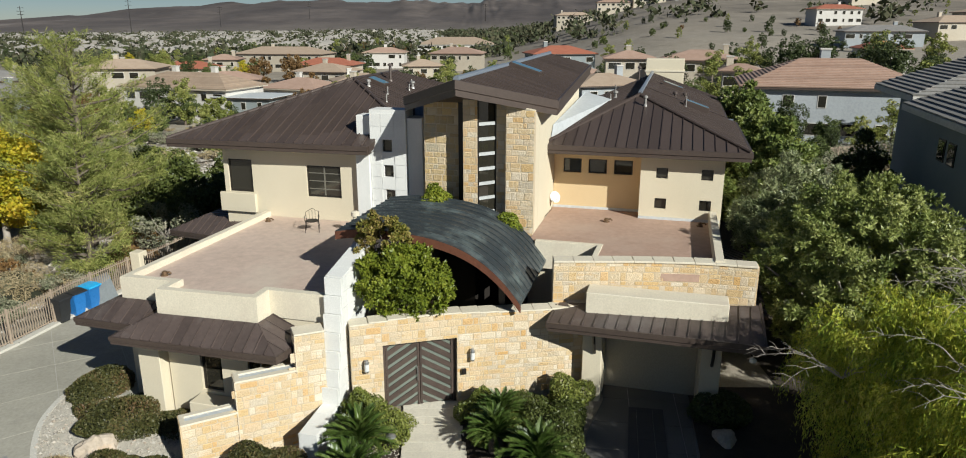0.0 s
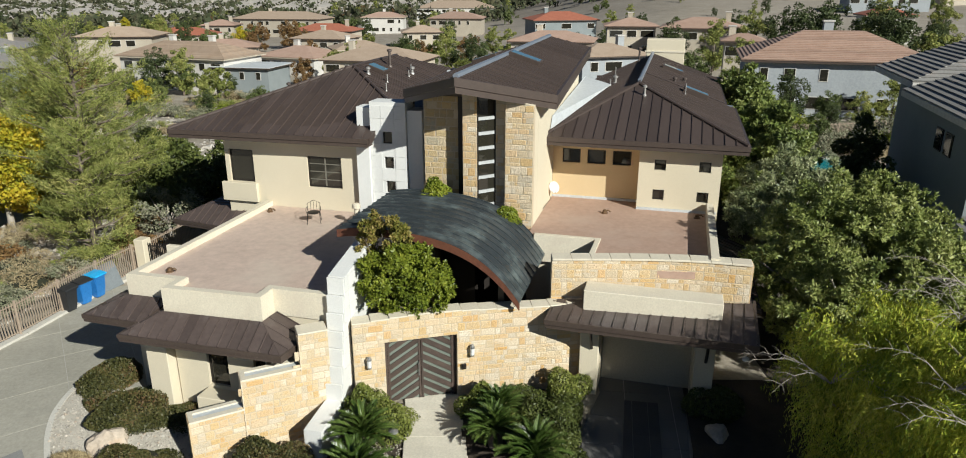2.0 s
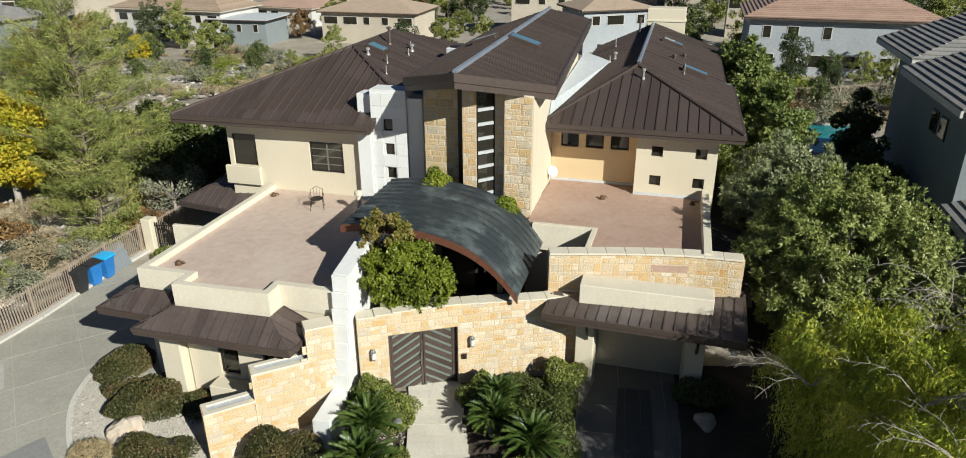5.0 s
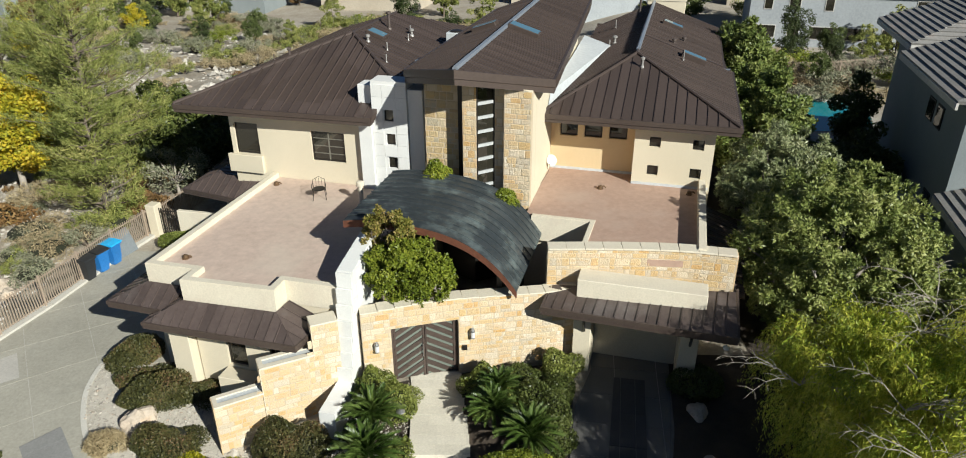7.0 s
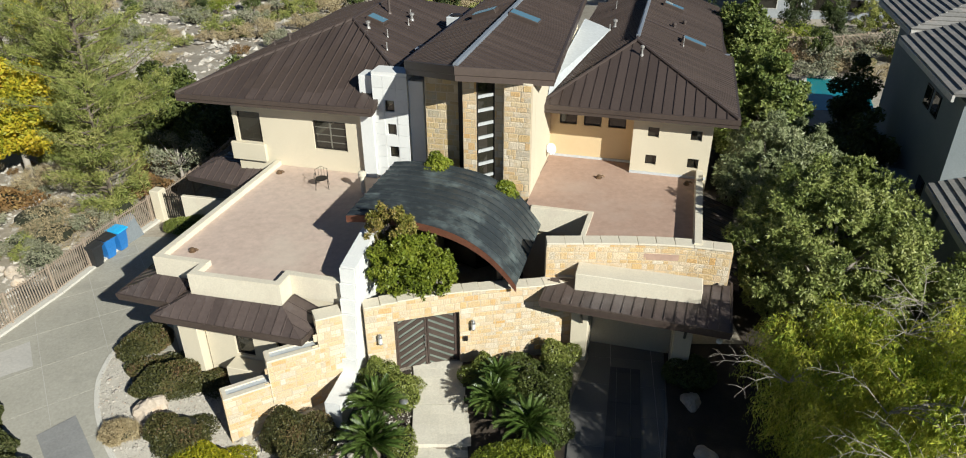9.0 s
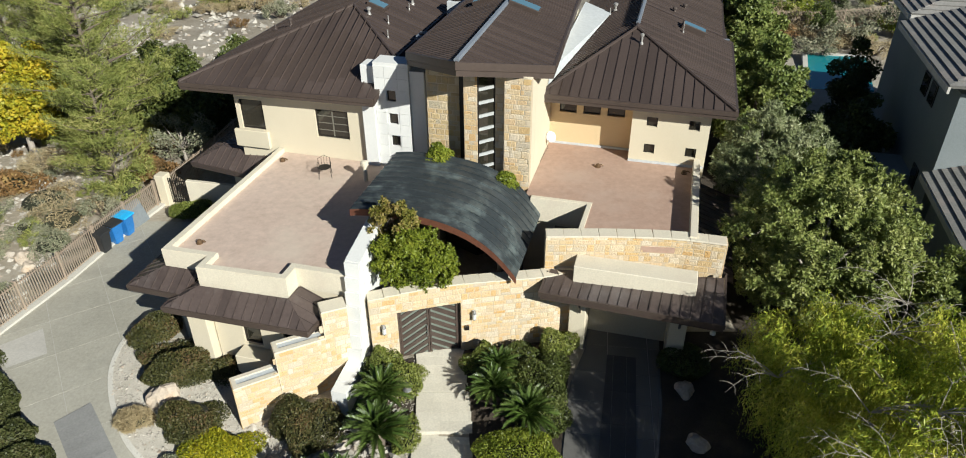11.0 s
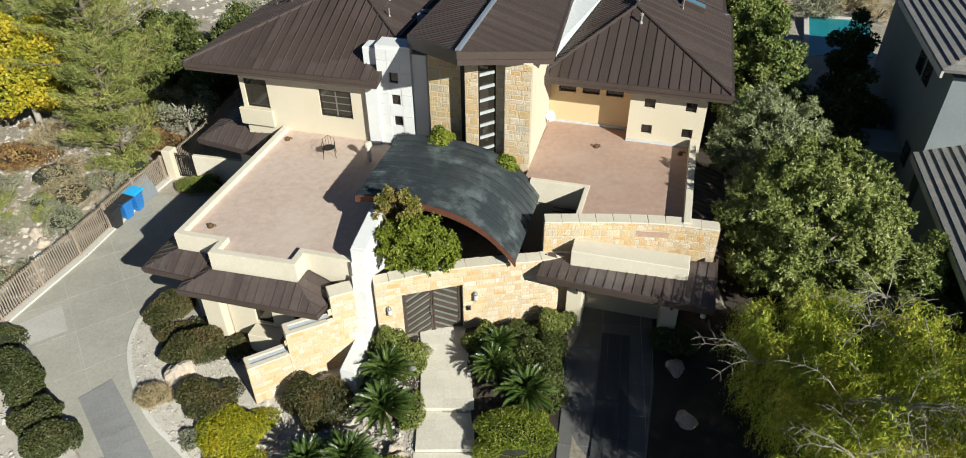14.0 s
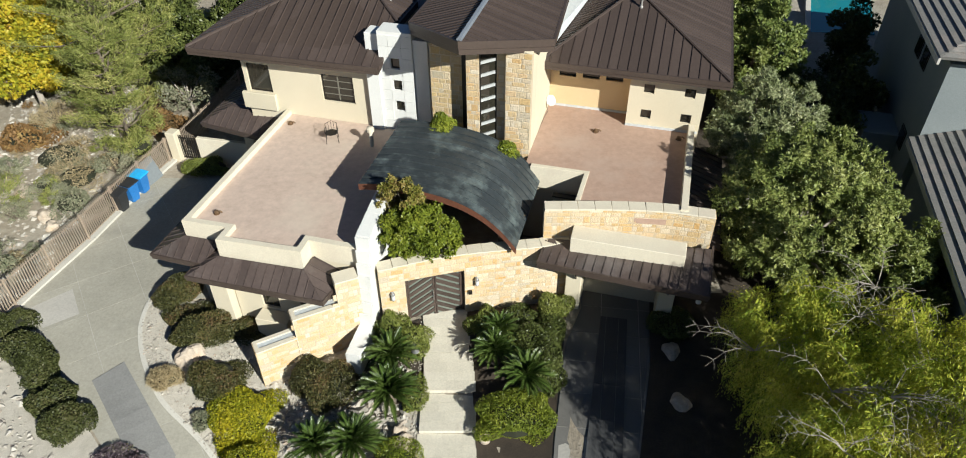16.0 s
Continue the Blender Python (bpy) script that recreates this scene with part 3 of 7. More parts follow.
# garage front
for u in (4.95, 8.6):
    part("column", box(u, u + 0.62, -2.55, -1.9, -0.2, 2.75, 0.02), STUCCO, house)
part("wall", box(5.58, 8.59, -1.95, -1.35, 2.28, 3.0), STUCCO, house)
door = part("garage_door", box(5.6, 8.55, -1.40, -1.30, -0.15, 2.3), surface("beige_garage_door", (0.42, 0.36, 0.26), (0.47, 0.41, 0.30), 0.6, coarse=0.5, fine=20, rel=0.1), house, "beige flush garage door")
part("wall", box(4.95, 5.59, -1.89, -1.2, -0.2, 3.0), STUCCO, house)
part("wall", box(8.56, 9.22, -1.89, -1.0, -0.2, 3.0), STUCCO, house)
g0, g1 = (3.95, -3.25, 2.78), (10.25, -3.72, 2.95)
seamed("skirt_roof", [g0, g1, (10.25, -1.5, 3.30), (4.1, -2.1, 3.02)], (1, -0.07, 0.02), METAL_WORN, house, 0.36)
band([(4.05, -2.2, 2.99), g0, g1, (10.28, -1.3, 3.32)], 0.02, 0.3, 0.07, FASCIA, "fascia", house)
part("soffit", slab([(4.0, -3.2, 2.5), (10.2, -3.65, 2.66), (10.2, -1.6, 2.66), (4.1, -2.2, 2.5)], 0.03), FASCIA, house)
part("parapet_box", box(5.0, 9.3, -2.58, -1.75, 2.9, 3.64, 0.02), CAP, house)
for u in (5.35, 8.95):
    part("bracket", tube([(u, -2.56, 1.6), (u, -2.9, 2.1), (u, -3.05, 2.55)], 0.05, 5), DARK, house)

# curved entrance roof
ARCH_V0, ARCH_V1 = -3.35, 1.35


def arch_z(u):
    return 5.40 - 0.030 * (u + 1.75) ** 2 - 0.0026 * max(0, u + 1.75) ** 4 if u > -1.75 else 5.40 - 0.07 * (u + 1.75) ** 2


arch = part("curved_roof", bmesh.new(), ARCH, house, "curved dark metal entrance roof with patina")
NU, NV = 30, 11
for j in range(NV):
    va, vb = ARCH_V0 + (ARCH_V1 - ARCH_V0) * j / NV, ARCH_V0 + (ARCH_V1 - ARCH_V0) * (j + 1) / NV
    bm = bmesh.new()
    prof = []
    for v, dz in ((va + 0.006, 0.0), (vb - 0.04, 0.0), (vb - 0.038, 0.05), (vb - 0.008, 0.05), (vb - 0.006, 0.0), (vb - 0.006, -0.08), (va + 0.006, -0.08)):
        prof.append([bm.verts.new((-3.15 + 6.2 * i / NU, v, arch_z(-3.15 + 6.2 * i / NU) + dz)) for i in range(NU + 1)])
    for p, q in zip(prof, prof[1:] + prof[:1]):
        for i in range(NU):
            bm.faces.new((p[i], p[i + 1], q[i + 1], q[i]))
    bm.faces.new([p[0] for p in prof]), bm.faces.new([p[-1] for p in prof][::-1])
    bmesh.ops.recalc_face_normals(bm, faces=bm.faces[:])
    part("panel", bm, ARCH, arch)
for v0, v1, mat in ((ARCH_V0 - 0.02, ARCH_V0 + 0.12, RUST), (ARCH_V1 - 0.1, ARCH_V1 + 0.02, DARK)):
    bm = bmesh.new()
    prof = [[bm.verts.new((-3.15 + 6.2 * i / NU, v, arch_z(-3.15 + 6.2 * i / NU) + dz)) for i in range(NU + 1)] for v, dz in ((v0, -0.01), (v1, -0.081), (v1, -0.32), (v0, -0.28))]
    for p, q in zip(prof, prof[1:] + prof[:1]):
        for i in range(NU):
            bm.faces.new((p[i], p[i + 1], q[i + 1], q[i]))
    bm.faces.new([p[0] for p in prof]), bm.faces.new([p[-1] for p in prof][::-1])
    bmesh.ops.recalc_face_normals(bm, faces=bm.faces[:])
    part("edge_beam", bm, mat, arch, "rust-brown curved edge beam" if mat == RUST else "")
for u, v in ((2.3, -2.6), (-2.4, -2.6), (2.3, 1.0), (-2.4, 1.0)):
    part("post", box(u - 0.1, u + 0.1, v - 0.1, v + 0.1, -0.1, arch_z(u) - 0.1), DARK, arch)

# side roof below the deck, and the stair down from it
seamed("skirt_roof", [(10.7, -0.6, 2.55), (10.7, 6.0, 2.55), (9.2, 6.0, 3.1), (9.2, -0.6, 3.1)], (0, 1, 0), METAL_WORN, house, 0.36)
for k in range(9):
    part("stair_tread", box(3.7, 4.85, 1.05 - 0.28 * (k + 1), 1.05 - 0.28 * k, 3.1 - 0.19 * (k + 1), 3.16 - 0.19 * (k + 1)), DARK, house)

# skylights, vents and units on the roofs
def on_face(a, b, c):
    """The frame of a roof face: x along the eave, z out of the face; a point by u, v."""
    a, b, c = Vector(a), Vector(b), Vector(c)
    n = (b - a).cross(c - a).normalized()
    n = n if n.z > 0 else -n

    def at(u, v, turn=(0, 1, 0)):
        z = a.z - (n.x * (u - a.x) + n.y * (v - a.y)) / n.z
        y = Vector(turn)
        y = (y - n * y.dot(n)).normalized()
        x = y.cross(n)
        return Matrix((( x.x, y.x, n.x, u), (x.y, y.y, n.y, v), (x.z, y.z, n.z, z), (0, 0, 0, 1)))
    return at


FACE_LR = on_face(LA, LN, LB)
FACE_LL = on_face(L0, LA, LB)
FACE_RR = on_face(R1, (5.65, 14.2, 8.6), RA)
FACE_RL = on_face(R0, RA, (5.65, 24.6, 8.6))
FACE_RF = on_face(R0, R1, RA)
FACE_MR = on_face((0, 0, 9.9), (2.98, 3.0, tower_roof(2.98, 3)), (0, 18.5, 10.05))
FACE_ML = on_face((0, 0, 9.9), (-3.1, 3.25, tower_roof(3.1, 3.25)), (0, 18.5, 10.05))


def skylight(m, w, d, h=0.22):
    """A raised skylight: kerb, frame and a sloping pane."""
    sk = part("skylight", box(-w / 2, w / 2, -d / 2, d / 2, -0.1, h, 0.02), FASCIA, house)
    sk.matrix_basis = m
    part("pane", box(-w / 2 + 0.07, w / 2 - 0.07, -d / 2 + 0.07, d / 2 - 0.07, h - 0.05, h + 0.015), SKYGLASS, sk, "blue-green skylight glass")


skylight(FACE_MR(0.75, 8.0), 1.45, 0.75)
skylight(FACE_ML(-1.35, 9.3), 1.2, 0.7)
skylight(FACE_LR(-6.95, 9.5), 0.95, 0.75)
skylight(FACE_RR(8.2, 13.1), 1.25, 0.6, 0.3)
skylight(FACE_RR(6.95, 19.0), 1.2, 0.6, 0.3)
VENT = surface("galvanised_vent", (0.33, 0.31, 0.29), (0.42, 0.40, 0.37), 0.5, 0.4, local=True)
DARKVENT = surface("brown_vent_pipe", (0.09, 0.07, 0.06), (0.13, 0.10, 0.085), 0.5, 0.2, local=True)


def vent(face, u, v, h, r=0.05, cap=False, mat=None):
    p = face(u, v).translation
    o = part("vent_pipe", lathe([(r * 2.2, -0.1), (r * 1.6, 0.06), (r, 0.1), (r, h)] + ([(r * 1.9, h + 0.01), (r * 1.9, h + 0.1), (r * 0.4, h + 0.14)] if cap else []), 10), mat or VENT, house)
    o.matrix_basis = Matrix.Translation(p)


for f, u, v, h, r, c, mt in ((FACE_LR, -7.0, 11.3, 0.75, 0.07, True, DARKVENT), (FACE_LR, -6.9, 8.3, 0.22, 0.06, True, VENT), (FACE_LR, -5.9, 8.2, 0.4, 0.03, False, VENT), (FACE_LR, -5.35, 6.7, 0.4, 0.03, False, VENT), (FACE_LR, -5.8, 10.8, 0.35, 0.03, False, VENT), (FACE_LR, -5.95, 11.7, 0.25, 0.07, True, VENT), (FACE_LR, -6.2, 12.2, 0.35, 0.03, False, VENT), (FACE_LL, -11.4, 8.7, 0.3, 0.06, True, DARKVENT), (FACE_LL, -12.6, 9.2, 0.35, 0.03, False, DARKVENT), (FACE_RR, 7.2, 15.0, 0.2, 0.06, True, DARKVENT), (FACE_RR, 7.7, 16.4, 0.2, 0.06, True, DARKVENT), (FACE_RR, 7.75, 12.3, 0.55, 0.025, False, VENT), (FACE_RF, 5.98, 8.9, 0.35, 0.05, True, VENT), (FACE_RL, 3.95, 14.6, 0.4, 0.03, False, VENT), (FACE_RL, 4.15, 15.2, 0.3, 0.07, True, VENT), (FACE_RL, 3.7, 20.5, 0.5, 0.03, False, VENT), (FACE_RL, 4.9, 23.0, 0.8, 0.06, True, DARKVENT)):
    vent(f, u, v, h, r, c, mt)
part("flat_roof", box(-4.44, -1.9, 4.3, 17.5, 7.05, 7.25), MEMBRANE, house)
for v0, w, h, mt in ((7.2, 0.75, 1.1, RIDGE), (12.0, 0.9, 1.45, MEMBRANE)):
    ac = part("cooling_unit", box(-4.2, -4.2 + w, v0, v0 + w, 7.26, 7.26 + h, 0.03), mt, house, "rooftop cooling unit")
    part("fan_grille", lathe([(w * 0.38, 0.0), (w * 0.38, 0.05), (w * 0.3, 0.07)], 16, (-4.2 + w / 2, v0 + w / 2, 7.26 + h)), DARK, ac)

# drains and small fittings on the terraces
COPPER = surface("weathered_brass", (0.14, 0.085, 0.045), (0.22, 0.14, 0.08), 0.5, 0.5, local=True)
for u, v, z in ((-9.2, 2.4, TZ), (-8.9, -4.6, TZ), (4.9, 4.6, DZ), (8.55, 4.9, DZ)):
    d = part("roof_drain", lathe([(0.13, 0.0), (0.13, 0.04), (0.09, 0.05), (0.085, 0.14), (0.04, 0.17)], 12, (u, v, z)), COPPER, house)
    part("drain_spout", tube([(u, v, z + 0.1), (u + 0.16, v + 0.03, z + 0.13), (u + 0.24, v + 0.03, z + 0.07)], 0.035, 6), COPPER, d)
pp = part("flue", lathe([(0.1, 0.0), (0.1, 0.75), (0.17, 0.76), (0.17, 0.92), (0.08, 0.96)], 12, (-4.75, 1.6, TZ)), CAP, house, "cream roof flue")

rear = part("rear_chimney", box(5.2, 7.6, 24.8, 26.2, -1.5, 9.55, 0.03), STUCCO, house, "broad cream stucco chimney block")
part("chimney_band", box(5.15, 7.65, 24.75, 26.25, 8.75, 8.85), CAP, rear)

# ---- ground ----
def smooth(a, b, x):
    t = min(1, max(0, (x - a) / (b - a)))
    return t * t * (3 - 2 * t)


def ground_z(x, y):
    """The lie of the land: the plot, the dry wash beside it, the valley, and the hill and ridge in the distance."""
    left = smooth(-1, -9, x)
    z = -0.12 - 0.42 * left - 0.07 * max(0, min(8, 22 - y)) * left
    z -= 0.10 * max(0, min(14, 20.6 - y)) * smooth(3.5, 0, x) * smooth(-14, -9, x)
    d = math.hypot(x, y)
    az = math.degrees(math.atan2(x, y))
    z -= (0.9 + 3.4 * smooth(14, 2, az)) * smooth(44, 115, y)
    hill = smooth(-2, 16, az) * smooth(110, 620, d) * 30
    z += hill + smooth(4, 24, az) * smooth(400, 1500, d) * 30
    z -= 3 * smooth(-5, -25, az) * smooth(100, 500, d)
    if d > 1200:
        rid = smooth(1500, 3300, d) * (1 - 0.35 * smooth(3300, 4300, d))
        z += rid * (18 + 82 * smooth(-36, -12, az) + 18 * noise.noise((az * 0.13, d * 0.0006, 3)) + 22 * noise.noise((az * 0.6, d * 0.002, 7)) + 10 * noise.noise((az * 2.2, d * 0.004, 9)))
        z += rid * 10 * noise.noise((x * 0.004, y * 0.004, 0))
    elif y > 34 or x < -19:
        z += 0.35 * noise.noise((x * 0.12, y * 0.12, 0)) * smooth(0, 6, max(y - 34, -19 - x))
    return z


def sheet(xs, ys, fn, name, mat, dz=0.0):
    nx, ny = len(xs), len(ys)
    verts = [(x, y, fn(x, y) + dz) for y in ys for x in xs]
    faces = [(j * nx + i, j * nx + i + 1, (j + 1) * nx + i + 1, (j + 1) * nx + i) for j in range(ny - 1) for i in range(nx - 1)]
    me = bpy.data.meshes.new(name)
    me.from_pydata(verts, [], faces)
    me.materials.append(mat)
    me.shade_smooth()
    return new(name, me)


def steps(parts):
    out = []
    for a, b, s in parts:
        n = round((b - a) / s)
        out += [a + (b - a) * k / n for k in range(n)]
    return out + [parts[-1][1]]


gx = steps([(-4500, -1200, 150), (-1200, -300, 50), (-300, -60, 12), (-60, 60, 1.5), (60, 300, 12), (300, 1200, 50), (1200, 4500, 150)])
gy = steps([(-600, -60, 60), (-60, 0, 6), (0, 70, 1.5), (70, 300, 10), (300, 1200, 45), (1200, 4600, 70)])
m, nt, b = material("desert_ground", 0.95)
far, near, fine = noise_tex(nt, 0.012, 6, 0.65, None, False), noise_tex(nt, 0.25, 6, 0.7, None, False), noise_tex(nt, 3.5, 6, 0.75, None, False)
c = ramp(nt, near, [(0.32, (0.26, 0.205, 0.14)), (0.5, (0.42, 0.355, 0.265)), (0.68, (0.56, 0.50, 0.41))])
c = mix(nt, 0.45, c, ramp(nt, fine, [(0.3, (0.10, 0.08, 0.055)), (0.55, (0.30, 0.26, 0.20)), (0.75, (0.55, 0.50, 0.44))]))
c = mix(nt, ramp(nt, far, [(0.4, (0, 0, 0)), (0.62, (0.5, 0.5, 0.5))]), c, (0.38, 0.345, 0.295))
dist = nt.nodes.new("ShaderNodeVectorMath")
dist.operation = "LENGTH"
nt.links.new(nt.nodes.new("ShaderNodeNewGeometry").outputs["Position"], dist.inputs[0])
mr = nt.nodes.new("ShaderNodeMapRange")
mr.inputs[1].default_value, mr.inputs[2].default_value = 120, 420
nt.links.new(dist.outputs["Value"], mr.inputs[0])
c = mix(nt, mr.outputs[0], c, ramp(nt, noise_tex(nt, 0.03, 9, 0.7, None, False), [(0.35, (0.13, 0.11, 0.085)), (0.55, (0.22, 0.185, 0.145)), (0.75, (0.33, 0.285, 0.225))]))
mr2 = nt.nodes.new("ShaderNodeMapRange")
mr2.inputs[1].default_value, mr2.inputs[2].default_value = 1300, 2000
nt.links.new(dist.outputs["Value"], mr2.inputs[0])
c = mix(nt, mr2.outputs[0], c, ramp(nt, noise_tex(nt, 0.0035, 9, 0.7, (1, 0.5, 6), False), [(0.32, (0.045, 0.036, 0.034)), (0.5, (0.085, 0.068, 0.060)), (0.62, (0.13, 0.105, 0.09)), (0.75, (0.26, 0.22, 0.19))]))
nt.links.new(c, b.inputs["Base Color"])
bump(nt, b, fine, 0.8, 0.08)
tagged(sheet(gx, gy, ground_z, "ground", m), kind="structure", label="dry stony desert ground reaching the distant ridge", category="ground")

# ---- sandstone facing ----
def rough_stone(seed):
    """A unit block (1 x 1 x 1, face towards -y) with broken edges and an uneven face."""
    rnd = random.Random(seed)
    bm = bmesh.new()
    grid = {}
    for i, x in enumerate((-0.5, -0.42, 0.0, 0.42, 0.5)):
        for j, z in enumerate((-0.5, -0.38, 0.0, 0.38, 0.5)):
            edge = i in (0, 4) or j in (0, 4)
            y = 0.30 if edge else -0.25 - rnd.random() * 0.25
            grid[i, j] = bm.verts.new((x + (0 if edge else rnd.uniform(-0.05, 0.05)), y, z + (0 if edge else rnd.uniform(-0.05, 0.05))))
    for i in range(4):
        for j in range(4):
            bm.faces.new((grid[i, j], grid[i + 1, j], grid[i + 1, j + 1], grid[i, j + 1]))
    me = bpy.data.meshes.new("stone")
    bm.to_mesh(me)
    bm.free()
    return me


STONES = [rough_stone(k) for k in range(8)]
STONES_GREY = [rough_stone(k + 50) for k in range(6)]
for me in STONES:
    me.materials.append(STONE)
for me in STONES_GREY:
    me.materials.append(STONE_GREY)


def lay_stones(parent, place, length, low, high, holes=(), seed=1, relief=0.03, meshes=STONES, size=1.0):
    """Random ashlar over a face: place(s, z) gives the point and the tangent at s metres along; low, high: heights at s."""
    rnd = random.Random(seed)
    z = min(low(s * length / 20) for s in range(21))
    top = max(high(s * length / 20) for s in range(21))
    while z < top - 0.04:
        h = rnd.choice((0.17, 0.24, 0.32, 0.40)) * size
        s = -rnd.random() * 0.3
        while s < length - 0.02:
            w = rnd.choice((0.22, 0.34, 0.48, 0.66)) * size
            if rnd.random() < 0.25:
                w = h * 0.7
            a, b = max(0, s), min(length, s + w)
            s += w
            if b - a < 0.06:
                continue
            pieces = [(a, b, z, z + h)]
            if h > 0.28 and b - a > 0.3 and rnd.random() < 0.45:
                k = z + h * rnd.uniform(0.4, 0.6)
                pieces = [(a, b, z, k), (a, b, k, z + h)]
            for p, q, c, d in pieces:
                mid = (p + q) / 2
                c, d = max(c, low(mid)), min(d, high(mid))
                for ha, hb, hc, hd in holes:
                    if p < hb and q > ha and c < hd and d > hc:
                        if (min(hd, d) - max(hc, c)) > 0.6 * (d - c):
                            if p < ha < q:
                                q = ha if ha - p > hb and False else (ha if ha - p >= 0.0 else q)
                            elif p < hb < q:
                                p = hb
                            else:
                                d = c
                        elif d > hd:
                            c = hd
                        else:
                            d = hc
                if q - p < 0.05 or d - c < 0.05:
                    continue
                mid = (p + q) / 2
                o, t = place(mid, (c + d) / 2)
                ob = new("stone", rnd.choice(meshes))
                ob.parent = parent
                flip = rnd.choice((-1, 1))
                ob.matrix_basis = Matrix.Translation(o) @ Matrix(((t.x, -t.y, 0, 0), (t.y, t.x, 0, 0), (0, 0, 1, 0), (0, 0, 0, 1))) @ Matrix.Diagonal((q - p - 0.004, relief * rnd.uniform(0.6, 1.2), d - c - 0.004, 1)) @ Matrix.Rotation(math.pi if flip < 0 else 0, 4, "Y")
        z += h


def along(line):
    """The place and tangent at a distance along a plan line."""
    pts = [Vector((*p, 0)) for p in line]
    cum = [0.0]
    for a, b in zip(pts, pts[1:]):
        cum.append(cum[-1] + (b - a).length)

    def place(s, z):
        for i in range(len(pts) - 1):
            if s <= cum[i + 1] or i == len(pts) - 2:
                t = (pts[i + 1] - pts[i]).normalized()
                p = pts[i] + t * (s - cum[i])
                return Vector((p.x, p.y, z)), t
    return place, cum[-1]


def curve(line, n=6):
    """A plan line smoothed through its points."""
    p = [Vector((*q, 0)) for q in line]
    p = [p[0] * 2 - p[1]] + p + [p[-1] * 2 - p[-2]]
    out = []
    for i in range(1, len(p) - 2):
        for k in range(n):
            t = k / n
            out.append(0.5 * ((2 * p[i]) + (p[i + 1] - p[i - 1]) * t + (2 * p[i - 1] - 5 * p[i] + 4 * p[i + 1] - p[i + 2]) * t * t + (3 * p[i] - p[i - 1] - 3 * p[i + 1] + p[i + 2]) * t ** 3))
    out.append(p[-2])
    return [(q.x, q.y) for q in out]


def thick_wall(line, width, low, high, mat, name, parent=None, gap=None, label="", wob=0.0):
    """A wall along a plan line, thick to the left; gap (s0, s1, z): an opening up to z. Front a little behind the stones."""
    place, length = along(line)
    cuts = sorted({0.0, length, *[length * k / 24 for k in range(25)], *([gap[0], gap[1]] if gap else [])})
    bm = bmesh.new()
    for a, b in zip(cuts, cuts[1:]):
        if b - a < 1e-4:
            continue
        hole = gap and gap[0] - 1e-4 < (a + b) / 2 < gap[1] + 1e-4
        q = []
        for s in (a, b):
            o, t = place(min(length - 1e-4, max(1e-4, s)), 0)
            n = Vector((-t.y, t.x, 0))
            z0, z1 = (gap[2] if hole else low(s)), high(s)
            for p, z in ((o, z0), (o, z1), (o + n * width, z1), (o + n * width, z0)):
                q.append(bm.verts.new((p.x, p.y, z)))
        for k in range(4):
            bm.faces.new((q[k], q[4 + k], q[4 + (k + 1) % 4], q[(k + 1) % 4]))
        if a == 0 or (gap and abs(a - gap[1]) < 1e-4):
            bm.faces.new(q[:4][::-1])
        if abs(b - length) < 1e-6 or (gap and abs(b - gap[0]) < 1e-4):
            bm.faces.new(q[4:])
    bmesh.ops.remove_doubles(bm, verts=bm.verts[:], dist=0.0005)
    bmesh.ops.recalc_face_normals(bm, faces=bm.faces[:])
    return link(name, bm, mat, parent, label)


# entrance wall with the gate
GATE_LINE = curve([(-4.05, 20.12), (-3.13, 20.38), (-0.83, 20.97), (1.0, 21.32), (2.3, 21.5), (3.35, 21.72)], 5)
place, gl = along(GATE_LINE)


def s_at_x(x):
    return min((abs(place(k * gl / 400, 0)[0].x - x), k * gl / 400) for k in range(401))[1]


GA, GB, GH = s_at_x(-3.10), s_at_x(-0.82), 2.2


def gate_top(s):
    return 2.98 + 0.07 * math.sin(s * 0.9 - 0.6) + 0.04 * smooth(3, 6, s)


gate_wall = tagged(thick_wall(GATE_LINE, 0.5, lambda s: -0.4, lambda s: gate_top(s) - 0.02, MORTAR, "entrance_wall", None, (GA, GB, GH)), "golden split sandstone entrance wall beside the path", "wall")
lay_stones(gate_wall, place, gl, lambda s: -0.25, gate_top, [(GA, GB, -1, GH)], 3, 0.018, STONES, 0.74)
# capping stones
for k in range(13):
    a, b = gl * k / 13, gl * (k + 1) / 13
    o, t = place((a + b) / 2, gate_top((a + b) / 2))
    link("capping_stone", box(-(b - a) / 2 + 0.002, (b - a) / 2 - 0.002, -0.02, 0.53, -0.02, 0.03, 0.01), CAP, gate_wall, "", False, Matrix.Translation(o) @ Matrix.Rotation(math.atan2(t.y, t.x), 4, "Z"))

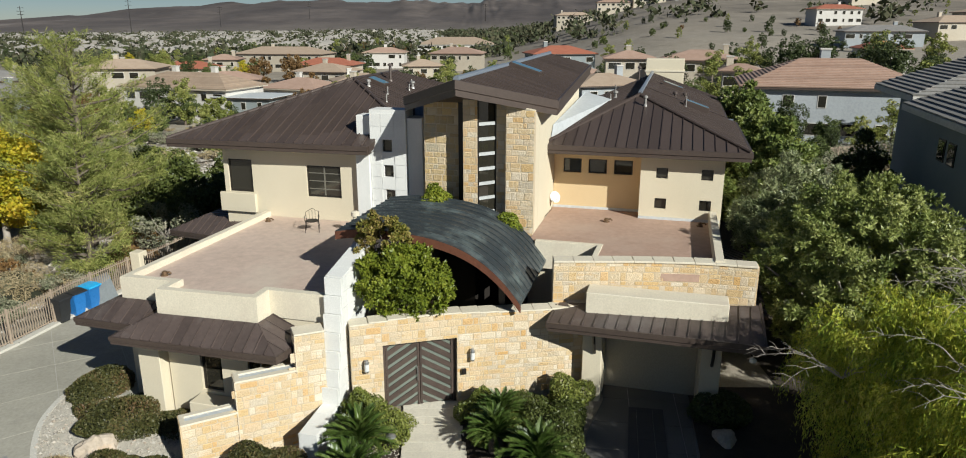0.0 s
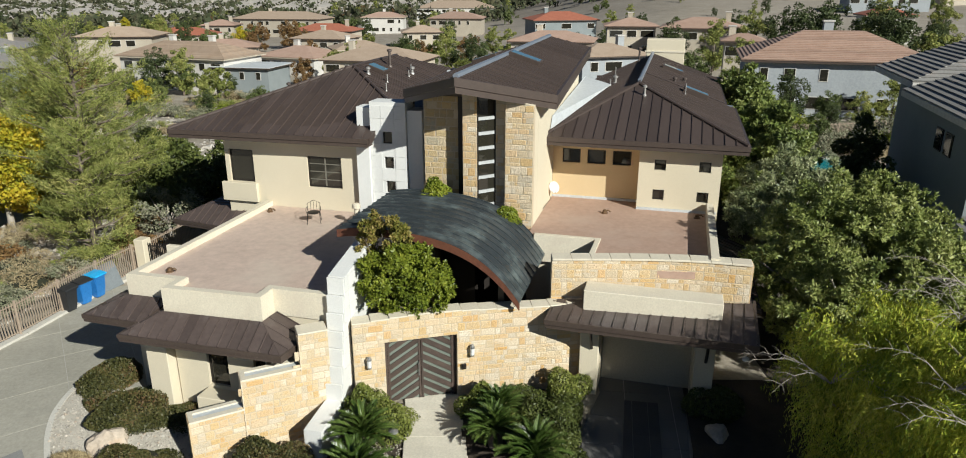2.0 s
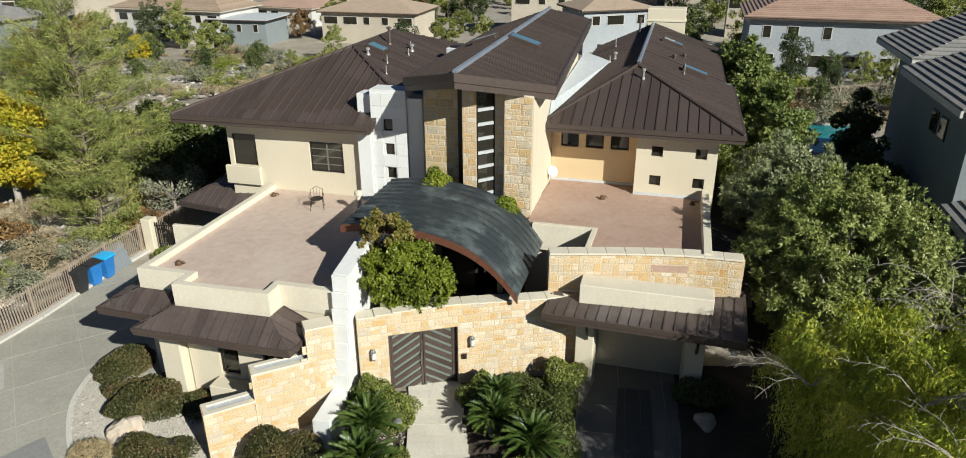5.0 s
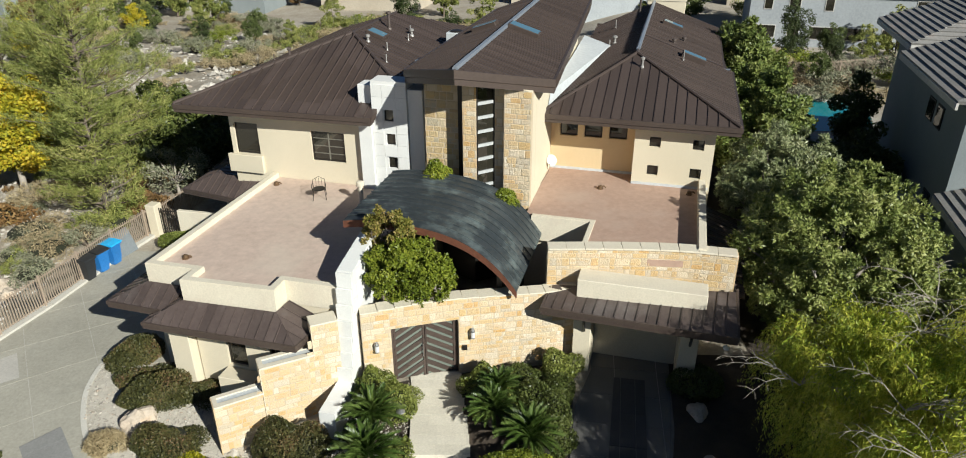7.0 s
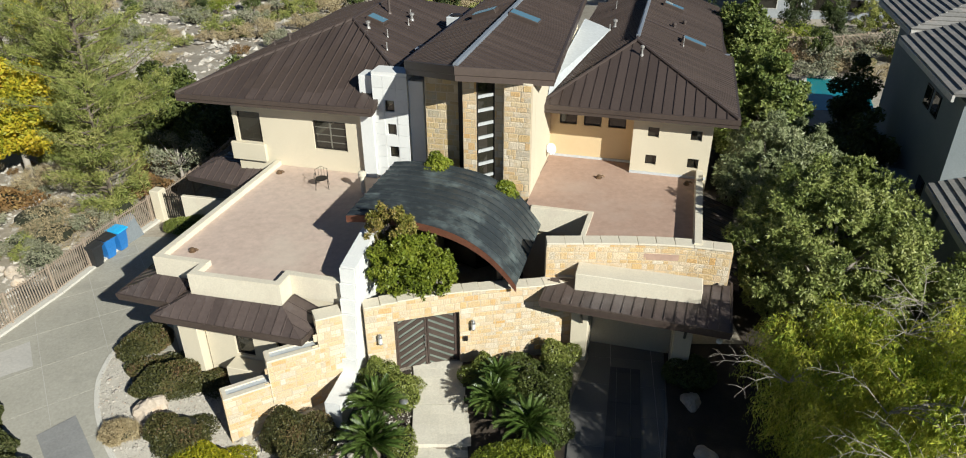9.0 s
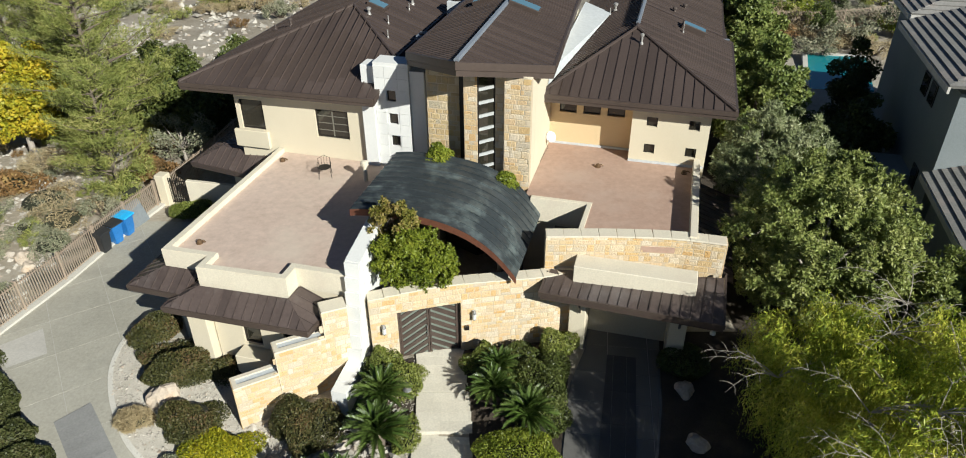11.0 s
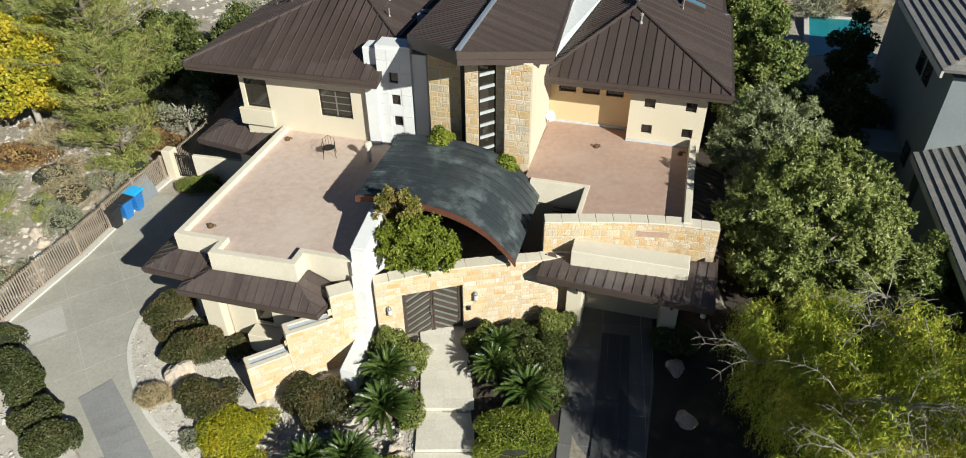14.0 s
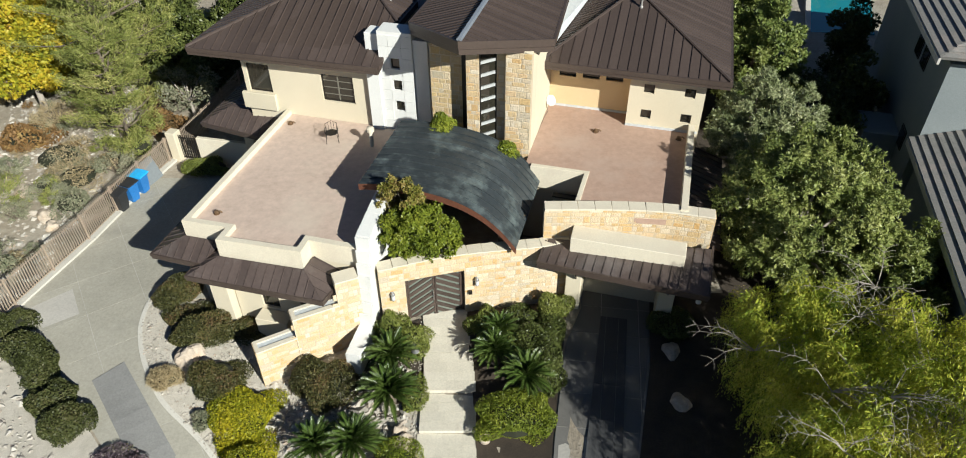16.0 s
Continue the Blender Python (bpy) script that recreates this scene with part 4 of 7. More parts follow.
GATEBROWN = surface("dark_brown_gate_wood", (0.050, 0.035, 0.028), (0.085, 0.06, 0.048), 0.5, coarse=3, fine=20, local=True, var=0.2)
GATEGLASS = glass_mat("grey_green_gate_glass", (0.16, 0.18, 0.15), 0.25)
gp, gt = place(GA, 0)
gq, _ = place(GB, 0)
gdir = (gq - gp).normalized()
gn = Vector((-gdir.y, gdir.x, 0))
gw = (gq - gp).length
gate = thing("double_gate", "closed dark wooden double gate with chevron slats and glass", "gate", Matrix.Translation(gp + gn * 0.24 + Vector((0, 0, -0.1))) @ Matrix.Rotation(math.atan2(gdir.y, gdir.x), 4, "Z"))
part("frame", box(0.0, 0.09, -0.06, 0.08, 0, 2.29), GATEBROWN, gate)
part("frame", box(gw - 0.09, gw, -0.06, 0.08, 0, 2.29), GATEBROWN, gate)
part("lintel", box(0.09, gw - 0.09, -0.06, 0.08, 2.22, 2.3), GATEBROWN, gate)
for side in (0, 1):
    x0, x1 = (0.1, gw / 2 - 0.01) if side == 0 else (gw / 2 + 0.01, gw - 0.1)
    leaf = part("leaf", box(x0, x1, 0.0, 0.03, 0.03, 2.2), GATEGLASS, gate, "grey-green glass leaf behind slats")
    for a, b in ((x0, x0 + 0.06), (x1 - 0.06, x1)):
        part("stile", box(a, b, -0.05, -0.004, 0.03, 2.2), GATEBROWN, leaf)
    slope = 0.62 if side == 0 else -0.62
    k = -2.0
    while k < 3.2:
        quad = [Vector((x0 + 0.06, -0.035, 0.04)), Vector((x1 - 0.06, -0.035, 0.04)), Vector((x1 - 0.06, -0.035, 2.19)), Vector((x0 + 0.06, -0.035, 2.19))]
        n = Vector((-slope, 0, 1)).normalized()
        mid = n.dot(Vector(((x0 + x1) / 2, 0, k)))
        poly = clip(clip(quad, n, mid, 1), n, mid + 0.16, -1)
        k += 0.315
        if len(poly) < 3:
            continue
        bm = bmesh.new()
        f = [bm.verts.new(p) for p in poly]
        r = [bm.verts.new(p + Vector((0, 0.03, 0))) for p in poly]
        bm.faces.new(f)
        for i in range(len(f)):
            bm.faces.new((f[i], f[(i + 1) % len(f)], r[(i + 1) % len(f)], r[i]))
        bmesh.ops.recalc_face_normals(bm, faces=bm.faces[:])
        part("slat", bm, GATEBROWN, leaf)
STEEL = surface("brushed_steel", (0.40, 0.40, 0.39), (0.5, 0.5, 0.49), 0.35, 0.8, local=True)
part("handle", tube([(gw / 2 - 0.08, -0.1, 0.9), (gw / 2 - 0.08, -0.1, 1.4)], 0.015), STEEL, gate)

# wall lamps and call box on the entrance wall
LAMPGLASS = surface("frosted_lamp_glass", (0.62, 0.62, 0.60), (0.7, 0.7, 0.68), 0.4, local=True)
for x in (-3.62, -0.36):
    s = s_at_x(x)
    o, t = place(s, 1.62)
    lamp = thing("wall_lamp", "small pewter wall lamp with frosted glass on sandstone", "lamp", Matrix.Translation(o) @ Matrix.Rotation(math.atan2(t.y, t.x), 4, "Z"), "wall lamps")
    part("back_plate", box(-0.06, 0.06, -0.08, -0.05, -0.2, 0.2, 0.01), STEEL, lamp)
    part("shade", lathe([(0.03, -0.17), (0.07, -0.13), (0.075, 0.1), (0.03, 0.16)], 10, (0, -0.14, 0)), LAMPGLASS, lamp)
    part("cap", lathe([(0.085, 0.1), (0.08, 0.16), (0.02, 0.22)], 10, (0, -0.14, 0)), STEEL, lamp)
    part("cap", lathe([(0.02, -0.22), (0.075, -0.17), (0.08, -0.13)], 10, (0, -0.14, 0)), STEEL, lamp)
o, t = place(s_at_x(-0.62), 1.05)
box_ob = tagged(link("call_box", box(-0.07, 0.07, -0.12, -0.06, -0.1, 0.1, 0.01), DARK, None, "", False, Matrix.Translation(o) @ Matrix.Rotation(math.atan2(t.y, t.x), 4, "Z")), "small dark call box on the sandstone wall", "call box")

# stepped wall to the drive
STEP_LINE = [(-8.52, 17.95), (-7.14, 18.70), (-5.54, 19.47), (-4.74, 19.80)]
place2, sl = along(STEP_LINE)
c1, c2 = (Vector(STEP_LINE[1]) - Vector(STEP_LINE[0])).length, (Vector(STEP_LINE[1]) - Vector(STEP_LINE[0])).length + (Vector(STEP_LINE[2]) - Vector(STEP_LINE[1])).length


def step_top(s):
    return 0.88 if s < c1 else 1.84 if s < c2 else 2.95


step_wall = tagged(thing("stepped_wall", "", ""), "stepped golden sandstone garden wall with metal troughs on top", "wall")
for (p, q), top in zip(zip(STEP_LINE, STEP_LINE[1:]), (0.88, 1.84, 2.95)):
    thick_wall([p, q], 0.55, lambda s: -1.0, lambda s: top - 0.01, MORTAR, "core", step_wall)
lay_stones(step_wall, place2, sl, lambda s: -0.95, step_top, [], 9, 0.017, STONES, 0.78)
for k, top in ((0, 0.88), (1, 1.84), (2, 2.95)):
    p, q = Vector((*STEP_LINE[k], 0)), Vector((*STEP_LINE[k + 1], 0))
    ln = (q - p).length
    mm = Matrix.Translation(p + Vector((0, 0, top))) @ Matrix.Rotation(math.atan2((q - p).y, (q - p).x), 4, "Z")
    if k < 2:
        rim = bmesh.new()
        box(0, ln, -0.06, 0.14, -0.02, 0.04, 0, rim)
        box(0, ln, 0.42, 0.58, -0.02, 0.04, 0, rim)
        box(0, 0.14, 0.14, 0.42, -0.02, 0.04, 0, rim)
        link("rim", rim, CAP, step_wall, "", False, mm)
        link("trough", box(0.14, ln, 0.15, 0.41, -0.02, -0.004), MEMBRANE, step_wall, "pale metal trough", False, mm)
        # dressed end of the wall
        link("end_face", box(-0.03, 0.0, -0.05, 0.56, -1.9, 0.03), STONE, step_wall, "", False, mm)
    else:
        link("capping", box(-0.03, ln, -0.06, 0.6, -0.01, 0.05, 0.015), CAP, step_wall, "", False, mm)
        link("end_face", box(-0.03, 0.0, -0.05, 0.56, -1.2, -0.012), STONE, step_wall, "", False, mm)

# white battered fin beside the gate
fin = thing("fin_wall", "tall white panelled fin wall with a battered foot beside the gate", "wall", HOUSE)
prof = [(-7.6, -0.9), (-7.6, 0.42), (-6.1, 0.58), (-5.38, 4.48), (-3.2, 4.95), (-3.2, -0.9)]
bm = bmesh.new()
lo = [bm.verts.new((-2.48, v, z)) for v, z in prof]
hi = [bm.verts.new((-1.98, v, z)) for v, z in prof]
bm.faces.new(lo), bm.faces.new(hi[::-1])
for i in range(len(prof)):
    bm.faces.new((lo[i], hi[i], hi[(i + 1) % len(prof)], lo[(i + 1) % len(prof)]))
bmesh.ops.recalc_face_normals(bm, faces=bm.faces[:])
part("core", bm, WHITE, fin)
for side, u in ((-1, -2.485), (1, -1.975)):
    for j in range(12):
        za, zb = -0.9 + j * 0.49, -0.9 + (j + 1) * 0.49
        for va, vb in ((-7.7, -6.2), (-6.2, -5.2), (-5.2, -4.2), (-4.2, -3.18)):
            poly = [Vector((u, v, z)) for v, z in prof]
            for n, d, s in ((Vector((0, 0, 1)), za + 0.006, 1), (Vector((0, 0, 1)), zb - 0.006, -1), (Vector((0, 1, 0)), va + 0.006, 1), (Vector((0, 1, 0)), vb - 0.006, -1)):
                if len(poly) >= 3:
                    poly = clip(poly, n, d, s)
            if len(poly) < 3:
                continue
            bm = bmesh.new()
            a = [bm.verts.new(p) for p in poly]
            b = [bm.verts.new(p + Vector((side * 0.03, 0, 0))) for p in poly]
            bm.faces.new(b)
            for i in range(len(a)):
                bm.faces.new((a[i], a[(i + 1) % len(a)], b[(i + 1) % len(a)], b[i]))
            bmesh.ops.recalc_face_normals(bm, faces=bm.faces[:])
            part("panel", bm, WHITE, fin)
for (va, za), (vb, zb) in zip(prof[1:4], prof[2:5]):
    n = max(1, round(math.hypot(vb - va, zb - za) / 0.6))
    for k in range(n):
        p, q = (va + (vb - va) * k / n, za + (zb - za) * k / n), (va + (vb - va) * (k + 1) / n, za + (zb - za) * (k + 1) / n)
        part("edge_panel", slab([(-2.5, p[0], p[1] + 0.01), (-1.96, p[0], p[1] + 0.01), (-1.96, q[0], q[1] + 0.004), (-2.5, q[0], q[1] + 0.004)], 0.04) if abs(q[0] - p[0]) > 0.2 else prism([(-2.5, p[0] - 0.03), (-1.96, p[0] - 0.03), (-1.96, p[0] + 0.02), (-2.5, p[0] + 0.02)], p[1], q[1] - 0.008), WHITE, fin)

# stone parapet wall over the garage
GAR_LINE = curve([(2.28, 22.0), (4.72, 21.98), (6.85, 21.82), (8.66, 21.42)], 5)
place3, rl = along(GAR_LINE)
garage_wall = tagged(thick_wall(GAR_LINE, 0.45, lambda s: 2.2, lambda s: 4.38, MORTAR, "garage_parapet_wall"), "golden sandstone parapet wall above the garage", "wall")
lay_stones(garage_wall, place3, rl, lambda s: 2.5, lambda s: 4.38, [], 21, 0.02, STONES, 0.8)
for k in range(10):
    a, b = rl * k / 10, rl * (k + 1) / 10
    o, t = place3((a + b) / 2, 4.38)
    link("capping_stone", box(-(b - a) / 2 + 0.002, (b - a) / 2 - 0.002, -0.06, 0.5, -0.01, 0.06, 0.012), CAP, garage_wall, "", False, Matrix.Translation(o) @ Matrix.Rotation(math.atan2(t.y, t.x), 4, "Z"))
link("end_face", box(-0.02, 0.02, 0.0, 0.45, 0, 2.2), STONE, garage_wall, "", False, Matrix.Translation((8.68, 21.42, 2.2)) @ Matrix.Rotation(-0.2, 4, "Z"))

# tower facing (on the house)
def flat_face(name, p, q, z0, z1, seed, mat=MORTAR, meshes=STONES_GREY, size=1.0):
    line = [p, q]
    pl, ln = along(line)
    core = thick_wall(line, 0.3, lambda s: z0, lambda s: z1(s) if callable(z1) else z1, mat, name, house)
    lay_stones(core, pl, ln, lambda s: z0, z1 if callable(z1) else (lambda s: z1), [], seed, 0.028, meshes, size)
    return core


flat_face("stone_pier", (-2.06, 2.42), (-0.66, 2.42), 3.0, lambda s: 8.75 + 0.3 * s, 31, MORTAR, STONES_GREY, 0.85)
flat_face("stone_pier", (-0.30, 1.78), (0.26, 1.78), 3.0, 9.35, 32, MORTAR, STONES, 0.85)
flat_face("stone_pier", (0.86, 2.3), (1.30, 2.3), 3.0, lambda s: 9.1 - 0.3 * s, 33, MORTAR, STONES, 0.85)
flat_face("stone_pier", (1.30, 1.98), (2.37, 1.98), 3.0, lambda s: 9.0 - 0.3 * s, 34, MORTAR, STONES, 0.85)
part("slot", box(-0.65, -0.31, 2.35, 2.4, 3.0, 9.3), DARK, house, "dark vertical glazed slot")
tw = part("tower_window", slab([(0.27, 1.86, 3.0), (0.86, 2.45, 3.0), (0.86, 2.45, 9.2), (0.27, 1.86, 9.2)], 0.02), GLASS, house, "tall dark stair window with pale horizontal bars")
BAR = surface("pale_grey_bar", (0.45, 0.46, 0.45), (0.55, 0.56, 0.55), 0.5, 0.2)
for k in range(8):
    z = 8.12 - 0.565 * k
    part("bar", prism([(0.29, 1.80), (0.80, 2.31), (0.75, 2.36), (0.24, 1.85)], z, z + 0.12), BAR, tw)
for u, v in ((0.28, 1.82), (0.83, 2.37)):
    part("mullion", box(u - 0.03, u + 0.03, v - 0.03, v + 0.03, 3.0, 9.2), DARK, tw)

# ---- paths and drives ----
def cut_cells(poly, cell, angle, gap):
    """A plan polygon cut into square cells turned by an angle: lists of plan points."""
    p = [Vector((x, y, 0)) for x, y in poly]
    ex = Vector((math.cos(angle), math.sin(angle), 0))
    ey = Vector((-ex.y, ex.x, 0))
    cx, cy = (cell, cell) if isinstance(cell, (int, float)) else cell
    u0, u1 = min(q.dot(ex) for q in p), max(q.dot(ex) for q in p)
    v0, v1 = min(q.dot(ey) for q in p), max(q.dot(ey) for q in p)
    for i in range(math.ceil((u1 - u0) / cx)):
        for j in range(math.ceil((v1 - v0) / cy)):
            r = p
            for n, d, k in ((ex, u0 + i * cx + gap, 1), (ex, u0 + (i + 1) * cx - gap, -1), (ey, v0 + j * cy + gap, 1), (ey, v0 + (j + 1) * cy - gap, -1)):
                if len(r) >= 3:
                    r = clip(r, n, d, k)
            if len(r) >= 3:
                yield [(q.x, q.y) for q in r]


def ccw(poly):
    a = sum(p[0] * q[1] - q[0] * p[1] for p, q in zip(poly, poly[1:] + poly[:1]))
    return poly if a > 0 else poly[::-1]


def paved(name, poly, cell, angle, gap, up, mat, label, category, piece):
    base = bmesh.new()
    for c in cut_cells(ccw(poly), cell, angle, 0):
        base.faces.new([base.verts.new((x, y, ground_z(x, y) + up - 0.008)) for x, y in c])
    bmesh.ops.remove_doubles(base, verts=base.verts[:], dist=0.001)
    ob = tagged(link(name, base, MORTAR_GREY), label, category, "", "structure")
    for c in cut_cells(ccw(poly), cell, angle, gap):
        part(piece, prism(c, lambda x, y: ground_z(x, y) + up - 0.02, lambda x, y: ground_z(x, y) + up), mat, ob)
    return ob


def bed(name, poly, up, mat, label):
    bm = bmesh.new()
    for c in cut_cells(ccw(poly), 0.6, 0.3, 0):
        bm.faces.new([bm.verts.new((x, y, ground_z(x, y) + up + 0.03 * noise.noise((x * 1.7, y * 1.7, 2)))) for x, y in c])
    bmesh.ops.remove_doubles(bm, verts=bm.verts[:], dist=0.001)
    return tagged(link(name, bm, mat, None, "", True), label, "ground", "", "structure")


MORTAR_GREY = surface("pale_joint", (0.40, 0.375, 0.33), (0.48, 0.45, 0.40), 0.95)
INLAY = [(-15.22, 18.02), (-14.30, 18.92), (-11.0, 14.9), (-8.0, 11.2), (-9.3, 10.4), (-12.6, 14.75)]
CURB = [(-12.9, 22.1), (-14.0, 22.75), (-14.35, 22.2), (-14.35, 21.2), (-14.14, 20.26), (-13.49, 18.88), (-12.32, 17.24), (-10.91, 16.07), (-9.90, 15.15), (-6.5, 11.5)]
DRIVE = CURB + [(-10.5, 11.0), (-13.45, 14.91), (-15.60, 17.19), (-17.81, 19.81), (-19.75, 21.8), (-19.0, 24.5), (-18.4, 26.5), (-17.4, 31.2), (-16.2, 31.2), (-9.6, 31.0), (-9.7, 27.0), (-12.0, 22.3)]
paved("driveway", DRIVE, 2.3, radians(32), 0.010, 0.03, CONCRETE, "pale stamped concrete driveway with scored joints", "driveway", "slab")
paved("driveway_inlay", INLAY, (1.5, 0.62), radians(38), 0.003, 0.06, ASPHALT, "grey inlaid driveway strip", "driveway", "slab")
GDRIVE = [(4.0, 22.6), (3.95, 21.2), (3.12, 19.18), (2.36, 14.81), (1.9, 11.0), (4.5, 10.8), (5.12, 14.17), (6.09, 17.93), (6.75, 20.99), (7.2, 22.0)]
paved("garage_driveway", GDRIVE, 1.5, radians(-8), 0.008, 0.03, SHADE_DRIVE, "concrete garage driveway darkened for tree shade", "driveway", "slab")
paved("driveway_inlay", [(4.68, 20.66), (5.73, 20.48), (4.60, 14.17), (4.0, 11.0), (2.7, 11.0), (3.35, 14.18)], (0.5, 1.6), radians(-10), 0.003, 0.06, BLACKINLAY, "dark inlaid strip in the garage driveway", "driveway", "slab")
bed("gravel_bed", CURB + [(-2.6, 11.5), (-2.3, 17), (-2.6, 20.6), (-4.4, 20.0), (-8.9, 18.6), (-9.2, 21.4), (-11.0, 21.9)], 0.035, GRAVEL, "pale gravel bed round the shrubs")
bed("gravel_bed", [(-10.5, 11.0), (-13.45, 14.8), (-15.60, 17.05), (-17.81, 19.7), (-19.7, 21.6), (-24, 19), (-20, 12), (-15, 9)], 0.035, GRAVEL, "pale stony bed beside the driveway")
bed("mulch_bed", [(-0.8, 21.0), (-0.38, 15.5), (-0.3, 11), (1.9, 11.0), (2.3, 14.8), (3.05, 19.2), (3.4, 21.6)], 0.035, MULCH_SHADE, "dark mulch planting bed")
bed("mulch_bed", [(-4.4, 20.1), (-2.6, 20.6), (-2.32, 17.2), (-3.4, 15.8), (-5.6, 17.5)], 0.05, MULCH_SHADE, "dark mulch planting bed")
# Here the dark colour stands for deep tree shade on the ground.
bed("mulch_bed", [(6.9, 22.0), (6.2, 18.0), (5.2, 14.2), (4.6, 10.8), (20, 9), (22, 20), (17, 45), (9.5, 45), (10, 22)], 0.03, MULCH_SHADE, "ground under trees with shade painted as a dark sheet")
# kerb along the gravel bed
bm = bmesh.new()
kl = curve(CURB, 4)
pk, kln = along(kl)
for k in range(60):
    o, t = pk(kln * k / 60, 0)
    q, _ = pk(kln * (k + 1) / 60, 0)
    n = Vector((-t.y, t.x, 0)) * 0.09
    r = [bm.verts.new((p.x, p.y, ground_z(p.x, p.y) + zz)) for p in (o - n, o + n, q + n, q - n) for zz in (-0.05, 0.055)]
    for f in ((1, 3, 5, 7), (0, 6, 7, 1), (2, 4, 5, 3)):
        bm.faces.new([r[i] for i in f])
bmesh.ops.recalc_face_normals(bm, faces=bm.faces[:])
tagged(link("kerb", bm, KERB), "pale curved kerb round the gravel bed", "kerb", "", "structure")

# stone path to the gate, with its steps
path_ob = tagged(thing("garden_path", "", ""), "cream limestone path with shallow steps to the gate", "path", "", "structure")
rnd = random.Random(5)
for y0, y1, z0, z1, xl0, xl1, xr0, xr1 in ((17.15, 18.9, -0.33, -0.24, -2.32, -2.42, -0.39, -0.55), (18.92, 21.05, -0.24, -0.08, -2.30, -2.62, -0.57, -0.80), (15.5, 17.13, -0.50, -0.48, -2.40, -2.42, -0.36, -0.39), (13.6, 15.48, -0.66, -0.64, -2.45, -2.47, -0.33, -0.35), (11, 13.58, -0.82, -0.8, -2.5, -2.5, -0.3, -0.3)):
    bm = prism([(xl0, y0 + 0.03), (xr0, y0 + 0.03), (xr1, y1 - 0.01), (xl1, y1 - 0.01)], -1.2, lambda x, y: z0 + (z1 - z0) * (y - y0) / (y1 - y0) - 0.006)
    part("step_base", bm, PAVER, path_ob)
    rows = max(2, round((y1 - y0) / 0.42))
    for j in range(rows):
        ya, yb = y0 + (y1 - y0) * j / rows, y0 + (y1 - y0) * (j + 1) / rows
        f = (ya - y0) / (y1 - y0)
        xa, xb = xl0 + (xl1 - xl0) * f, xr0 + (xr1 - xr0) * f
        cuts = [xa]
        while cuts[-1] < xb - 0.9:
            cuts.append(cuts[-1] + rnd.uniform(0.6, 0.95))
        cuts.append(xb)
        for a, b in zip(cuts, cuts[1:]):
            part("paver", prism([(a + 0.003, ya + 0.003), (b - 0.003, ya + 0.003), (b - 0.003, yb - 0.003), (a + 0.003, yb - 0.003)], -0.9, lambda x, y: z0 + (z1 - z0) * (y - y0) / (y1 - y0)), PAVER, path_ob)

# ---- fence, side gate and bins ----
FENCE = [(-22.2, 15.5), (-19.95, 21.84), (-18.62, 26.2), (-17.75, 30.2), (-16.95, 32.9)]


def build_fence(line, height, label):
    pf, ln = along(line)
    ob = thing("fence", label, "fence")
    n = round(ln / 0.125)
    picket = None
    for k in range(n + 1):
        o, t = pf(ln * k / n, 0)
        o.z = ground_z(o.x, o.y) + 0.12
        if k % 18 == 0:
            bm = box(-0.04, 0.04, -0.04, 0.04, -0.15, height + 0.05, 0.006)
            link("post", bm, IRON, ob, "", False, Matrix.Translation(o) @ Matrix.Rotation(math.atan2(t.y, t.x), 4, "Z"))
            continue
        if picket is None:
            picket = link("picket", box(-0.014, 0.014, -0.014, 0.014, 0.06, height), IRON, ob, "", False, Matrix.Translation(o))
        else:
            c = new("picket", picket.data)
            c.parent = ob
            c.matrix_basis = Matrix.Translation(o) @ Matrix.Rotation(math.atan2(t.y, t.x), 4, "Z")
    for h in (0.12, height - 0.12):
        pts = []
        for k in range(25):
            o, t = pf(ln * k / 24, 0)
            pts.append((o.x, o.y, ground_z(o.x, o.y) + 0.12 + h))
        link("rail", tube(pts, 0.024, 4), IRON, ob)
    return ob


build_fence(FENCE, 1.42, "tan iron picket fence along the driveway")
build_fence([(-16.5, 33.5), (-15.75, 36.4), (-14.9, 41.0)], 1.42, "tan iron picket fence beside the house")
bm = bmesh.new()
pf, ln = along(FENCE)
for k in range(24):
    o, t = pf(ln * k / 24, 0)
    q, _ = pf(ln * (k + 1) / 24, 0)
    n = Vector((-t.y, t.x, 0))
    r = [bm.verts.new((p.x, p.y, ground_z(p.x, p.y) + h)) for p in (o - n * 0.22, o + n * 0.12, q + n * 0.12, q - n * 0.22) for h in (-0.1, 0.13)]
    for f in ((1, 3, 5, 7), (0, 6, 7, 1), (2, 4, 5, 3)):
        bm.faces.new([r[i] for i in f])
bmesh.ops.recalc_face_normals(bm, faces=bm.faces[:])
tagged(link("fence_kerb", bm, KERB), "pale concrete kerb under the fence", "kerb", "", "structure")
tagged(link("gate_pillar", box(-0.28, 0.28, -0.28, 0.28, -0.2, 1.75, 0.03), STUCCO, None, "", False, Matrix.Translation((-16.65, 33.1, -0.55)) @ Matrix.Rotation(-0.26, 4, "Z")), "cream stucco gate pillar", "pillar")
side_wall = tagged(link("garden_wall", box(0, 4.2, -0.1, 0.12, -0.2, 1.45, 0.02), CAP, None, "", False, Matrix.Translation((-15.35, 32.88, -0.5)) @ Matrix.Rotation(radians(-12), 4, "Z")), "low cream stucco garden wall", "wall")
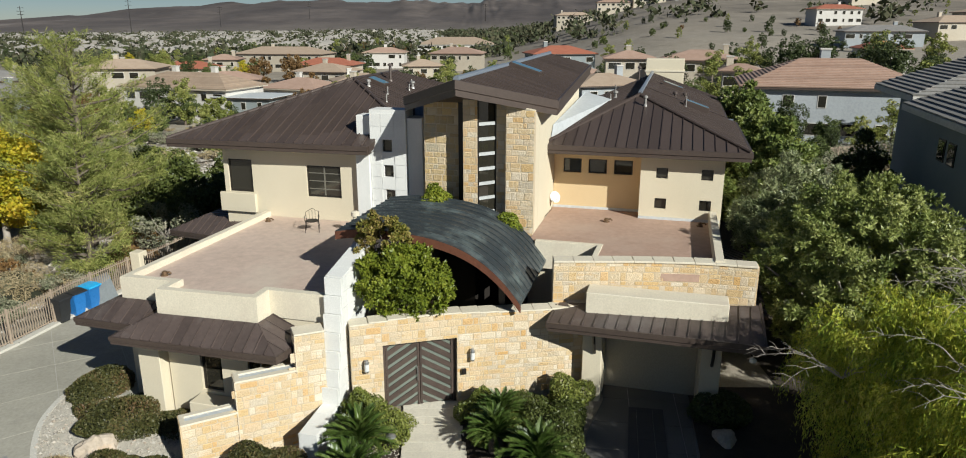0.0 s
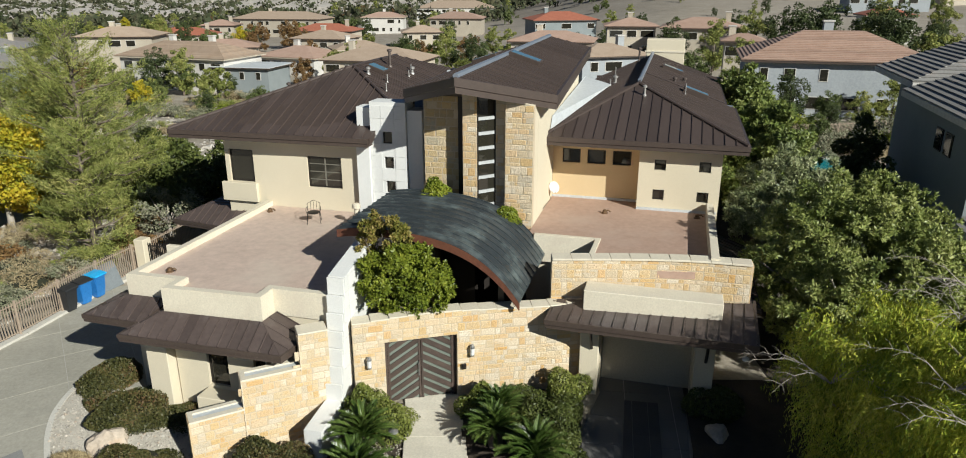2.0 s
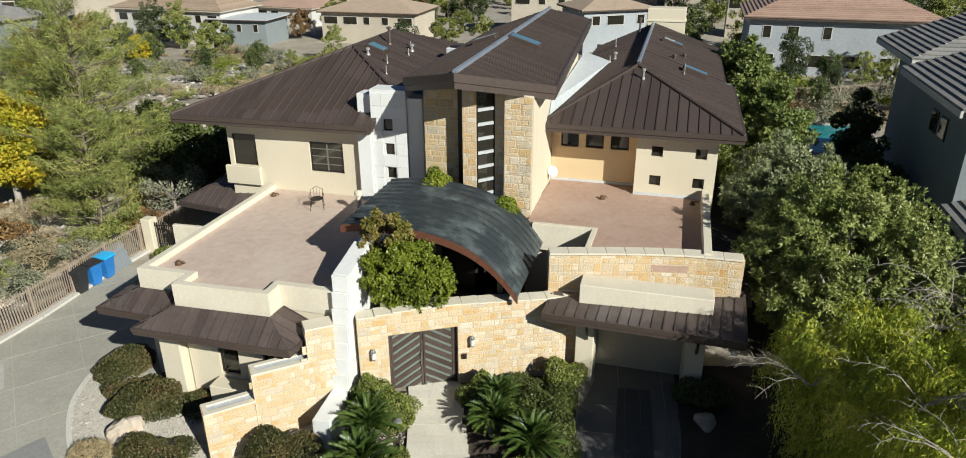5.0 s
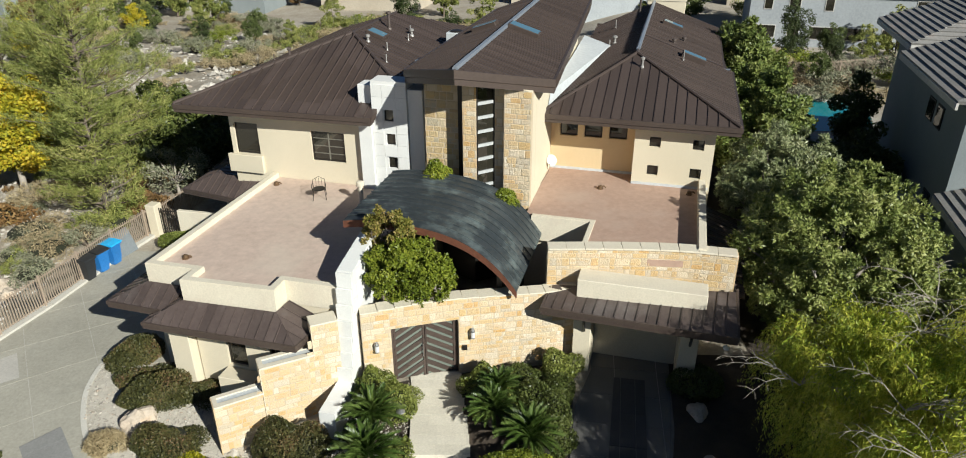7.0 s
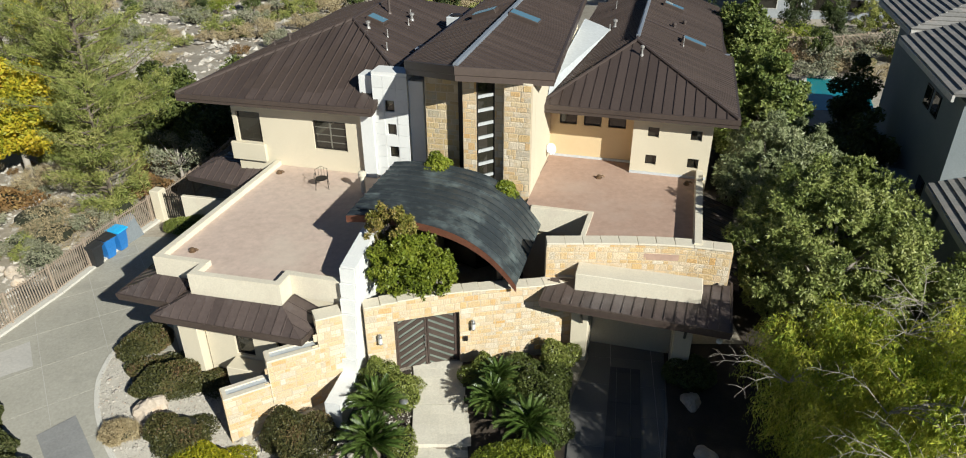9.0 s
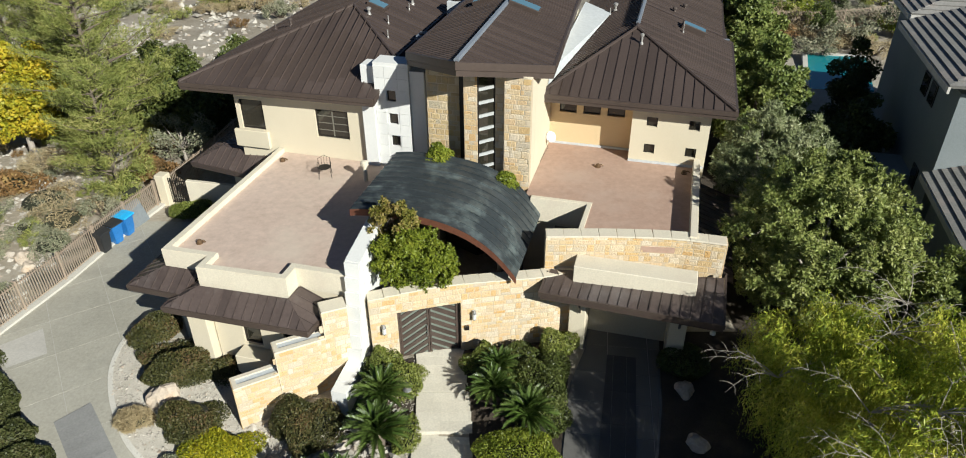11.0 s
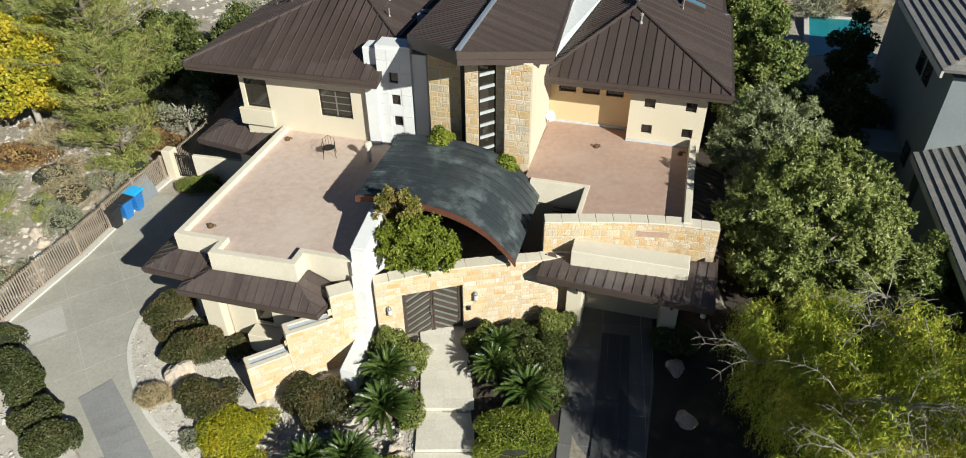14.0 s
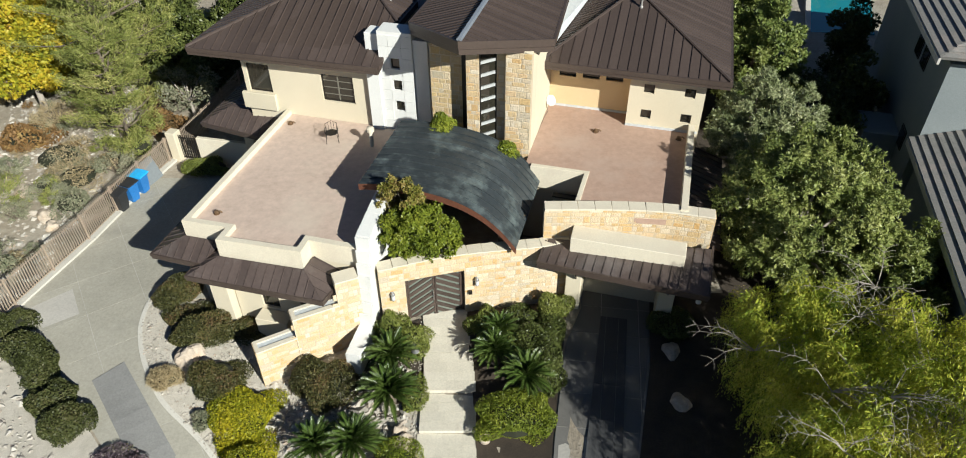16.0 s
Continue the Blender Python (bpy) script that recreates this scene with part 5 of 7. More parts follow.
sg = thing("side_gate", "dark metal side gate with upright bars", "gate", Matrix.Translation((-16.4, 33.05, -0.5)) @ Matrix.Rotation(radians(-8), 4, "Z"))
for z in (0.1, 1.3):
    part("rail", box(0, 1.05, -0.02, 0.02, z, z + 0.06), DARK, sg)
for k in range(9):
    part("bar", box(0.02 + k * 0.12, 0.06 + k * 0.12, -0.015, 0.015, 0.05, 1.5), DARK, sg)

BINBLACK = surface("black_bin_plastic", (0.018, 0.019, 0.020), (0.03, 0.031, 0.033), 0.5, coarse=2, fine=12, local=True)
BINBLUE = surface("blue_bin_plastic", (0.015, 0.15, 0.42), (0.03, 0.19, 0.5), 0.45, coarse=2, fine=12, local=True)
LIDBLUE = surface("bright_blue_lid", (0.015, 0.36, 0.72), (0.03, 0.44, 0.82), 0.4, coarse=2, fine=12, local=True)


def wheelie_bin(body, lid, label, m):
    ob = thing("wheeled_bin", label, "bin", m, "bins along the fence")
    bm = bmesh.new()
    rows = [[bm.verts.new((sx * (0.22 + 0.085 * z / 1.0), sy * (0.26 + 0.10 * z / 1.0), z + 0.05)) for sx, sy in ((-1, -1), (1, -1), (1, 1), (-1, 1))] for z in (0, 0.35, 0.92, 0.925, 1.0)]
    for v in rows[3] + rows[4]:
        v.co.x *= 1.07
        v.co.y *= 1.07
    for a, b in zip(rows, rows[1:]):
        for k in range(4):
            bm.faces.new((a[k], a[(k + 1) % 4], b[(k + 1) % 4], b[k]))
    bm.faces.new(rows[0][::-1]), bm.faces.new(rows[-1])
    bmesh.ops.bevel(bm, geom=[e for e in bm.edges if abs(e.verts[0].co.z - e.verts[1].co.z) > 0.2], offset=0.04, segments=2, affect="EDGES")
    part("body", bm, body, ob)
    bm = bmesh.new()
    prof = [[bm.verts.new((x, y, 1.055 + h)) for y, h in ((-0.42, 0.0), (-0.40, 0.05), (-0.1, 0.10), (0.25, 0.10), (0.40, 0.05), (0.41, 0.0))] for x in (-0.345, 0.345)]
    for k in range(5):
        bm.faces.new((prof[0][k], prof[1][k], prof[1][k + 1], prof[0][k + 1]))
    bm.faces.new(prof[0]), bm.faces.new(prof[1][::-1])
    bm.faces.new((prof[0][0], prof[0][5], prof[1][5], prof[1][0]))
    bmesh.ops.recalc_face_normals(bm, faces=bm.faces[:])
    part("lid", bm, lid, ob)
    part("handle", tube([(-0.25, 0.44, 1.0), (-0.25, 0.5, 1.02), (0.25, 0.5, 1.02), (0.25, 0.44, 1.0)], 0.018), body, ob)
    for x in (-0.27, 0.27):
        w = lathe([(0.13, -0.03), (0.13, 0.03)], 14)
        bmesh.ops.transform(w, matrix=Matrix.Translation((x, 0.34, 0.13)) @ Matrix.Rotation(math.pi / 2, 4, "Y"), verts=w.verts)
        part("wheel", w, BINBLACK, ob)
    return ob


for x, y, rz, body, lid, label in ((-18.02, 28.55, 72, BINBLACK, BINBLACK, "black plastic wheeled bin with a closed lid"), (-17.78, 29.32, 68, BINBLUE, BINBLACK, "blue plastic wheeled bin with a black lid"), (-17.55, 30.05, 74, BINBLUE, LIDBLUE, "blue plastic wheeled bin with a bright blue lid")):
    wheelie_bin(body, lid, label, pose(x, y, ground_z(x, y) + 0.03, 0, 0, rz))
SHEETGREY = surface("grey_plastic", (0.16, 0.18, 0.19), (0.22, 0.24, 0.25), 0.4, coarse=2, fine=14, local=True)
tagged(link("plastic_panel", box(-0.55, 0.55, -0.02, 0.02, 0, 1.25, 0.012), SHEETGREY, None, "", False, pose(-17.2, 30.95, ground_z(-17.2, 30.9) + 0.03, -22, 0, 70)), "grey plastic panel leaning on the fence", "panel")

# ---- boulders, stones and small things ----
def boulder(x, y, sx, sy, sz, seed, label, mat=None):
    bm = bmesh.new()
    bmesh.ops.create_icosphere(bm, subdivisions=3, radius=1)
    for v in bm.verts:
        d = noise.noise(v.co * 1.1 + Vector((seed, 0, 0))) * 0.45 + noise.noise(v.co * 3.0 + Vector((0, seed, 0))) * 0.14
        v.co *= 1 + d
        v.co = Vector((v.co.x * sx, v.co.y * sy, max(-0.25, v.co.z) * sz))
    return tagged(link("boulder", bm, mat or ROCK, None, "", False, pose(x, y, ground_z(x, y) + sz * 0.25, 0, 0, seed * 40)), label, "rock", "boulders")


boulder(-11.75, 19.15, 0.62, 0.42, 0.5, 1, "pale tan angular boulder on gravel")
boulder(7.15, 18.75, 0.42, 0.32, 0.3, 2, "pale boulder in shade beside the drive")
boulder(7.0, 16.35, 0.42, 0.32, 0.25, 3, "grey boulder in shade beside the drive")
boulder(-3.1, 15.6, 0.3, 0.22, 0.28, 5, "small pale boulder beside the path")
boulder(-2.95, 15.15, 0.35, 0.28, 0.3, 6, "small pale boulder beside the path")
boulder(-21.6, 28.0, 0.5, 0.4, 0.35, 7, "grey boulder in the dry wash")
boulder(-23.6, 30.0, 0.7, 0.5, 0.4, 8, "grey boulder in the dry wash")
boulder(-20.9, 27.2, 0.35, 0.3, 0.28, 9, "grey boulder in the dry wash")


def pebbles(name, label, count, spot, size, mat, seed, lift=0.03):
    """Loose stones, each a small rough block of its own shape."""
    rng = np.random.default_rng(seed)
    base = np.array([(0, 0, 1), (0.9, 0.1, 0.2), (-0.2, 0.85, 0.15), (-0.85, -0.15, 0.25), (0.15, -0.9, 0.1), (0, 0, -0.4)], float)
    tri = np.array([(0, 1, 2), (0, 2, 3), (0, 3, 4), (0, 4, 1), (5, 2, 1), (5, 3, 2), (5, 4, 3), (5, 1, 4)])
    verts, faces = [], []
    for k in range(count):
        x, y = spot(rng)
        s = size * rng.lognormal(0, 0.45)
        a = rng.uniform(0, 6.28)
        p = (base + rng.normal(size=(6, 3)) * 0.18) * s * np.array([1, rng.uniform(0.6, 1), rng.uniform(0.4, 0.75)])
        q = np.stack([p[:, 0] * math.cos(a) - p[:, 1] * math.sin(a) + x, p[:, 0] * math.sin(a) + p[:, 1] * math.cos(a) + y, p[:, 2] + ground_z(x, y) + lift], 1)
        faces += (tri + len(verts)).tolist()
        verts += q.tolist()
    me = bpy.data.meshes.new(name)
    me.from_pydata(verts, [], faces)
    me.materials.append(mat)
    return tagged(new(name, me), label, "stones", "", "stuff")


m, nt, b = material("loose_stone", 0.9)
ri = nt.nodes.new("ShaderNodeNewGeometry").outputs["Random Per Island"]
c = ramp(nt, ri, [(0.0, (0.26, 0.23, 0.19)), (0.4, (0.40, 0.36, 0.30)), (0.75, (0.55, 0.51, 0.44)), (1.0, (0.36, 0.26, 0.18))])
c = mix(nt, 0.3, c, ramp(nt, noise_tex(nt, 12, 4, 0.7, None, False), [(0.3, (0.2, 0.17, 0.14)), (0.7, (0.66, 0.62, 0.55))]))
nt.links.new(c, b.inputs["Base Color"])
LOOSE = m
pebbles("creek_stones", "pale river stones in a dry creek bed", 900, lambda r: (-2.9 - 5.5 * r.random(), 16.6 + r.normal() * 0.75 - 0.2), 0.09, LOOSE, 1, 0.05)
pebbles("bed_stones", "pale stones on the bed beside the driveway", 1400, lambda r: (lambda t, w: (-19.9 + 9.0 * t - w * 0.75, 20.6 - 9.2 * t - w * 0.7))(r.random(), r.random() ** 0.8 * 5 + 0.6), 0.085, LOOSE, 2, 0.05)
pebbles("wash_stones", "grey stones of the dry wash", 2600, lambda r: (-19.8 - 9 * r.random(), 21 + 22 * r.random()), 0.11, LOOSE, 3, 0.0)
pebbles("wash_stones", "grey stones of the dry wash behind the house", 5200, lambda r: (-58 + 62 * r.random(), 46 + 58 * r.random()), 0.24, LOOSE, 4, 0.0)

GBED = CURB + [(-2.6, 11.5), (-2.3, 17), (-2.6, 20.6), (-4.4, 19.3), (-8.4, 17.7), (-9.2, 21.4), (-11.0, 21.9)]


def on_bed(r):
    """A spot inside the gravel bed."""
    while True:
        x, y = r.uniform(-14.4, -2.4), r.uniform(11.6, 22.7)
        hit = False
        for (ax, ay), (bx, by) in zip(GBED, GBED[1:] + GBED[:1]):
            if (ay > y) != (by > y) and x < ax + (bx - ax) * (y - ay) / (by - ay):
                hit = not hit
        if hit:
            return x, y


pebbles("gravel", "pale crushed gravel between the shrubs", 9000, on_bed, 0.038, LOOSE, 5, 0.045)

# garden chair on the terrace
chair = thing("garden_chair", "dark wrought-iron garden chair on the terrace", "chair", HOUSE @ pose(-6.65, 1.55, 3.62, 0, 0, 25))
for x, y in ((-0.24, -0.22), (0.24, -0.22), (-0.24, 0.22), (0.24, 0.22)):
    part("leg", tube([(x * 1.15, y * 1.15, 0), (x, y, 0.43)], 0.014), DARK, chair)
part("seat", lathe([(0.27, 0.43), (0.28, 0.445), (0.26, 0.46)], 14), DARK, chair)
part("backrest", tube([(-0.24, 0.22, 0.43), (-0.26, 0.27, 0.75), (0, 0.30, 0.88), (0.26, 0.27, 0.75), (0.24, 0.22, 0.43)], 0.014), DARK, chair)
for x in (-0.12, 0, 0.12):
    part("back_bar", tube([(x, 0.24, 0.45), (x, 0.285, 0.82)], 0.009, 4), DARK, chair)
for x in (-0.29, 0.29):
    part("arm", tube([(x * 0.9, 0.25, 0.62), (x, 0, 0.64), (x, -0.2, 0.6), (x * 0.85, -0.22, 0.43)], 0.013), DARK, chair)

# satellite dish on the tower wall
dish = thing("satellite_dish", "white satellite dish on the tower wall above the deck", "satellite dish", HOUSE @ pose(2.55, 5.9, 4.6) @ Matrix.Scale(0.72, 4))
bm = bmesh.new()
rings = [[bm.verts.new((0.36 * r * math.cos(a * 0.3927) * 0.9, 0.36 * r * math.sin(a * 0.3927), 0.09 * r * r)) for a in range(16)] for r in (0.15, 0.5, 0.8, 1.0)]
for q, s in zip(rings, rings[1:]):
    for k in range(16):
        bm.faces.new((q[k], q[(k + 1) % 16], s[(k + 1) % 16], s[k]))
bm.faces.new(rings[0][::-1])
r = part("reflector", bm, WHITE, dish, "", True)
r.matrix_basis = pose(0, 0, 0, 62, 0, 35)
part("mast", tube([(-0.26, 0.05, -0.25), (-0.1, 0.08, -0.2), (0, 0.05, 0)], 0.022), STEEL, dish)
part("feed_arm", tube([(0, 0, -0.25), (0.18, -0.35, -0.2), (0.2, -0.42, 0.0)], 0.013), STEEL, dish)
part("receiver", box(0.16, 0.24, -0.47, -0.39, -0.04, 0.05, 0.01), WHITE, dish)
part("cable", tube([(-0.2, 0.05, -0.25), (-0.25, 0.0, -0.5), (-0.1, -0.15, -0.68), (-0.2, -1.2, -0.69), (-0.22, -2.2, -0.69)], 0.012, 5), DARK, dish)

# path light, urn and post in the garden
pl = thing("path_light", "small pale mushroom path light", "lamp", pose(-2.72, 18.75, ground_z(-2.7, 18.75)))
part("stem", tube([(0, 0, 0), (0, 0, 0.45)], 0.02), DARK, pl)
part("cap", lathe([(0.16, 0.42), (0.15, 0.46), (0.05, 0.52)], 14), STEEL, pl)
urn = thing("garden_pot", "small dark round garden pot beside the path", "pot", pose(-0.05, 15.15, ground_z(-0.05, 15.15)))
part("pot", lathe([(0.12, 0), (0.2, 0.12), (0.22, 0.24), (0.18, 0.3), (0.15, 0.29), (0.14, 0.2)], 14), ROCK, urn)
fl = thing("floodlight", "small white floodlight under the canopy corner", "lamp", HOUSE @ pose(10.0, -3.5, 2.45))
part("bracket", tube([(0, 0, 0.2), (0, 0, 0.0)], 0.02), STEEL, fl)
part("head", lathe([(0.03, 0.0), (0.1, -0.05), (0.1, -0.12), (0.05, -0.13)], 12), WHITE, fl)

# ---- plants ----
G_DARK = leaf_mat("dark_green_leaves", [(0.04, 0.055, 0.016), (0.07, 0.09, 0.022), (0.11, 0.13, 0.035), (0.16, 0.175, 0.06)], 0.38)
G_MID = leaf_mat("green_leaves", [(0.07, 0.09, 0.02), (0.13, 0.16, 0.032), (0.20, 0.225, 0.05), (0.29, 0.30, 0.085)], 0.4)
G_TREE = leaf_mat("glossy_tree_leaves", [(0.105, 0.138, 0.040), (0.195, 0.240, 0.064), (0.315, 0.345, 0.105), (0.470, 0.475, 0.180)], 0.42, 0.18)
G_TREE2 = leaf_mat("deep_green_tree_leaves", [(0.084, 0.120, 0.034), (0.144, 0.192, 0.048), (0.228, 0.264, 0.072), (0.336, 0.360, 0.120)], 0.45, 0.18)
G_OLIVE = leaf_mat("olive_green_needles", [(0.095, 0.120, 0.030), (0.185, 0.215, 0.050), (0.300, 0.310, 0.085), (0.460, 0.420, 0.150)], 0.6)
G_WILLOW = leaf_mat("yellow_green_leaves", [(0.133, 0.212, 0.024), (0.312, 0.391, 0.040), (0.546, 0.544, 0.068), (0.686, 0.595, 0.128)], 0.45, 0.2)
G_YELLOW = leaf_mat("autumn_yellow_leaves", [(0.17, 0.20, 0.025), (0.38, 0.36, 0.03), (0.58, 0.46, 0.04), (0.55, 0.36, 0.04)], 0.5, 0.3)
G_LIME = leaf_mat("lime_yellow_leaves", [(0.13, 0.16, 0.012), (0.27, 0.28, 0.018), (0.46, 0.41, 0.025), (0.62, 0.50, 0.035)], 0.45, 0.3)
G_BRONZE = leaf_mat("bronze_green_leaves", [(0.030, 0.034, 0.012), (0.066, 0.070, 0.022), (0.115, 0.105, 0.036), (0.190, 0.105, 0.055)], 0.5)
G_FRESH = leaf_mat("fresh_green_leaves", [(0.086, 0.121, 0.016), (0.158, 0.203, 0.024), (0.244, 0.284, 0.034), (0.358, 0.365, 0.054)], 0.42, 0.3)
G_RUST = leaf_mat("rust_autumn_leaves", [(0.10, 0.07, 0.03), (0.17, 0.10, 0.04), (0.24, 0.13, 0.05), (0.30, 0.2, 0.07)], 0.6)
G_DRY = leaf_mat("dry_straw", [(0.260, 0.195, 0.104), (0.364, 0.286, 0.156), (0.468, 0.377, 0.221), (0.546, 0.455, 0.286)], 0.7, 0.15)
G_SAGE = leaf_mat("grey_sage_leaves", [(0.126, 0.140, 0.084), (0.196, 0.210, 0.126), (0.294, 0.280, 0.182), (0.392, 0.364, 0.252)], 0.7, 0.15)
G_SAGO = leaf_mat("dark_palm_fronds", [(0.024, 0.050, 0.010), (0.052, 0.092, 0.017), (0.088, 0.130, 0.028), (0.150, 0.185, 0.055)], 0.3, 0.12)


def unit(v):
    return v / (np.linalg.norm(v, axis=1)[:, None] + 1e-9)


def blades(name, pts, a, nrm, length, width, mat, rng):
    """Many pointed four-sided blades centred at pts; a: the way each points, nrm: the way its face looks."""
    n = len(pts)
    a = unit(a)
    b = unit(np.cross(nrm, a))
    nrm = np.cross(a, b)
    s = rng.uniform(0.65, 1.35, (n, 1))
    v = np.empty((n, 4, 3))
    v[:, 0], v[:, 1], v[:, 2], v[:, 3] = pts + a * length * s / 2, pts + b * width * s / 2 + nrm * width * 0.15, pts - a * length * s / 2, pts - b * width * s / 2 + nrm * width * 0.15
    me = bpy.data.meshes.new(name)
    me.vertices.add(n * 4)
    me.vertices.foreach_set("co", v.reshape(-1).astype(np.float32))
    me.loops.add(n * 4)
    me.loops.foreach_set("vertex_index", np.arange(n * 4, dtype=np.int32))
    me.polygons.add(n)
    me.polygons.foreach_set("loop_start", np.arange(0, n * 4, 4, dtype=np.int32))
    me.polygons.foreach_set("loop_total", np.full(n, 4, dtype=np.int32))
    me.update(calc_edges=True)
    me.materials.append(mat)
    return me


def leaf_cloud(name, pts, out, length, width, mat, rng, flat=0.6):
    """Small leaves at pts, each turned roughly the way out gives."""
    nrm = unit(out * flat + rng.normal(size=(len(pts), 3)) * 0.6)
    a = rng.normal(size=(len(pts), 3))
    a -= nrm * np.sum(a * nrm, 1)[:, None]
    return blades(name, pts, a, nrm, length, width, mat, rng)


def rosettes(name, tips, out, length, width, mat, rng, per=9):
    """Tufts of long leaves spread like a star round each twig's tip."""
    out = np.repeat(unit(out + np.array([0, 0, 0.35])), per, 0)
    p = np.repeat(tips, per, 0)
    a = unit(out * rng.uniform(0.1, 0.9, (len(p), 1)) + unit(rng.normal(size=p.shape)) * 0.85)
    return blades(name, p + a * length * 0.5, a, out + rng.normal(size=p.shape) * 0.35, length, width, mat, rng)


def strands(name, tops, out, length, width, mat, rng, per=14, drop=0.85):
    """Thin hanging shoots with narrow leaves along them."""
    side = out * np.array([1, 1, 0]) + rng.normal(size=out.shape) * 0.3
    fall = drop * rng.uniform(0.5, 1.3, (len(tops), 1))
    rows, ways = [], []
    for k in range(per):
        t = k / (per - 1)
        rows.append(tops + side * 0.32 * math.sin(t * 1.5) + np.array([0, 0, 1]) * fall * (0.16 * math.sin(t * 3.1) - t ** 1.4) + rng.normal(size=tops.shape) * 0.035)
        ways.append(side * 0.5 * (1 - t) + np.array([0, 0, -0.35 - t]) + rng.normal(size=tops.shape) * 0.42)
    p, a = np.concatenate(rows), np.concatenate(ways)
    return blades(name, p, a, rng.normal(size=p.shape) * 0.55 + np.tile(out, (per, 1)) * 0.9, length, width, mat, rng)


def in_clumps(n, centres, radii, rng, shell=0.55):
    """Points in a heap of round clumps, thicker towards their outsides, and the way out of each clump."""
    centres, radii = np.array(centres, float), np.array(radii, float)
    w = radii ** 2
    i = rng.choice(len(centres), n, p=w / w.sum())
    d = rng.normal(size=(n, 3))
    d /= np.linalg.norm(d, axis=1)[:, None]
    r = shell + (1.08 - shell) * rng.random(n) ** 0.6
    return centres[i] + d * (radii[i] * r)[:, None] * np.array([1, 1, 0.85]), d


def limbs(base, tips, r0, mat, parent, rng, name="limb"):
    for tip in tips:
        b, t = Vector(base), Vector(tip)
        mid = b.lerp(t, 0.5) + Vector((rng.uniform(-0.3, 0.3), rng.uniform(-0.3, 0.3), rng.uniform(0.0, 0.4)))
        link(name, tube([b, b.lerp(mid, 0.5), mid, mid.lerp(t, 0.5), t], [r0, r0 * 0.8, r0 * 0.6, r0 * 0.4, r0 * 0.15], 6), mat, parent, "", True)


def tree(name, label, m, trunk, centres, radii, n, length, width, leaf, seed, bark=BARK, r=0.2, habit="", twigs=8, shell=0.5, group=""):
    """A tapered trunk, limbs out to the clumps, and a crown: single leaves, or n tufts ("tufted") or hanging shoots ("weeping")."""
    rng = np.random.default_rng(seed)
    ob = thing(name, label, "tree", m, group)
    top = max(c[2] for c in centres)
    link("trunk", tube([(0, 0, -0.3), (0.05, 0.03, trunk * 0.5), (0.0, 0.08, trunk), (0.1, 0.0, trunk + (top - trunk) * 0.6)], [r * 1.3, r, r * 0.8, r * 0.25], 8), bark, ob, "", True)
    pick = sorted(range(len(centres)), key=lambda k: -radii[k])[:twigs]
    limbs((0, 0.05, trunk * 0.9), [centres[k] for k in pick], r * 0.5, bark, ob, rng)
    p, d = in_clumps(n, centres, radii, rng, shell)
    if habit:
        far = unit(p - np.mean(np.array(centres), 0))
        me = (rosettes if habit == "tufted" else strands)("crown", p, d * 0.6 + far * 0.7, length, width, leaf, rng)
    else:
        me = leaf_cloud("crown", p, d, length, width, leaf, rng, 0.2)
    c = new("crown", me)
    c.parent = ob
    return ob


def pine(label, m, height, reach, boughs, n, leaf, seed, base=0.12):
    """An open pine: boughs that rise off a leaning trunk, each carrying plumes of fine needles."""
    rng = np.random.default_rng(seed)
    ob = thing("pine_tree", label, "tree", m)
    link("trunk", tube([(0, 0, -0.4), (0.1, 0.05, height * 0.35), (0.0, 0.15, height * 0.7), (0.1, 0.1, height * 0.97)], [0.02 * height, 0.016 * height, 0.009 * height, 0.02], 7), BARK, ob, "", True)
    pts, ways = [], []
    for k in range(boughs):
        f = base + (1 - base) * (k + rng.random()) / boughs
        az = k * 2.399 + rng.normal() * 0.4
        ln = reach * (1 - f ** 2.2) ** 0.7 * rng.uniform(0.4, 1.2) + 0.3
        o = np.array([0.05, 0.1, f * height * 0.96])
        out = np.array([math.cos(az), math.sin(az), 0.0])
        up = rng.uniform(0.05, 0.5) + 0.4 * f
        tip = o + out * ln + np.array([0, 0, up * ln])
        mid = (o + tip) / 2 - np.array([0, 0, 0.08 * ln])
        link("bough", tube([tuple(o), tuple(mid), tuple(tip)], [0.035 + 0.012 * ln, 0.02 + 0.006 * ln, 0.008], 5), BARK, ob)
        cnt = int(n * ln / (boughs * reach * 0.68))
        plumes = max(3, int(ln * 4))
        heads = []
        for q in range(plumes):
            t = 0.3 + 0.7 * (q + rng.random()) / plumes
            side = np.cross(out, [0, 0, 1]) * rng.normal() * 0.30 * ln * (1.15 - t)
            heads.append((o * (1 - t) ** 2 + mid * 2 * t * (1 - t) + tip * t * t + side, side * 0.8 + out * 0.5 + np.array([0, 0, 0.55])))
        which = rng.integers(0, plumes, cnt)
        hp, hw = np.array([h[0] for h in heads])[which], unit(np.array([h[1] for h in heads]))[which]
        s = rng.random((cnt, 1))
        pts.append(hp + hw * (s - 0.3) * 0.75 + rng.normal(size=(cnt, 3)) * (0.17 - 0.09 * s))
        ways.append(hw * 0.7 + rng.normal(size=(cnt, 3)) * 0.5)
    p, a = np.concatenate(pts), np.concatenate(ways)
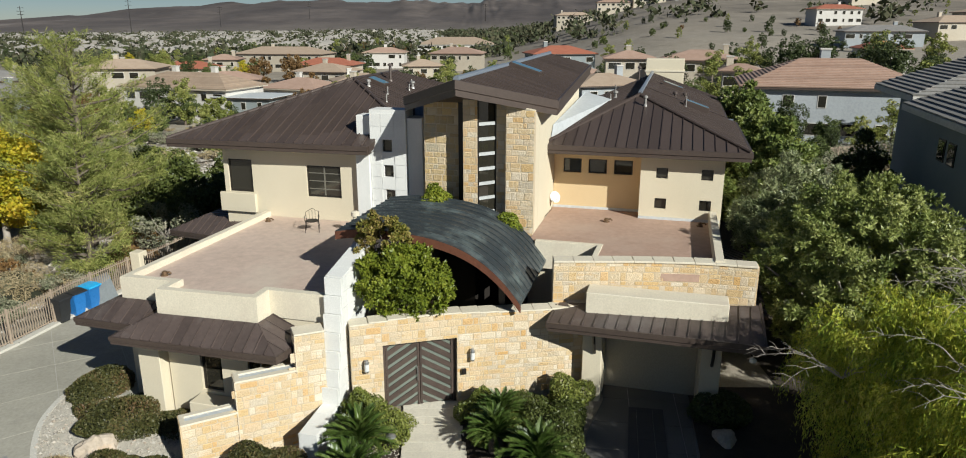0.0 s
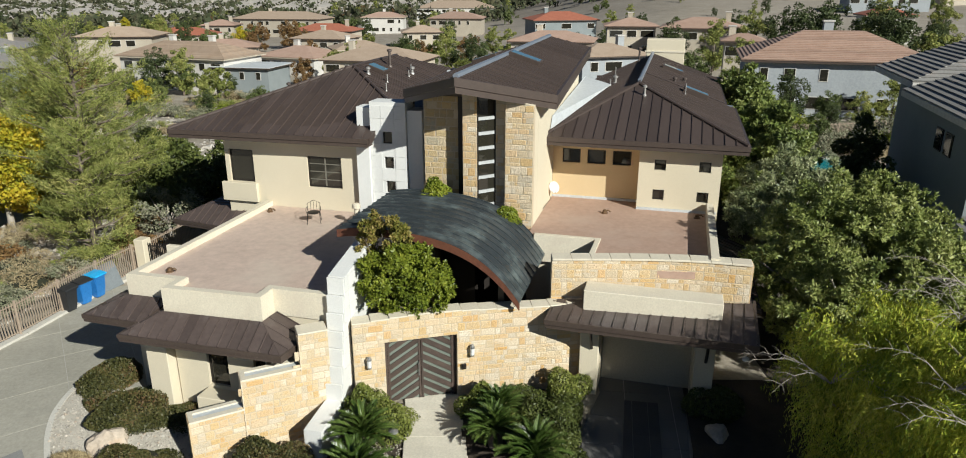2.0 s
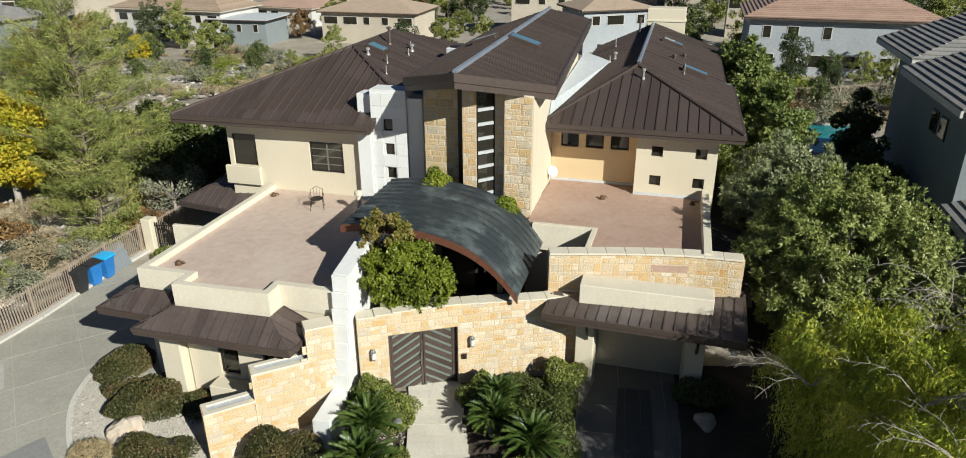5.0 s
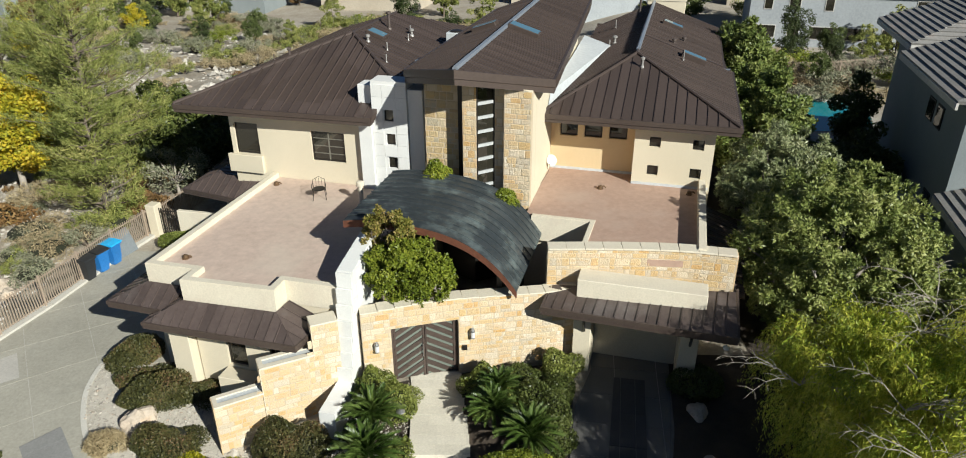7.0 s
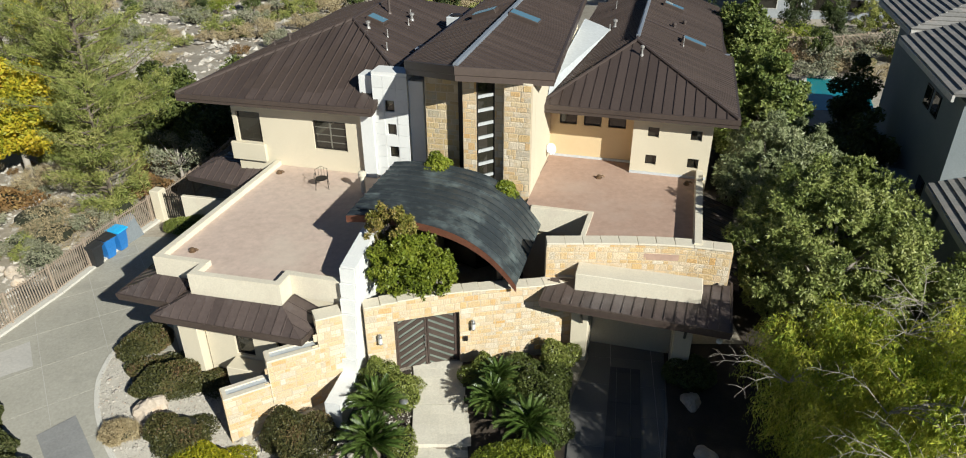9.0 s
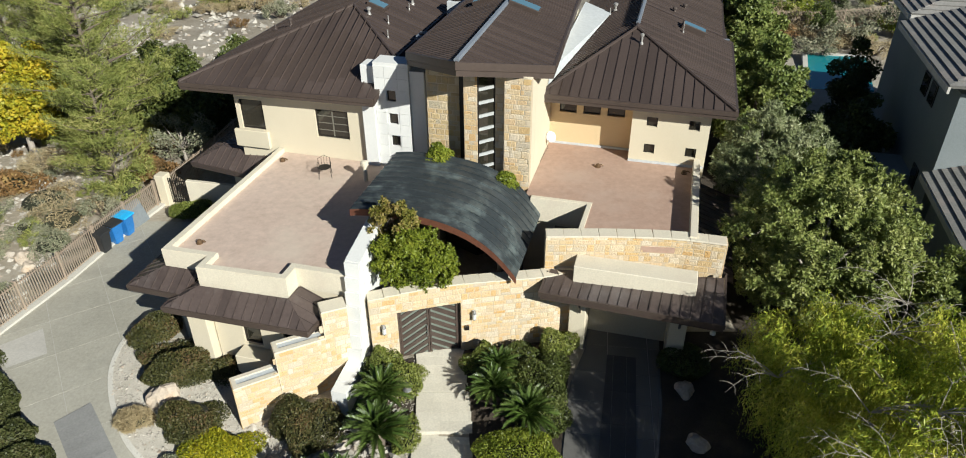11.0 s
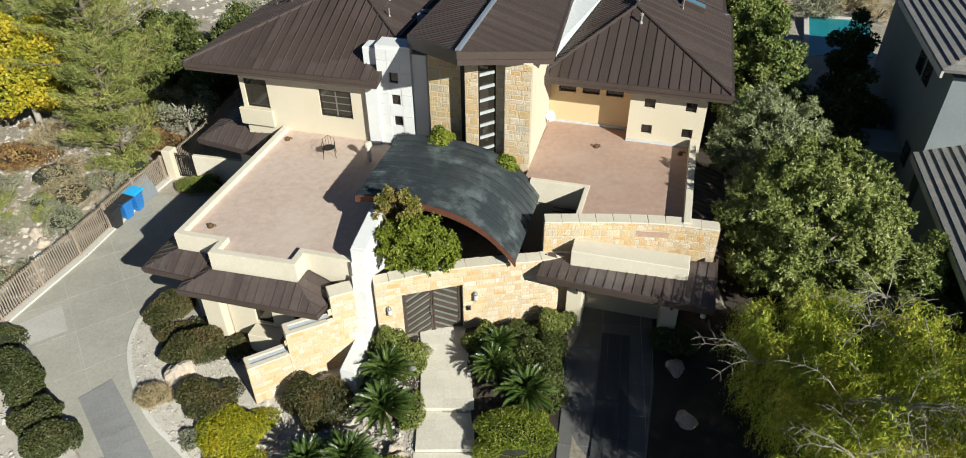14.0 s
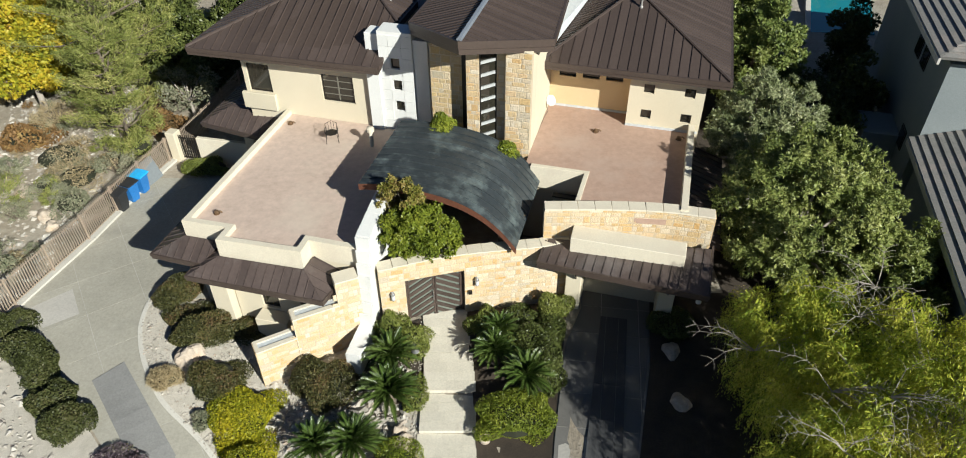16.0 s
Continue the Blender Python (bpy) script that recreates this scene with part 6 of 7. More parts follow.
    c = new("crown", blades("crown", p, a, rng.normal(size=p.shape) * 0.6 + unit(p * np.array([1, 1, 0])) * 0.7 + np.array([0, 0, 0.4]), 0.26, 0.028, leaf, rng))
    c.parent = ob
    return ob


def heap(rx, ry, z0, z1, count, rad, seed, bias=0.0, hollow=0.35):
    """Clump centres in an uneven egg-shaped crown."""
    rng = np.random.default_rng(seed)
    out, rr = [], []
    while len(out) < count:
        d = rng.normal(size=3)
        d /= np.linalg.norm(d)
        k = hollow + (1 - hollow) * rng.random() ** 0.5
        h = d[2] * k
        taper = 1 - bias * (h + 1) / 2
        out.append((d[0] * k * rx * taper, d[1] * k * ry * taper, (z0 + z1) / 2 + h * (z1 - z0) / 2))
        rr.append(rad * rng.uniform(0.6, 1.3) * (1 - 0.4 * bias * (h + 1) / 2))
    return out, rr


def bush(name, label, x, y, rx, ry, h, n, size, leaf, seed, z=None, category="shrub", lumps=40, rough=0.34, group="", ratio=0.5):
    """A shrub: a few stems inside a close, lumpy, leafy hull standing on the ground."""
    rng = np.random.default_rng(seed)
    base = ground_z(x, y) if z is None else z
    ob = thing(name, label, category, pose(x, y, base, 0, 0, seed * 37 % 360 if abs(rx - ry) < 0.3 else 0), group)
    d = rng.normal(size=(n, 3))
    d[:, 2] = np.abs(d[:, 2]) * 1.1 - 0.25
    d /= np.linalg.norm(d, axis=1)[:, None]
    lump = rng.normal(size=(lumps, 3))
    lump /= np.linalg.norm(lump, axis=1)[:, None]
    amp = rng.uniform(-1, 1, lumps)
    f = 1 + rough * np.clip(((d @ lump.T - 0.75) * 4).clip(0) @ amp, -1, 1)
    f *= 1 - 0.30 * rng.random(n) ** 2.0
    p = d * f[:, None] * np.array([rx, ry, h * 0.70]) + np.array([0, 0, h * 0.22])
    p[:, 2] = np.maximum(p[:, 2], 0.03)
    c = new("foliage", leaf_cloud("foliage", p, d, size, size * ratio, leaf, rng, 0.4))
    c.parent = ob
    for k in range(4):
        a = k * 1.57 + seed
        link("stem", tube([(0, 0, -0.1), (math.cos(a) * rx * 0.3, math.sin(a) * ry * 0.3, h * 0.4), (math.cos(a) * rx * 0.6, math.sin(a) * ry * 0.6, h * 0.6)], [0.04, 0.03, 0.01], 5), BARK, ob)
    # Solid near-black core, painting the shade seen between the leaves.
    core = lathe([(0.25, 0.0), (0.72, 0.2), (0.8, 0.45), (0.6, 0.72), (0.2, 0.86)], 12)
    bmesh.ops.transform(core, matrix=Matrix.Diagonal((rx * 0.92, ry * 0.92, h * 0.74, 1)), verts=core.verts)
    link("inner_mass", core, SHRUB_SHADE, ob)
    return ob


G_HEDGE = leaf_mat("dark_hedge_leaves", [(0.03, 0.036, 0.012), (0.055, 0.065, 0.02), (0.085, 0.095, 0.03), (0.12, 0.11, 0.045)], 0.5)
# Blackish colour of the shade core inside shrubs.
SHRUB_SHADE = surface("inner_shrub_shade", (0.014, 0.016, 0.007), (0.026, 0.028, 0.012), 0.95, coarse=3, fine=20, local=True)

# shrubs along the drive and in the beds
for x, y, rx, ry, h, s in ((-19.5, 20.55, 0.85, 0.85, 0.95, 11), (-18.15, 19.1, 0.9, 0.9, 1.0, 12), (-17.45, 18.35, 0.75, 0.7, 0.9, 19), (-16.3, 17.1, 0.78, 0.78, 0.95, 13), (-15.25, 16.0, 0.75, 0.75, 0.9, 14)):
    bush("clipped_shrub", "rounded dark green clipped shrub beside the driveway", x, y, rx, ry, h, 7000, 0.09, G_HEDGE, s, group="shrubs along the driveway")
bush("purple_shrub", "low purplish shrub on stones", -13.0, 14.3, 1.0, 0.8, 0.6, 4000, 0.09, leaf_mat("purple_grey_leaves", [(0.06, 0.05, 0.05), (0.12, 0.09, 0.11), (0.2, 0.15, 0.17), (0.14, 0.13, 0.06)]), 15)
bush("clipped_shrub", "rounded green shrub at the kerb", -13.15, 22.45, 0.95, 0.75, 0.75, 9000, 0.08, G_BRONZE, 21)
bush("clipped_shrub", "broad bronze-green mounded shrub", -11.7, 20.45, 1.6, 1.1, 0.95, 18000, 0.08, G_BRONZE, 22)
bush("clipped_shrub", "spreading green shrub beside the planter", -9.75, 20.4, 0.95, 0.6, 0.6, 6000, 0.08, G_BRONZE, 23, rough=0.3)
bush("clipped_shrub", "rounded bronze-green shrub on gravel", -10.4, 18.15, 1.05, 0.95, 0.95, 12000, 0.075, G_BRONZE, 24)
bush("flowering_shrub", "yellow-flowered lime green mounded shrub", -8.9, 16.75, 1.25, 1.25, 0.95, 18000, 0.075, G_LIME, 25)
bush("flowering_shrub", "yellow-flowered lime green mounded shrub", -8.6, 14.9, 1.15, 1.0, 0.9, 12000, 0.075, G_LIME, 26)
bush("clipped_shrub", "rounded bronze-green shrub beside the sandstone wall", -6.2, 17.75, 1.2, 1.0, 1.15, 14000, 0.075, G_BRONZE, 27)
bush("small_shrub", "small grey-green shrub on gravel", -10.5, 16.45, 0.45, 0.4, 0.45, 1800, 0.08, G_SAGE, 28)
bush("grass_tuft", "dry straw grass tuft beside a boulder", -12.35, 18.1, 0.55, 0.5, 0.5, 3200, 0.26, G_DRY, 29, category="grass", ratio=0.1)
bush("clipped_shrub", "tall narrow green shrub beside the gate", -3.72, 19.85, 0.62, 0.6, 1.55, 7000, 0.08, G_MID, 31)
bush("clipped_shrub", "green shrub beside the path", -2.95, 19.25, 0.65, 0.85, 0.9, 6000, 0.08, G_MID, 32)
bush("clipped_shrub", "low green shrub along the path", -2.75, 17.0, 0.5, 0.95, 0.5, 4000, 0.08, G_MID, 33, rough=0.3)
bush("clipped_shrub", "rounded fresh green shrub by the gate", 0.02, 20.25, 0.72, 0.62, 1.15, 7000, 0.08, G_MID, 34)
bush("clipped_shrub", "fresh green shrub beside the garage column", 2.72, 21.0, 0.85, 0.55, 1.05, 7000, 0.085, G_MID, 35)
bush("clipped_shrub", "dark green shrubs beside the garage driveway", 2.15, 19.1, 0.95, 1.3, 0.95, 11000, 0.085, G_DARK, 36)
bush("clipped_shrub", "low green shrub in the planting bed", 1.0, 19.4, 0.7, 0.6, 0.7, 5000, 0.085, G_MID, 38)
bush("clipped_shrub", "wide rounded yellow-green shrub beside the path", 1.02, 15.75, 1.35, 1.0, 0.95, 15000, 0.075, G_FRESH, 37)
bush("clipped_shrub", "yellow-green rounded shrub beside the path", -3.05, 14.3, 0.8, 0.8, 0.75, 6000, 0.075, G_FRESH, 39)
bush("clipped_shrub", "dark shrub beside the garage driveway", 7.3, 19.9, 0.8, 0.8, 0.8, 6000, 0.09, G_DARK, 41)
bush("clipped_shrub", "green rectangular hedge beside the garden wall", -14.55, 31.75, 1.15, 0.65, 1.05, 8000, 0.085, G_MID, 42)
bush("clipped_shrub", "dark green shrub filling the planting bed", 2.05, 17.45, 0.75, 1.0, 0.75, 8000, 0.08, G_DARK, 141)
bush("clipped_shrub", "low dark green shrub below the entrance wall", 1.35, 20.45, 0.75, 0.5, 0.6, 5000, 0.08, G_DARK, 142)
bush("clipped_shrub", "low green shrub between sago palms", -0.02, 19.1, 0.35, 0.7, 0.55, 3500, 0.08, G_MID, 143)
# shrubs on top of the entrance wall and at the tower
def loose_shrub(label, x, y, z, rx, ry, h, n, size, leaf, seed, count=75, rad=0.2):
    c, r = heap(rx, ry, 0.2, h, count, rad, seed, 0.25, 0.3)
    t = tree("planter_shrub", label, pose(x, y, z), 0.3, c, r, n // 9, size, size * 0.42, leaf, seed, BARK, 0.06, "tufted", 9, 0.2)
    t["category"] = "shrub"
    return t


loose_shrub("tall leafy green shrub growing over the entrance wall", -2.5, 21.1, 2.75, 1.8, 1.05, 2.5, 36000, 0.115, G_FRESH, 43, 190, 0.2)
loose_shrub("yellowing leafy shrub growing under the curved roof", -3.15, 21.7, 3.3, 1.0, 0.75, 2.95, 11000, 0.12, leaf_mat("yellowing_leaves", [(0.09, 0.10, 0.02), (0.17, 0.17, 0.03), (0.28, 0.22, 0.06), (0.36, 0.26, 0.10)]), 44, 50, 0.17)
bush("planter_shrub", "green shrub at the foot of the tower", -1.95, 26.6, 0.72, 0.6, 1.25, 5000, 0.11, G_FRESH, 45, 4.75, rough=0.3)
bush("planter_shrub", "green shrub at the foot of the tower", 0.95, 25.75, 0.75, 0.45, 0.95, 5000, 0.11, G_FRESH, 46, 4.1, rough=0.3)

# sago palms
def frond_mesh(seed):
    rng = random.Random(seed)
    bm = bmesh.new()
    pts = []
    for k in range(9):
        t = k / 8
        pts.append(Vector((0.06 + 0.88 * t, 0, 0.05 + 0.20 * math.sin(t * 2.3) - 0.06 * t * t)))
    tube(pts, [0.018 - 0.0015 * k for k in range(9)], 4, bm)
    for k in range(46):
        t = 0.12 + 0.88 * k / 45
        i = min(7, int(t * 8))
        p = pts[i].lerp(pts[i + 1], t * 8 - i)
        ln = 0.20 * math.sin(0.35 + t * 2.5)
        for s in (-1, 1):
            tip = p + Vector((ln * 0.85, s * ln * 0.48, ln * 0.28 + rng.uniform(-0.02, 0.02)))
            a = p + Vector((0.016, 0, 0))
            b = p - Vector((0.016, 0, 0))
            bm.faces.new([bm.verts.new(q) for q in (a, tip, b)])
    me = bpy.data.meshes.new("frond")
    bm.to_mesh(me)
    bm.free()
    me.materials.append(G_SAGO)
    return me


FRONDS = [frond_mesh(k) for k in range(4)]


def sago(x, y, scale, h, seed, z=None):
    rng = random.Random(seed)
    ob = thing("sago_palm", "dark green sago palm with arching feathered fronds", "palm", pose(x, y, ground_z(x, y) if z is None else z), "sago palms")
    link("trunk", lathe([(0.2, -0.1), (0.24, h * 0.4), (0.2, h * 0.8), (0.1, h)], 10), BARK, ob)
    n = 72
    for k in range(n):
        f = new("frond", rng.choice(FRONDS))
        f.parent = ob
        f.matrix_basis = Matrix.Translation((0, 0, h * 0.85)) @ Matrix.Rotation(k * 2.399 + rng.uniform(-0.2, 0.2), 4, "Z") @ Matrix.Rotation(radians(-72 * (k / n) ** 1.2 + 8 + rng.uniform(-8, 8)), 4, "Y") @ Matrix.Scale(scale * rng.uniform(0.85, 1.1), 4)
    return ob


for x, y, s, h, k in ((-3.6, 18.45, 1.15, 0.6, 1), (-3.55, 16.85, 1.25, 0.6, 2), (-4.63, 14.95, 1.2, 0.7, 3), (-6.0, 15.0, 1.1, 0.6, 4), (1.5, 17.3, 1.15, 0.6, 5), (0.38, 18.5, 1.0, 0.6, 6), (0.55, 19.5, 0.9, 0.6, 7)):
    sago(x, y, s, h, k)

# big trees beside the house
G_ASH = leaf_mat("grey_green_leaves", [(0.120, 0.150, 0.066), (0.216, 0.252, 0.114), (0.348, 0.372, 0.192), (0.504, 0.504, 0.300)], 0.4, 0.2)
c, r = heap(3.6, 3.5, 0.8, 7.3, 620, 0.27, 101, 0.12, 0.35)
tree("broadleaf_tree", "large dense glossy-leaved green tree beside the house", pose(12.6, 22.6, -0.2), 1.8, c, r, 13500, 0.16, 0.05, G_TREE, 1, PALEBARK, 0.2, "tufted", 24, 0.35)
c, r = heap(2.7, 3.1, 1.0, 6.9, 260, 0.30, 102, 0.1, 0.3)
tree("broadleaf_tree", "dense grey-green tree beside the house", pose(12.7, 28.4, -0.2), 1.8, c, r, 9000, 0.17, 0.042, G_ASH, 2, PALEBARK, 0.18, "tufted", 30, 0.3)
c, r = heap(2.6, 3.6, 0.8, 7.8, 210, 0.4, 103, 0.15, 0.3)
tree("broadleaf_tree", "tall dark green tree behind the house corner", pose(14.2, 35.5, -0.3), 2.0, c, r, 6500, 0.22, 0.08, G_TREE2, 3, BARK, 0.2, "tufted", 14, 0.35)
c, r = heap(2.7, 3.2, 0.8, 8.8, 210, 0.44, 104, 0.15, 0.3)
tree("broadleaf_tree", "tall dark green tree behind the house", pose(15.6, 43.0, -0.5), 2.2, c, r, 6500, 0.24, 0.09, G_TREE2, 4, BARK, 0.22, "tufted", 10, 0.35)
c, r = heap(2.6, 2.3, 0.8, 4.4, 40, 0.7, 105)
tree("broadleaf_tree", "dark shaded tree beside the neighbouring house", pose(17.0, 33.0, -0.3), 1.6, c, r, 12000, 0.2, 0.09, G_DARK, 5, BARK, 0.16)
c, r = heap(2.3, 2.2, 0.5, 4.4, 90, 0.42, 108, 0.1, 0.25)
tree("broadleaf_tree", "glossy green tree beside the neighbouring wall", pose(15.9, 21.0, -0.3), 1.5, c, r, 3600, 0.17, 0.055, G_TREE, 8, PALEBARK, 0.14, "tufted", 10, 0.35)
c, r = heap(5.6, 5.6, 0.4, 7.6, 430, 0.42, 106, 0.15, 0.3)
tree("weeping_tree", "wide yellow-green weeping tree with fine hanging leaves", pose(13.0, 11.6, -0.2), 2.4, c, r, 17500, 0.135, 0.025, G_WILLOW, 6, PALEBARK, 0.26, "weeping", 40, 0.3)
c, r = heap(2.5, 2.6, 0.6, 6.0, 120, 0.42, 107, 0.2, 0.2)
tree("weeping_tree", "green fine-leaved weeping tree in shade", pose(10.3, 16.2, -0.2), 1.8, c, r, 4800, 0.135, 0.025, G_WILLOW, 7, PALEBARK, 0.16, "weeping", 16, 0.3)
# Unseen tree, added to shade the garage driveway and the wide weeping tree.
c, r = heap(4.3, 3.6, 0.6, 8.3, 260, 0.5, 109, 0.1, 0.2)
tree("weeping_tree", "unseen yellow-green weeping tree added to shade the garage driveway", pose(14.6, 3.2, -0.3), 2.4, c, r, 9000, 0.17, 0.045, G_WILLOW, 9, PALEBARK, 0.24, "weeping", 14, 0.2)
for hu, hv, zt, sd in ((17.5, 19.5, 6.2, 121), (17.3, 14.0, 5.2, 122)):
    c, r = heap(1.4, 1.7, 0.5, zt, 50, 0.5, sd, 0.3, 0.3)
    p = HOUSE @ Vector((hu, hv, 0))
    tree("broadleaf_tree", "dark narrow tree against the neighbouring wall", pose(p.x, p.y, -0.3), 1.5, c, r, 11000, 0.2, 0.1, G_DARK, sd, BARK, 0.14)
# bare twigs showing in the weeping tree
rnd = random.Random(77)
for bx, by, bz in ((9.2, 10.9, 6.9), (11.3, 15.4, 7.2), (8.6, 15.6, 5.4), (10.6, 12.0, 7.7), (12.0, 16.2, 7.6), (10.4, 9.4, 7.4), (9.6, 12.8, 6.9), (13.6, 11.2, 8.3)):
    tw_ob = thing("bare_branch", "pale bare branch with fine twigs in the weeping tree", "branch", pose(bx, by, bz - 1.0))
    for k in range(7):
        a = rnd.uniform(0, 6.28)
        pts = [Vector((0, 0, -0.8))]
        for j in range(6):
            pts.append(pts[-1] + Vector((math.cos(a) * 0.32 + rnd.uniform(-0.12, 0.12), math.sin(a) * 0.32 + rnd.uniform(-0.12, 0.12), 0.26 - 0.09 * j)))
        limb = link("twig", tube(pts, [0.019, 0.016, 0.013, 0.010, 0.007, 0.005, 0.003], 4), PALEBARK, tw_ob)
        for j in range(2, 6):
            for s in (-1, 1):
                q = pts[j] + Vector((math.cos(a + s * 0.9) * 0.4, math.sin(a + s * 0.9) * 0.4, rnd.uniform(-0.1, 0.15)))
                link("side_twig", tube([pts[j], pts[j].lerp(q, 0.5) + Vector((0, 0, 0.05)), q], [0.007, 0.005, 0.003], 4), PALEBARK, limb)

# trees and scrub in the dry wash
pine("tall olive-green pine with open branches", pose(-22.2, 39.3, -0.7), 12.0, 4.3, 64, 34000, G_OLIVE, 11)
pine("olive-green pine beside the fence", pose(-20.1, 34.9, -0.6), 7.0, 2.6, 46, 19000, G_OLIVE, 12, 0.06)
pine("young olive-green pine on the slope", pose(-25.4, 27.6, -0.7), 4.8, 2.4, 34, 13000, G_OLIVE, 13, 0.05)
c, r = heap(3.0, 3.0, 1.0, 7.4, 60, 0.7, 114, 0.1, 0.3)
tree("autumn_tree", "tree with bright yellow autumn leaves", pose(-26.4, 38.2, -0.6), 2.2, c, r, 26000, 0.2, 0.12, G_YELLOW, 14, PALEBARK, 0.18)
c, r = heap(2.4, 2.4, 0.6, 4.6, 40, 0.7, 115)
tree("small_tree", "dark green shaded tree beside the house", pose(-17.8, 41.5, -0.7), 1.4, c, r, 10000, 0.23, 0.12, G_DARK, 15, BARK, 0.13)
c, r = heap(1.8, 1.8, 0.9, 3.2, 22, 0.45, 116)
tree("small_tree", "sparse grey-leaved small tree beside the fence", pose(-17.3, 37.6, -0.7), 1.2, c, r, 3200, 0.14, 0.06, G_SAGE, 16, PALEBARK, 0.1, "", 12)
pine("olive-green pine beyond the wash", pose(-31.5, 47.0, -0.9), 8.6, 3.6, 46, 17000, G_OLIVE, 17)
pines = [o for o in scene.objects if o.name.startswith("pine_tree")]
for k, x, y, sc in ((0, -27.0, 44.5, 0.85), (1, -24.6, 41.5, 1.1), (2, -29.5, 33.5, 1.2), (1, -33.5, 40.0, 1.1), (2, -20.8, 41.8, 1.0), (0, -36.5, 50.0, 0.9), (2, -24.5, 23.0, 0.9)):
    copy_thing(pines[k], Matrix.Translation((x, y, ground_z(x, y) - 0.2)) @ Matrix.Rotation(k + x, 4, "Z") @ Matrix.Scale(sc, 4))
small = [o for o in scene.objects if o.name.startswith("small_tree")][0]
for x, y, sc in ((-20.8, 46.0, 1.1), (-16.2, 47.0, 1.0), (-15.2, 42.5, 0.8)):
    copy_thing(small, Matrix.Translation((x, y, ground_z(x, y) - 0.2)) @ Matrix.Rotation(x, 4, "Z") @ Matrix.Scale(sc, 4))
for x, y, rx, h, n, mat, s, lab in ((-21.3, 31.0, 1.3, 0.9, 2600, G_DRY, 51, "dry straw-coloured grass clump"), (-20.2, 32.6, 1.0, 0.8, 2200, G_DRY, 52, "dry straw-coloured grass clump"), (-23.2, 33.0, 1.4, 1.0, 2600, G_DRY, 53, "dry straw-coloured grass clump"), (-25.8, 35.0, 1.5, 1.0, 2600, G_RUST, 54, "rust-brown dry scrub on stony ground"), (-20.8, 28.9, 0.9, 0.7, 2000, G_SAGE, 55, "pale grey-green desert shrub"), (-22.5, 30.3, 0.8, 0.8, 2000, G_OLIVE, 56, "green desert shrub on stony ground"), (-24.0, 25.5, 1.2, 0.9, 2400, G_SAGE, 57, "pale grey-green desert shrub"), (-19.0, 33.6, 0.8, 1.2, 2400, G_OLIVE, 58, "green desert shrub on stony ground"), (-18.6, 36.5, 1.0, 1.0, 2400, G_RUST, 59, "rust-brown dry scrub on stony ground"), (-24.2, 40.5, 1.6, 1.3, 3000, G_DRY, 60, "dry straw-coloured grass clump")):
    bush("desert_scrub", lab, x, y, rx, rx, h, n, 0.24 if mat in (G_DRY, G_RUST) else 0.12, mat, s, rough=0.4, ratio=0.1 if mat is G_DRY else 0.4)
rnd = random.Random(8)


def scrub(label, leaf, n, size, ratio, seed):
    """A low loose desert shrub: a tangle of stems in one mesh, and its leaves."""
    rng = np.random.default_rng(seed)
    ob = thing("desert_scrub", label, "shrub", pose(-30, 70 + 3 * seed % 30, 0))
    wood = bmesh.new()
    tips = []
    for k in range(34):
        az, ln = rng.uniform(0, 6.28), rng.uniform(0.5, 1.35)
        rise = rng.uniform(0.3, 1.0)
        tip = (math.cos(az) * ln, math.sin(az) * ln, 0.15 + rise * 0.9)
        tube([(0, 0, -0.1), (tip[0] * 0.5, tip[1] * 0.5, tip[2] * 0.62), tip], [0.03, 0.018, 0.006], 4, wood)
        tips.append(tip)
    tagged(link("stem_tangle", wood, BARK, ob), kind="stuff")
    p, d = in_clumps(n, tips, [rng.uniform(0.18, 0.4) for _ in tips], rng, 0.1)
    p[:, 2] = np.maximum(p[:, 2], 0.02)
    c = new("foliage", leaf_cloud("foliage", p, d + np.array([0, 0, 0.5]), size, size * ratio, leaf, rng, 0.6))
    c.parent = ob
    return ob


scrubs = [scrub(lab, mat, n, size, ratio, 61 + k) for k, (mat, n, size, ratio, lab) in enumerate(((G_SAGE, 2600, 0.13, 0.4, "grey-green desert scrub in the dry wash"), (G_OLIVE, 2800, 0.13, 0.35, "olive-green desert scrub in the dry wash"), (G_DRY, 2600, 0.26, 0.08, "straw-coloured desert scrub in the dry wash"), (G_RUST, 2200, 0.13, 0.4, "rust-brown desert scrub in the dry wash"), (G_FRESH, 2600, 0.12, 0.4, "fresh green shrub in the dry wash")))]
for k in range(360):
    x, y = rnd.uniform(-62, 8), 44 + 72 * rnd.random() ** 0.8
    s = rnd.uniform(0.35, 1.3) * (1.5 if y > 76 else 1)
    if k > 325:
        x, y = rnd.uniform(20, 42), rnd.uniform(54, 66)
    elif k > 235:
        x, y = rnd.uniform(-33, -19.5), rnd.uniform(21, 46)
        x -= max(0, 26 - y) * 0.45
        s = rnd.uniform(0.25, 0.85)
    copy_thing(rnd.choices(scrubs, (5, 4, 5, 1, 1))[0], Matrix.Translation((x, y, ground_z(x, y))) @ Matrix.Rotation(rnd.uniform(0, 6), 4, "Z") @ Matrix.Diagonal((s, s, s * rnd.uniform(0.6, 1.1), 1)))
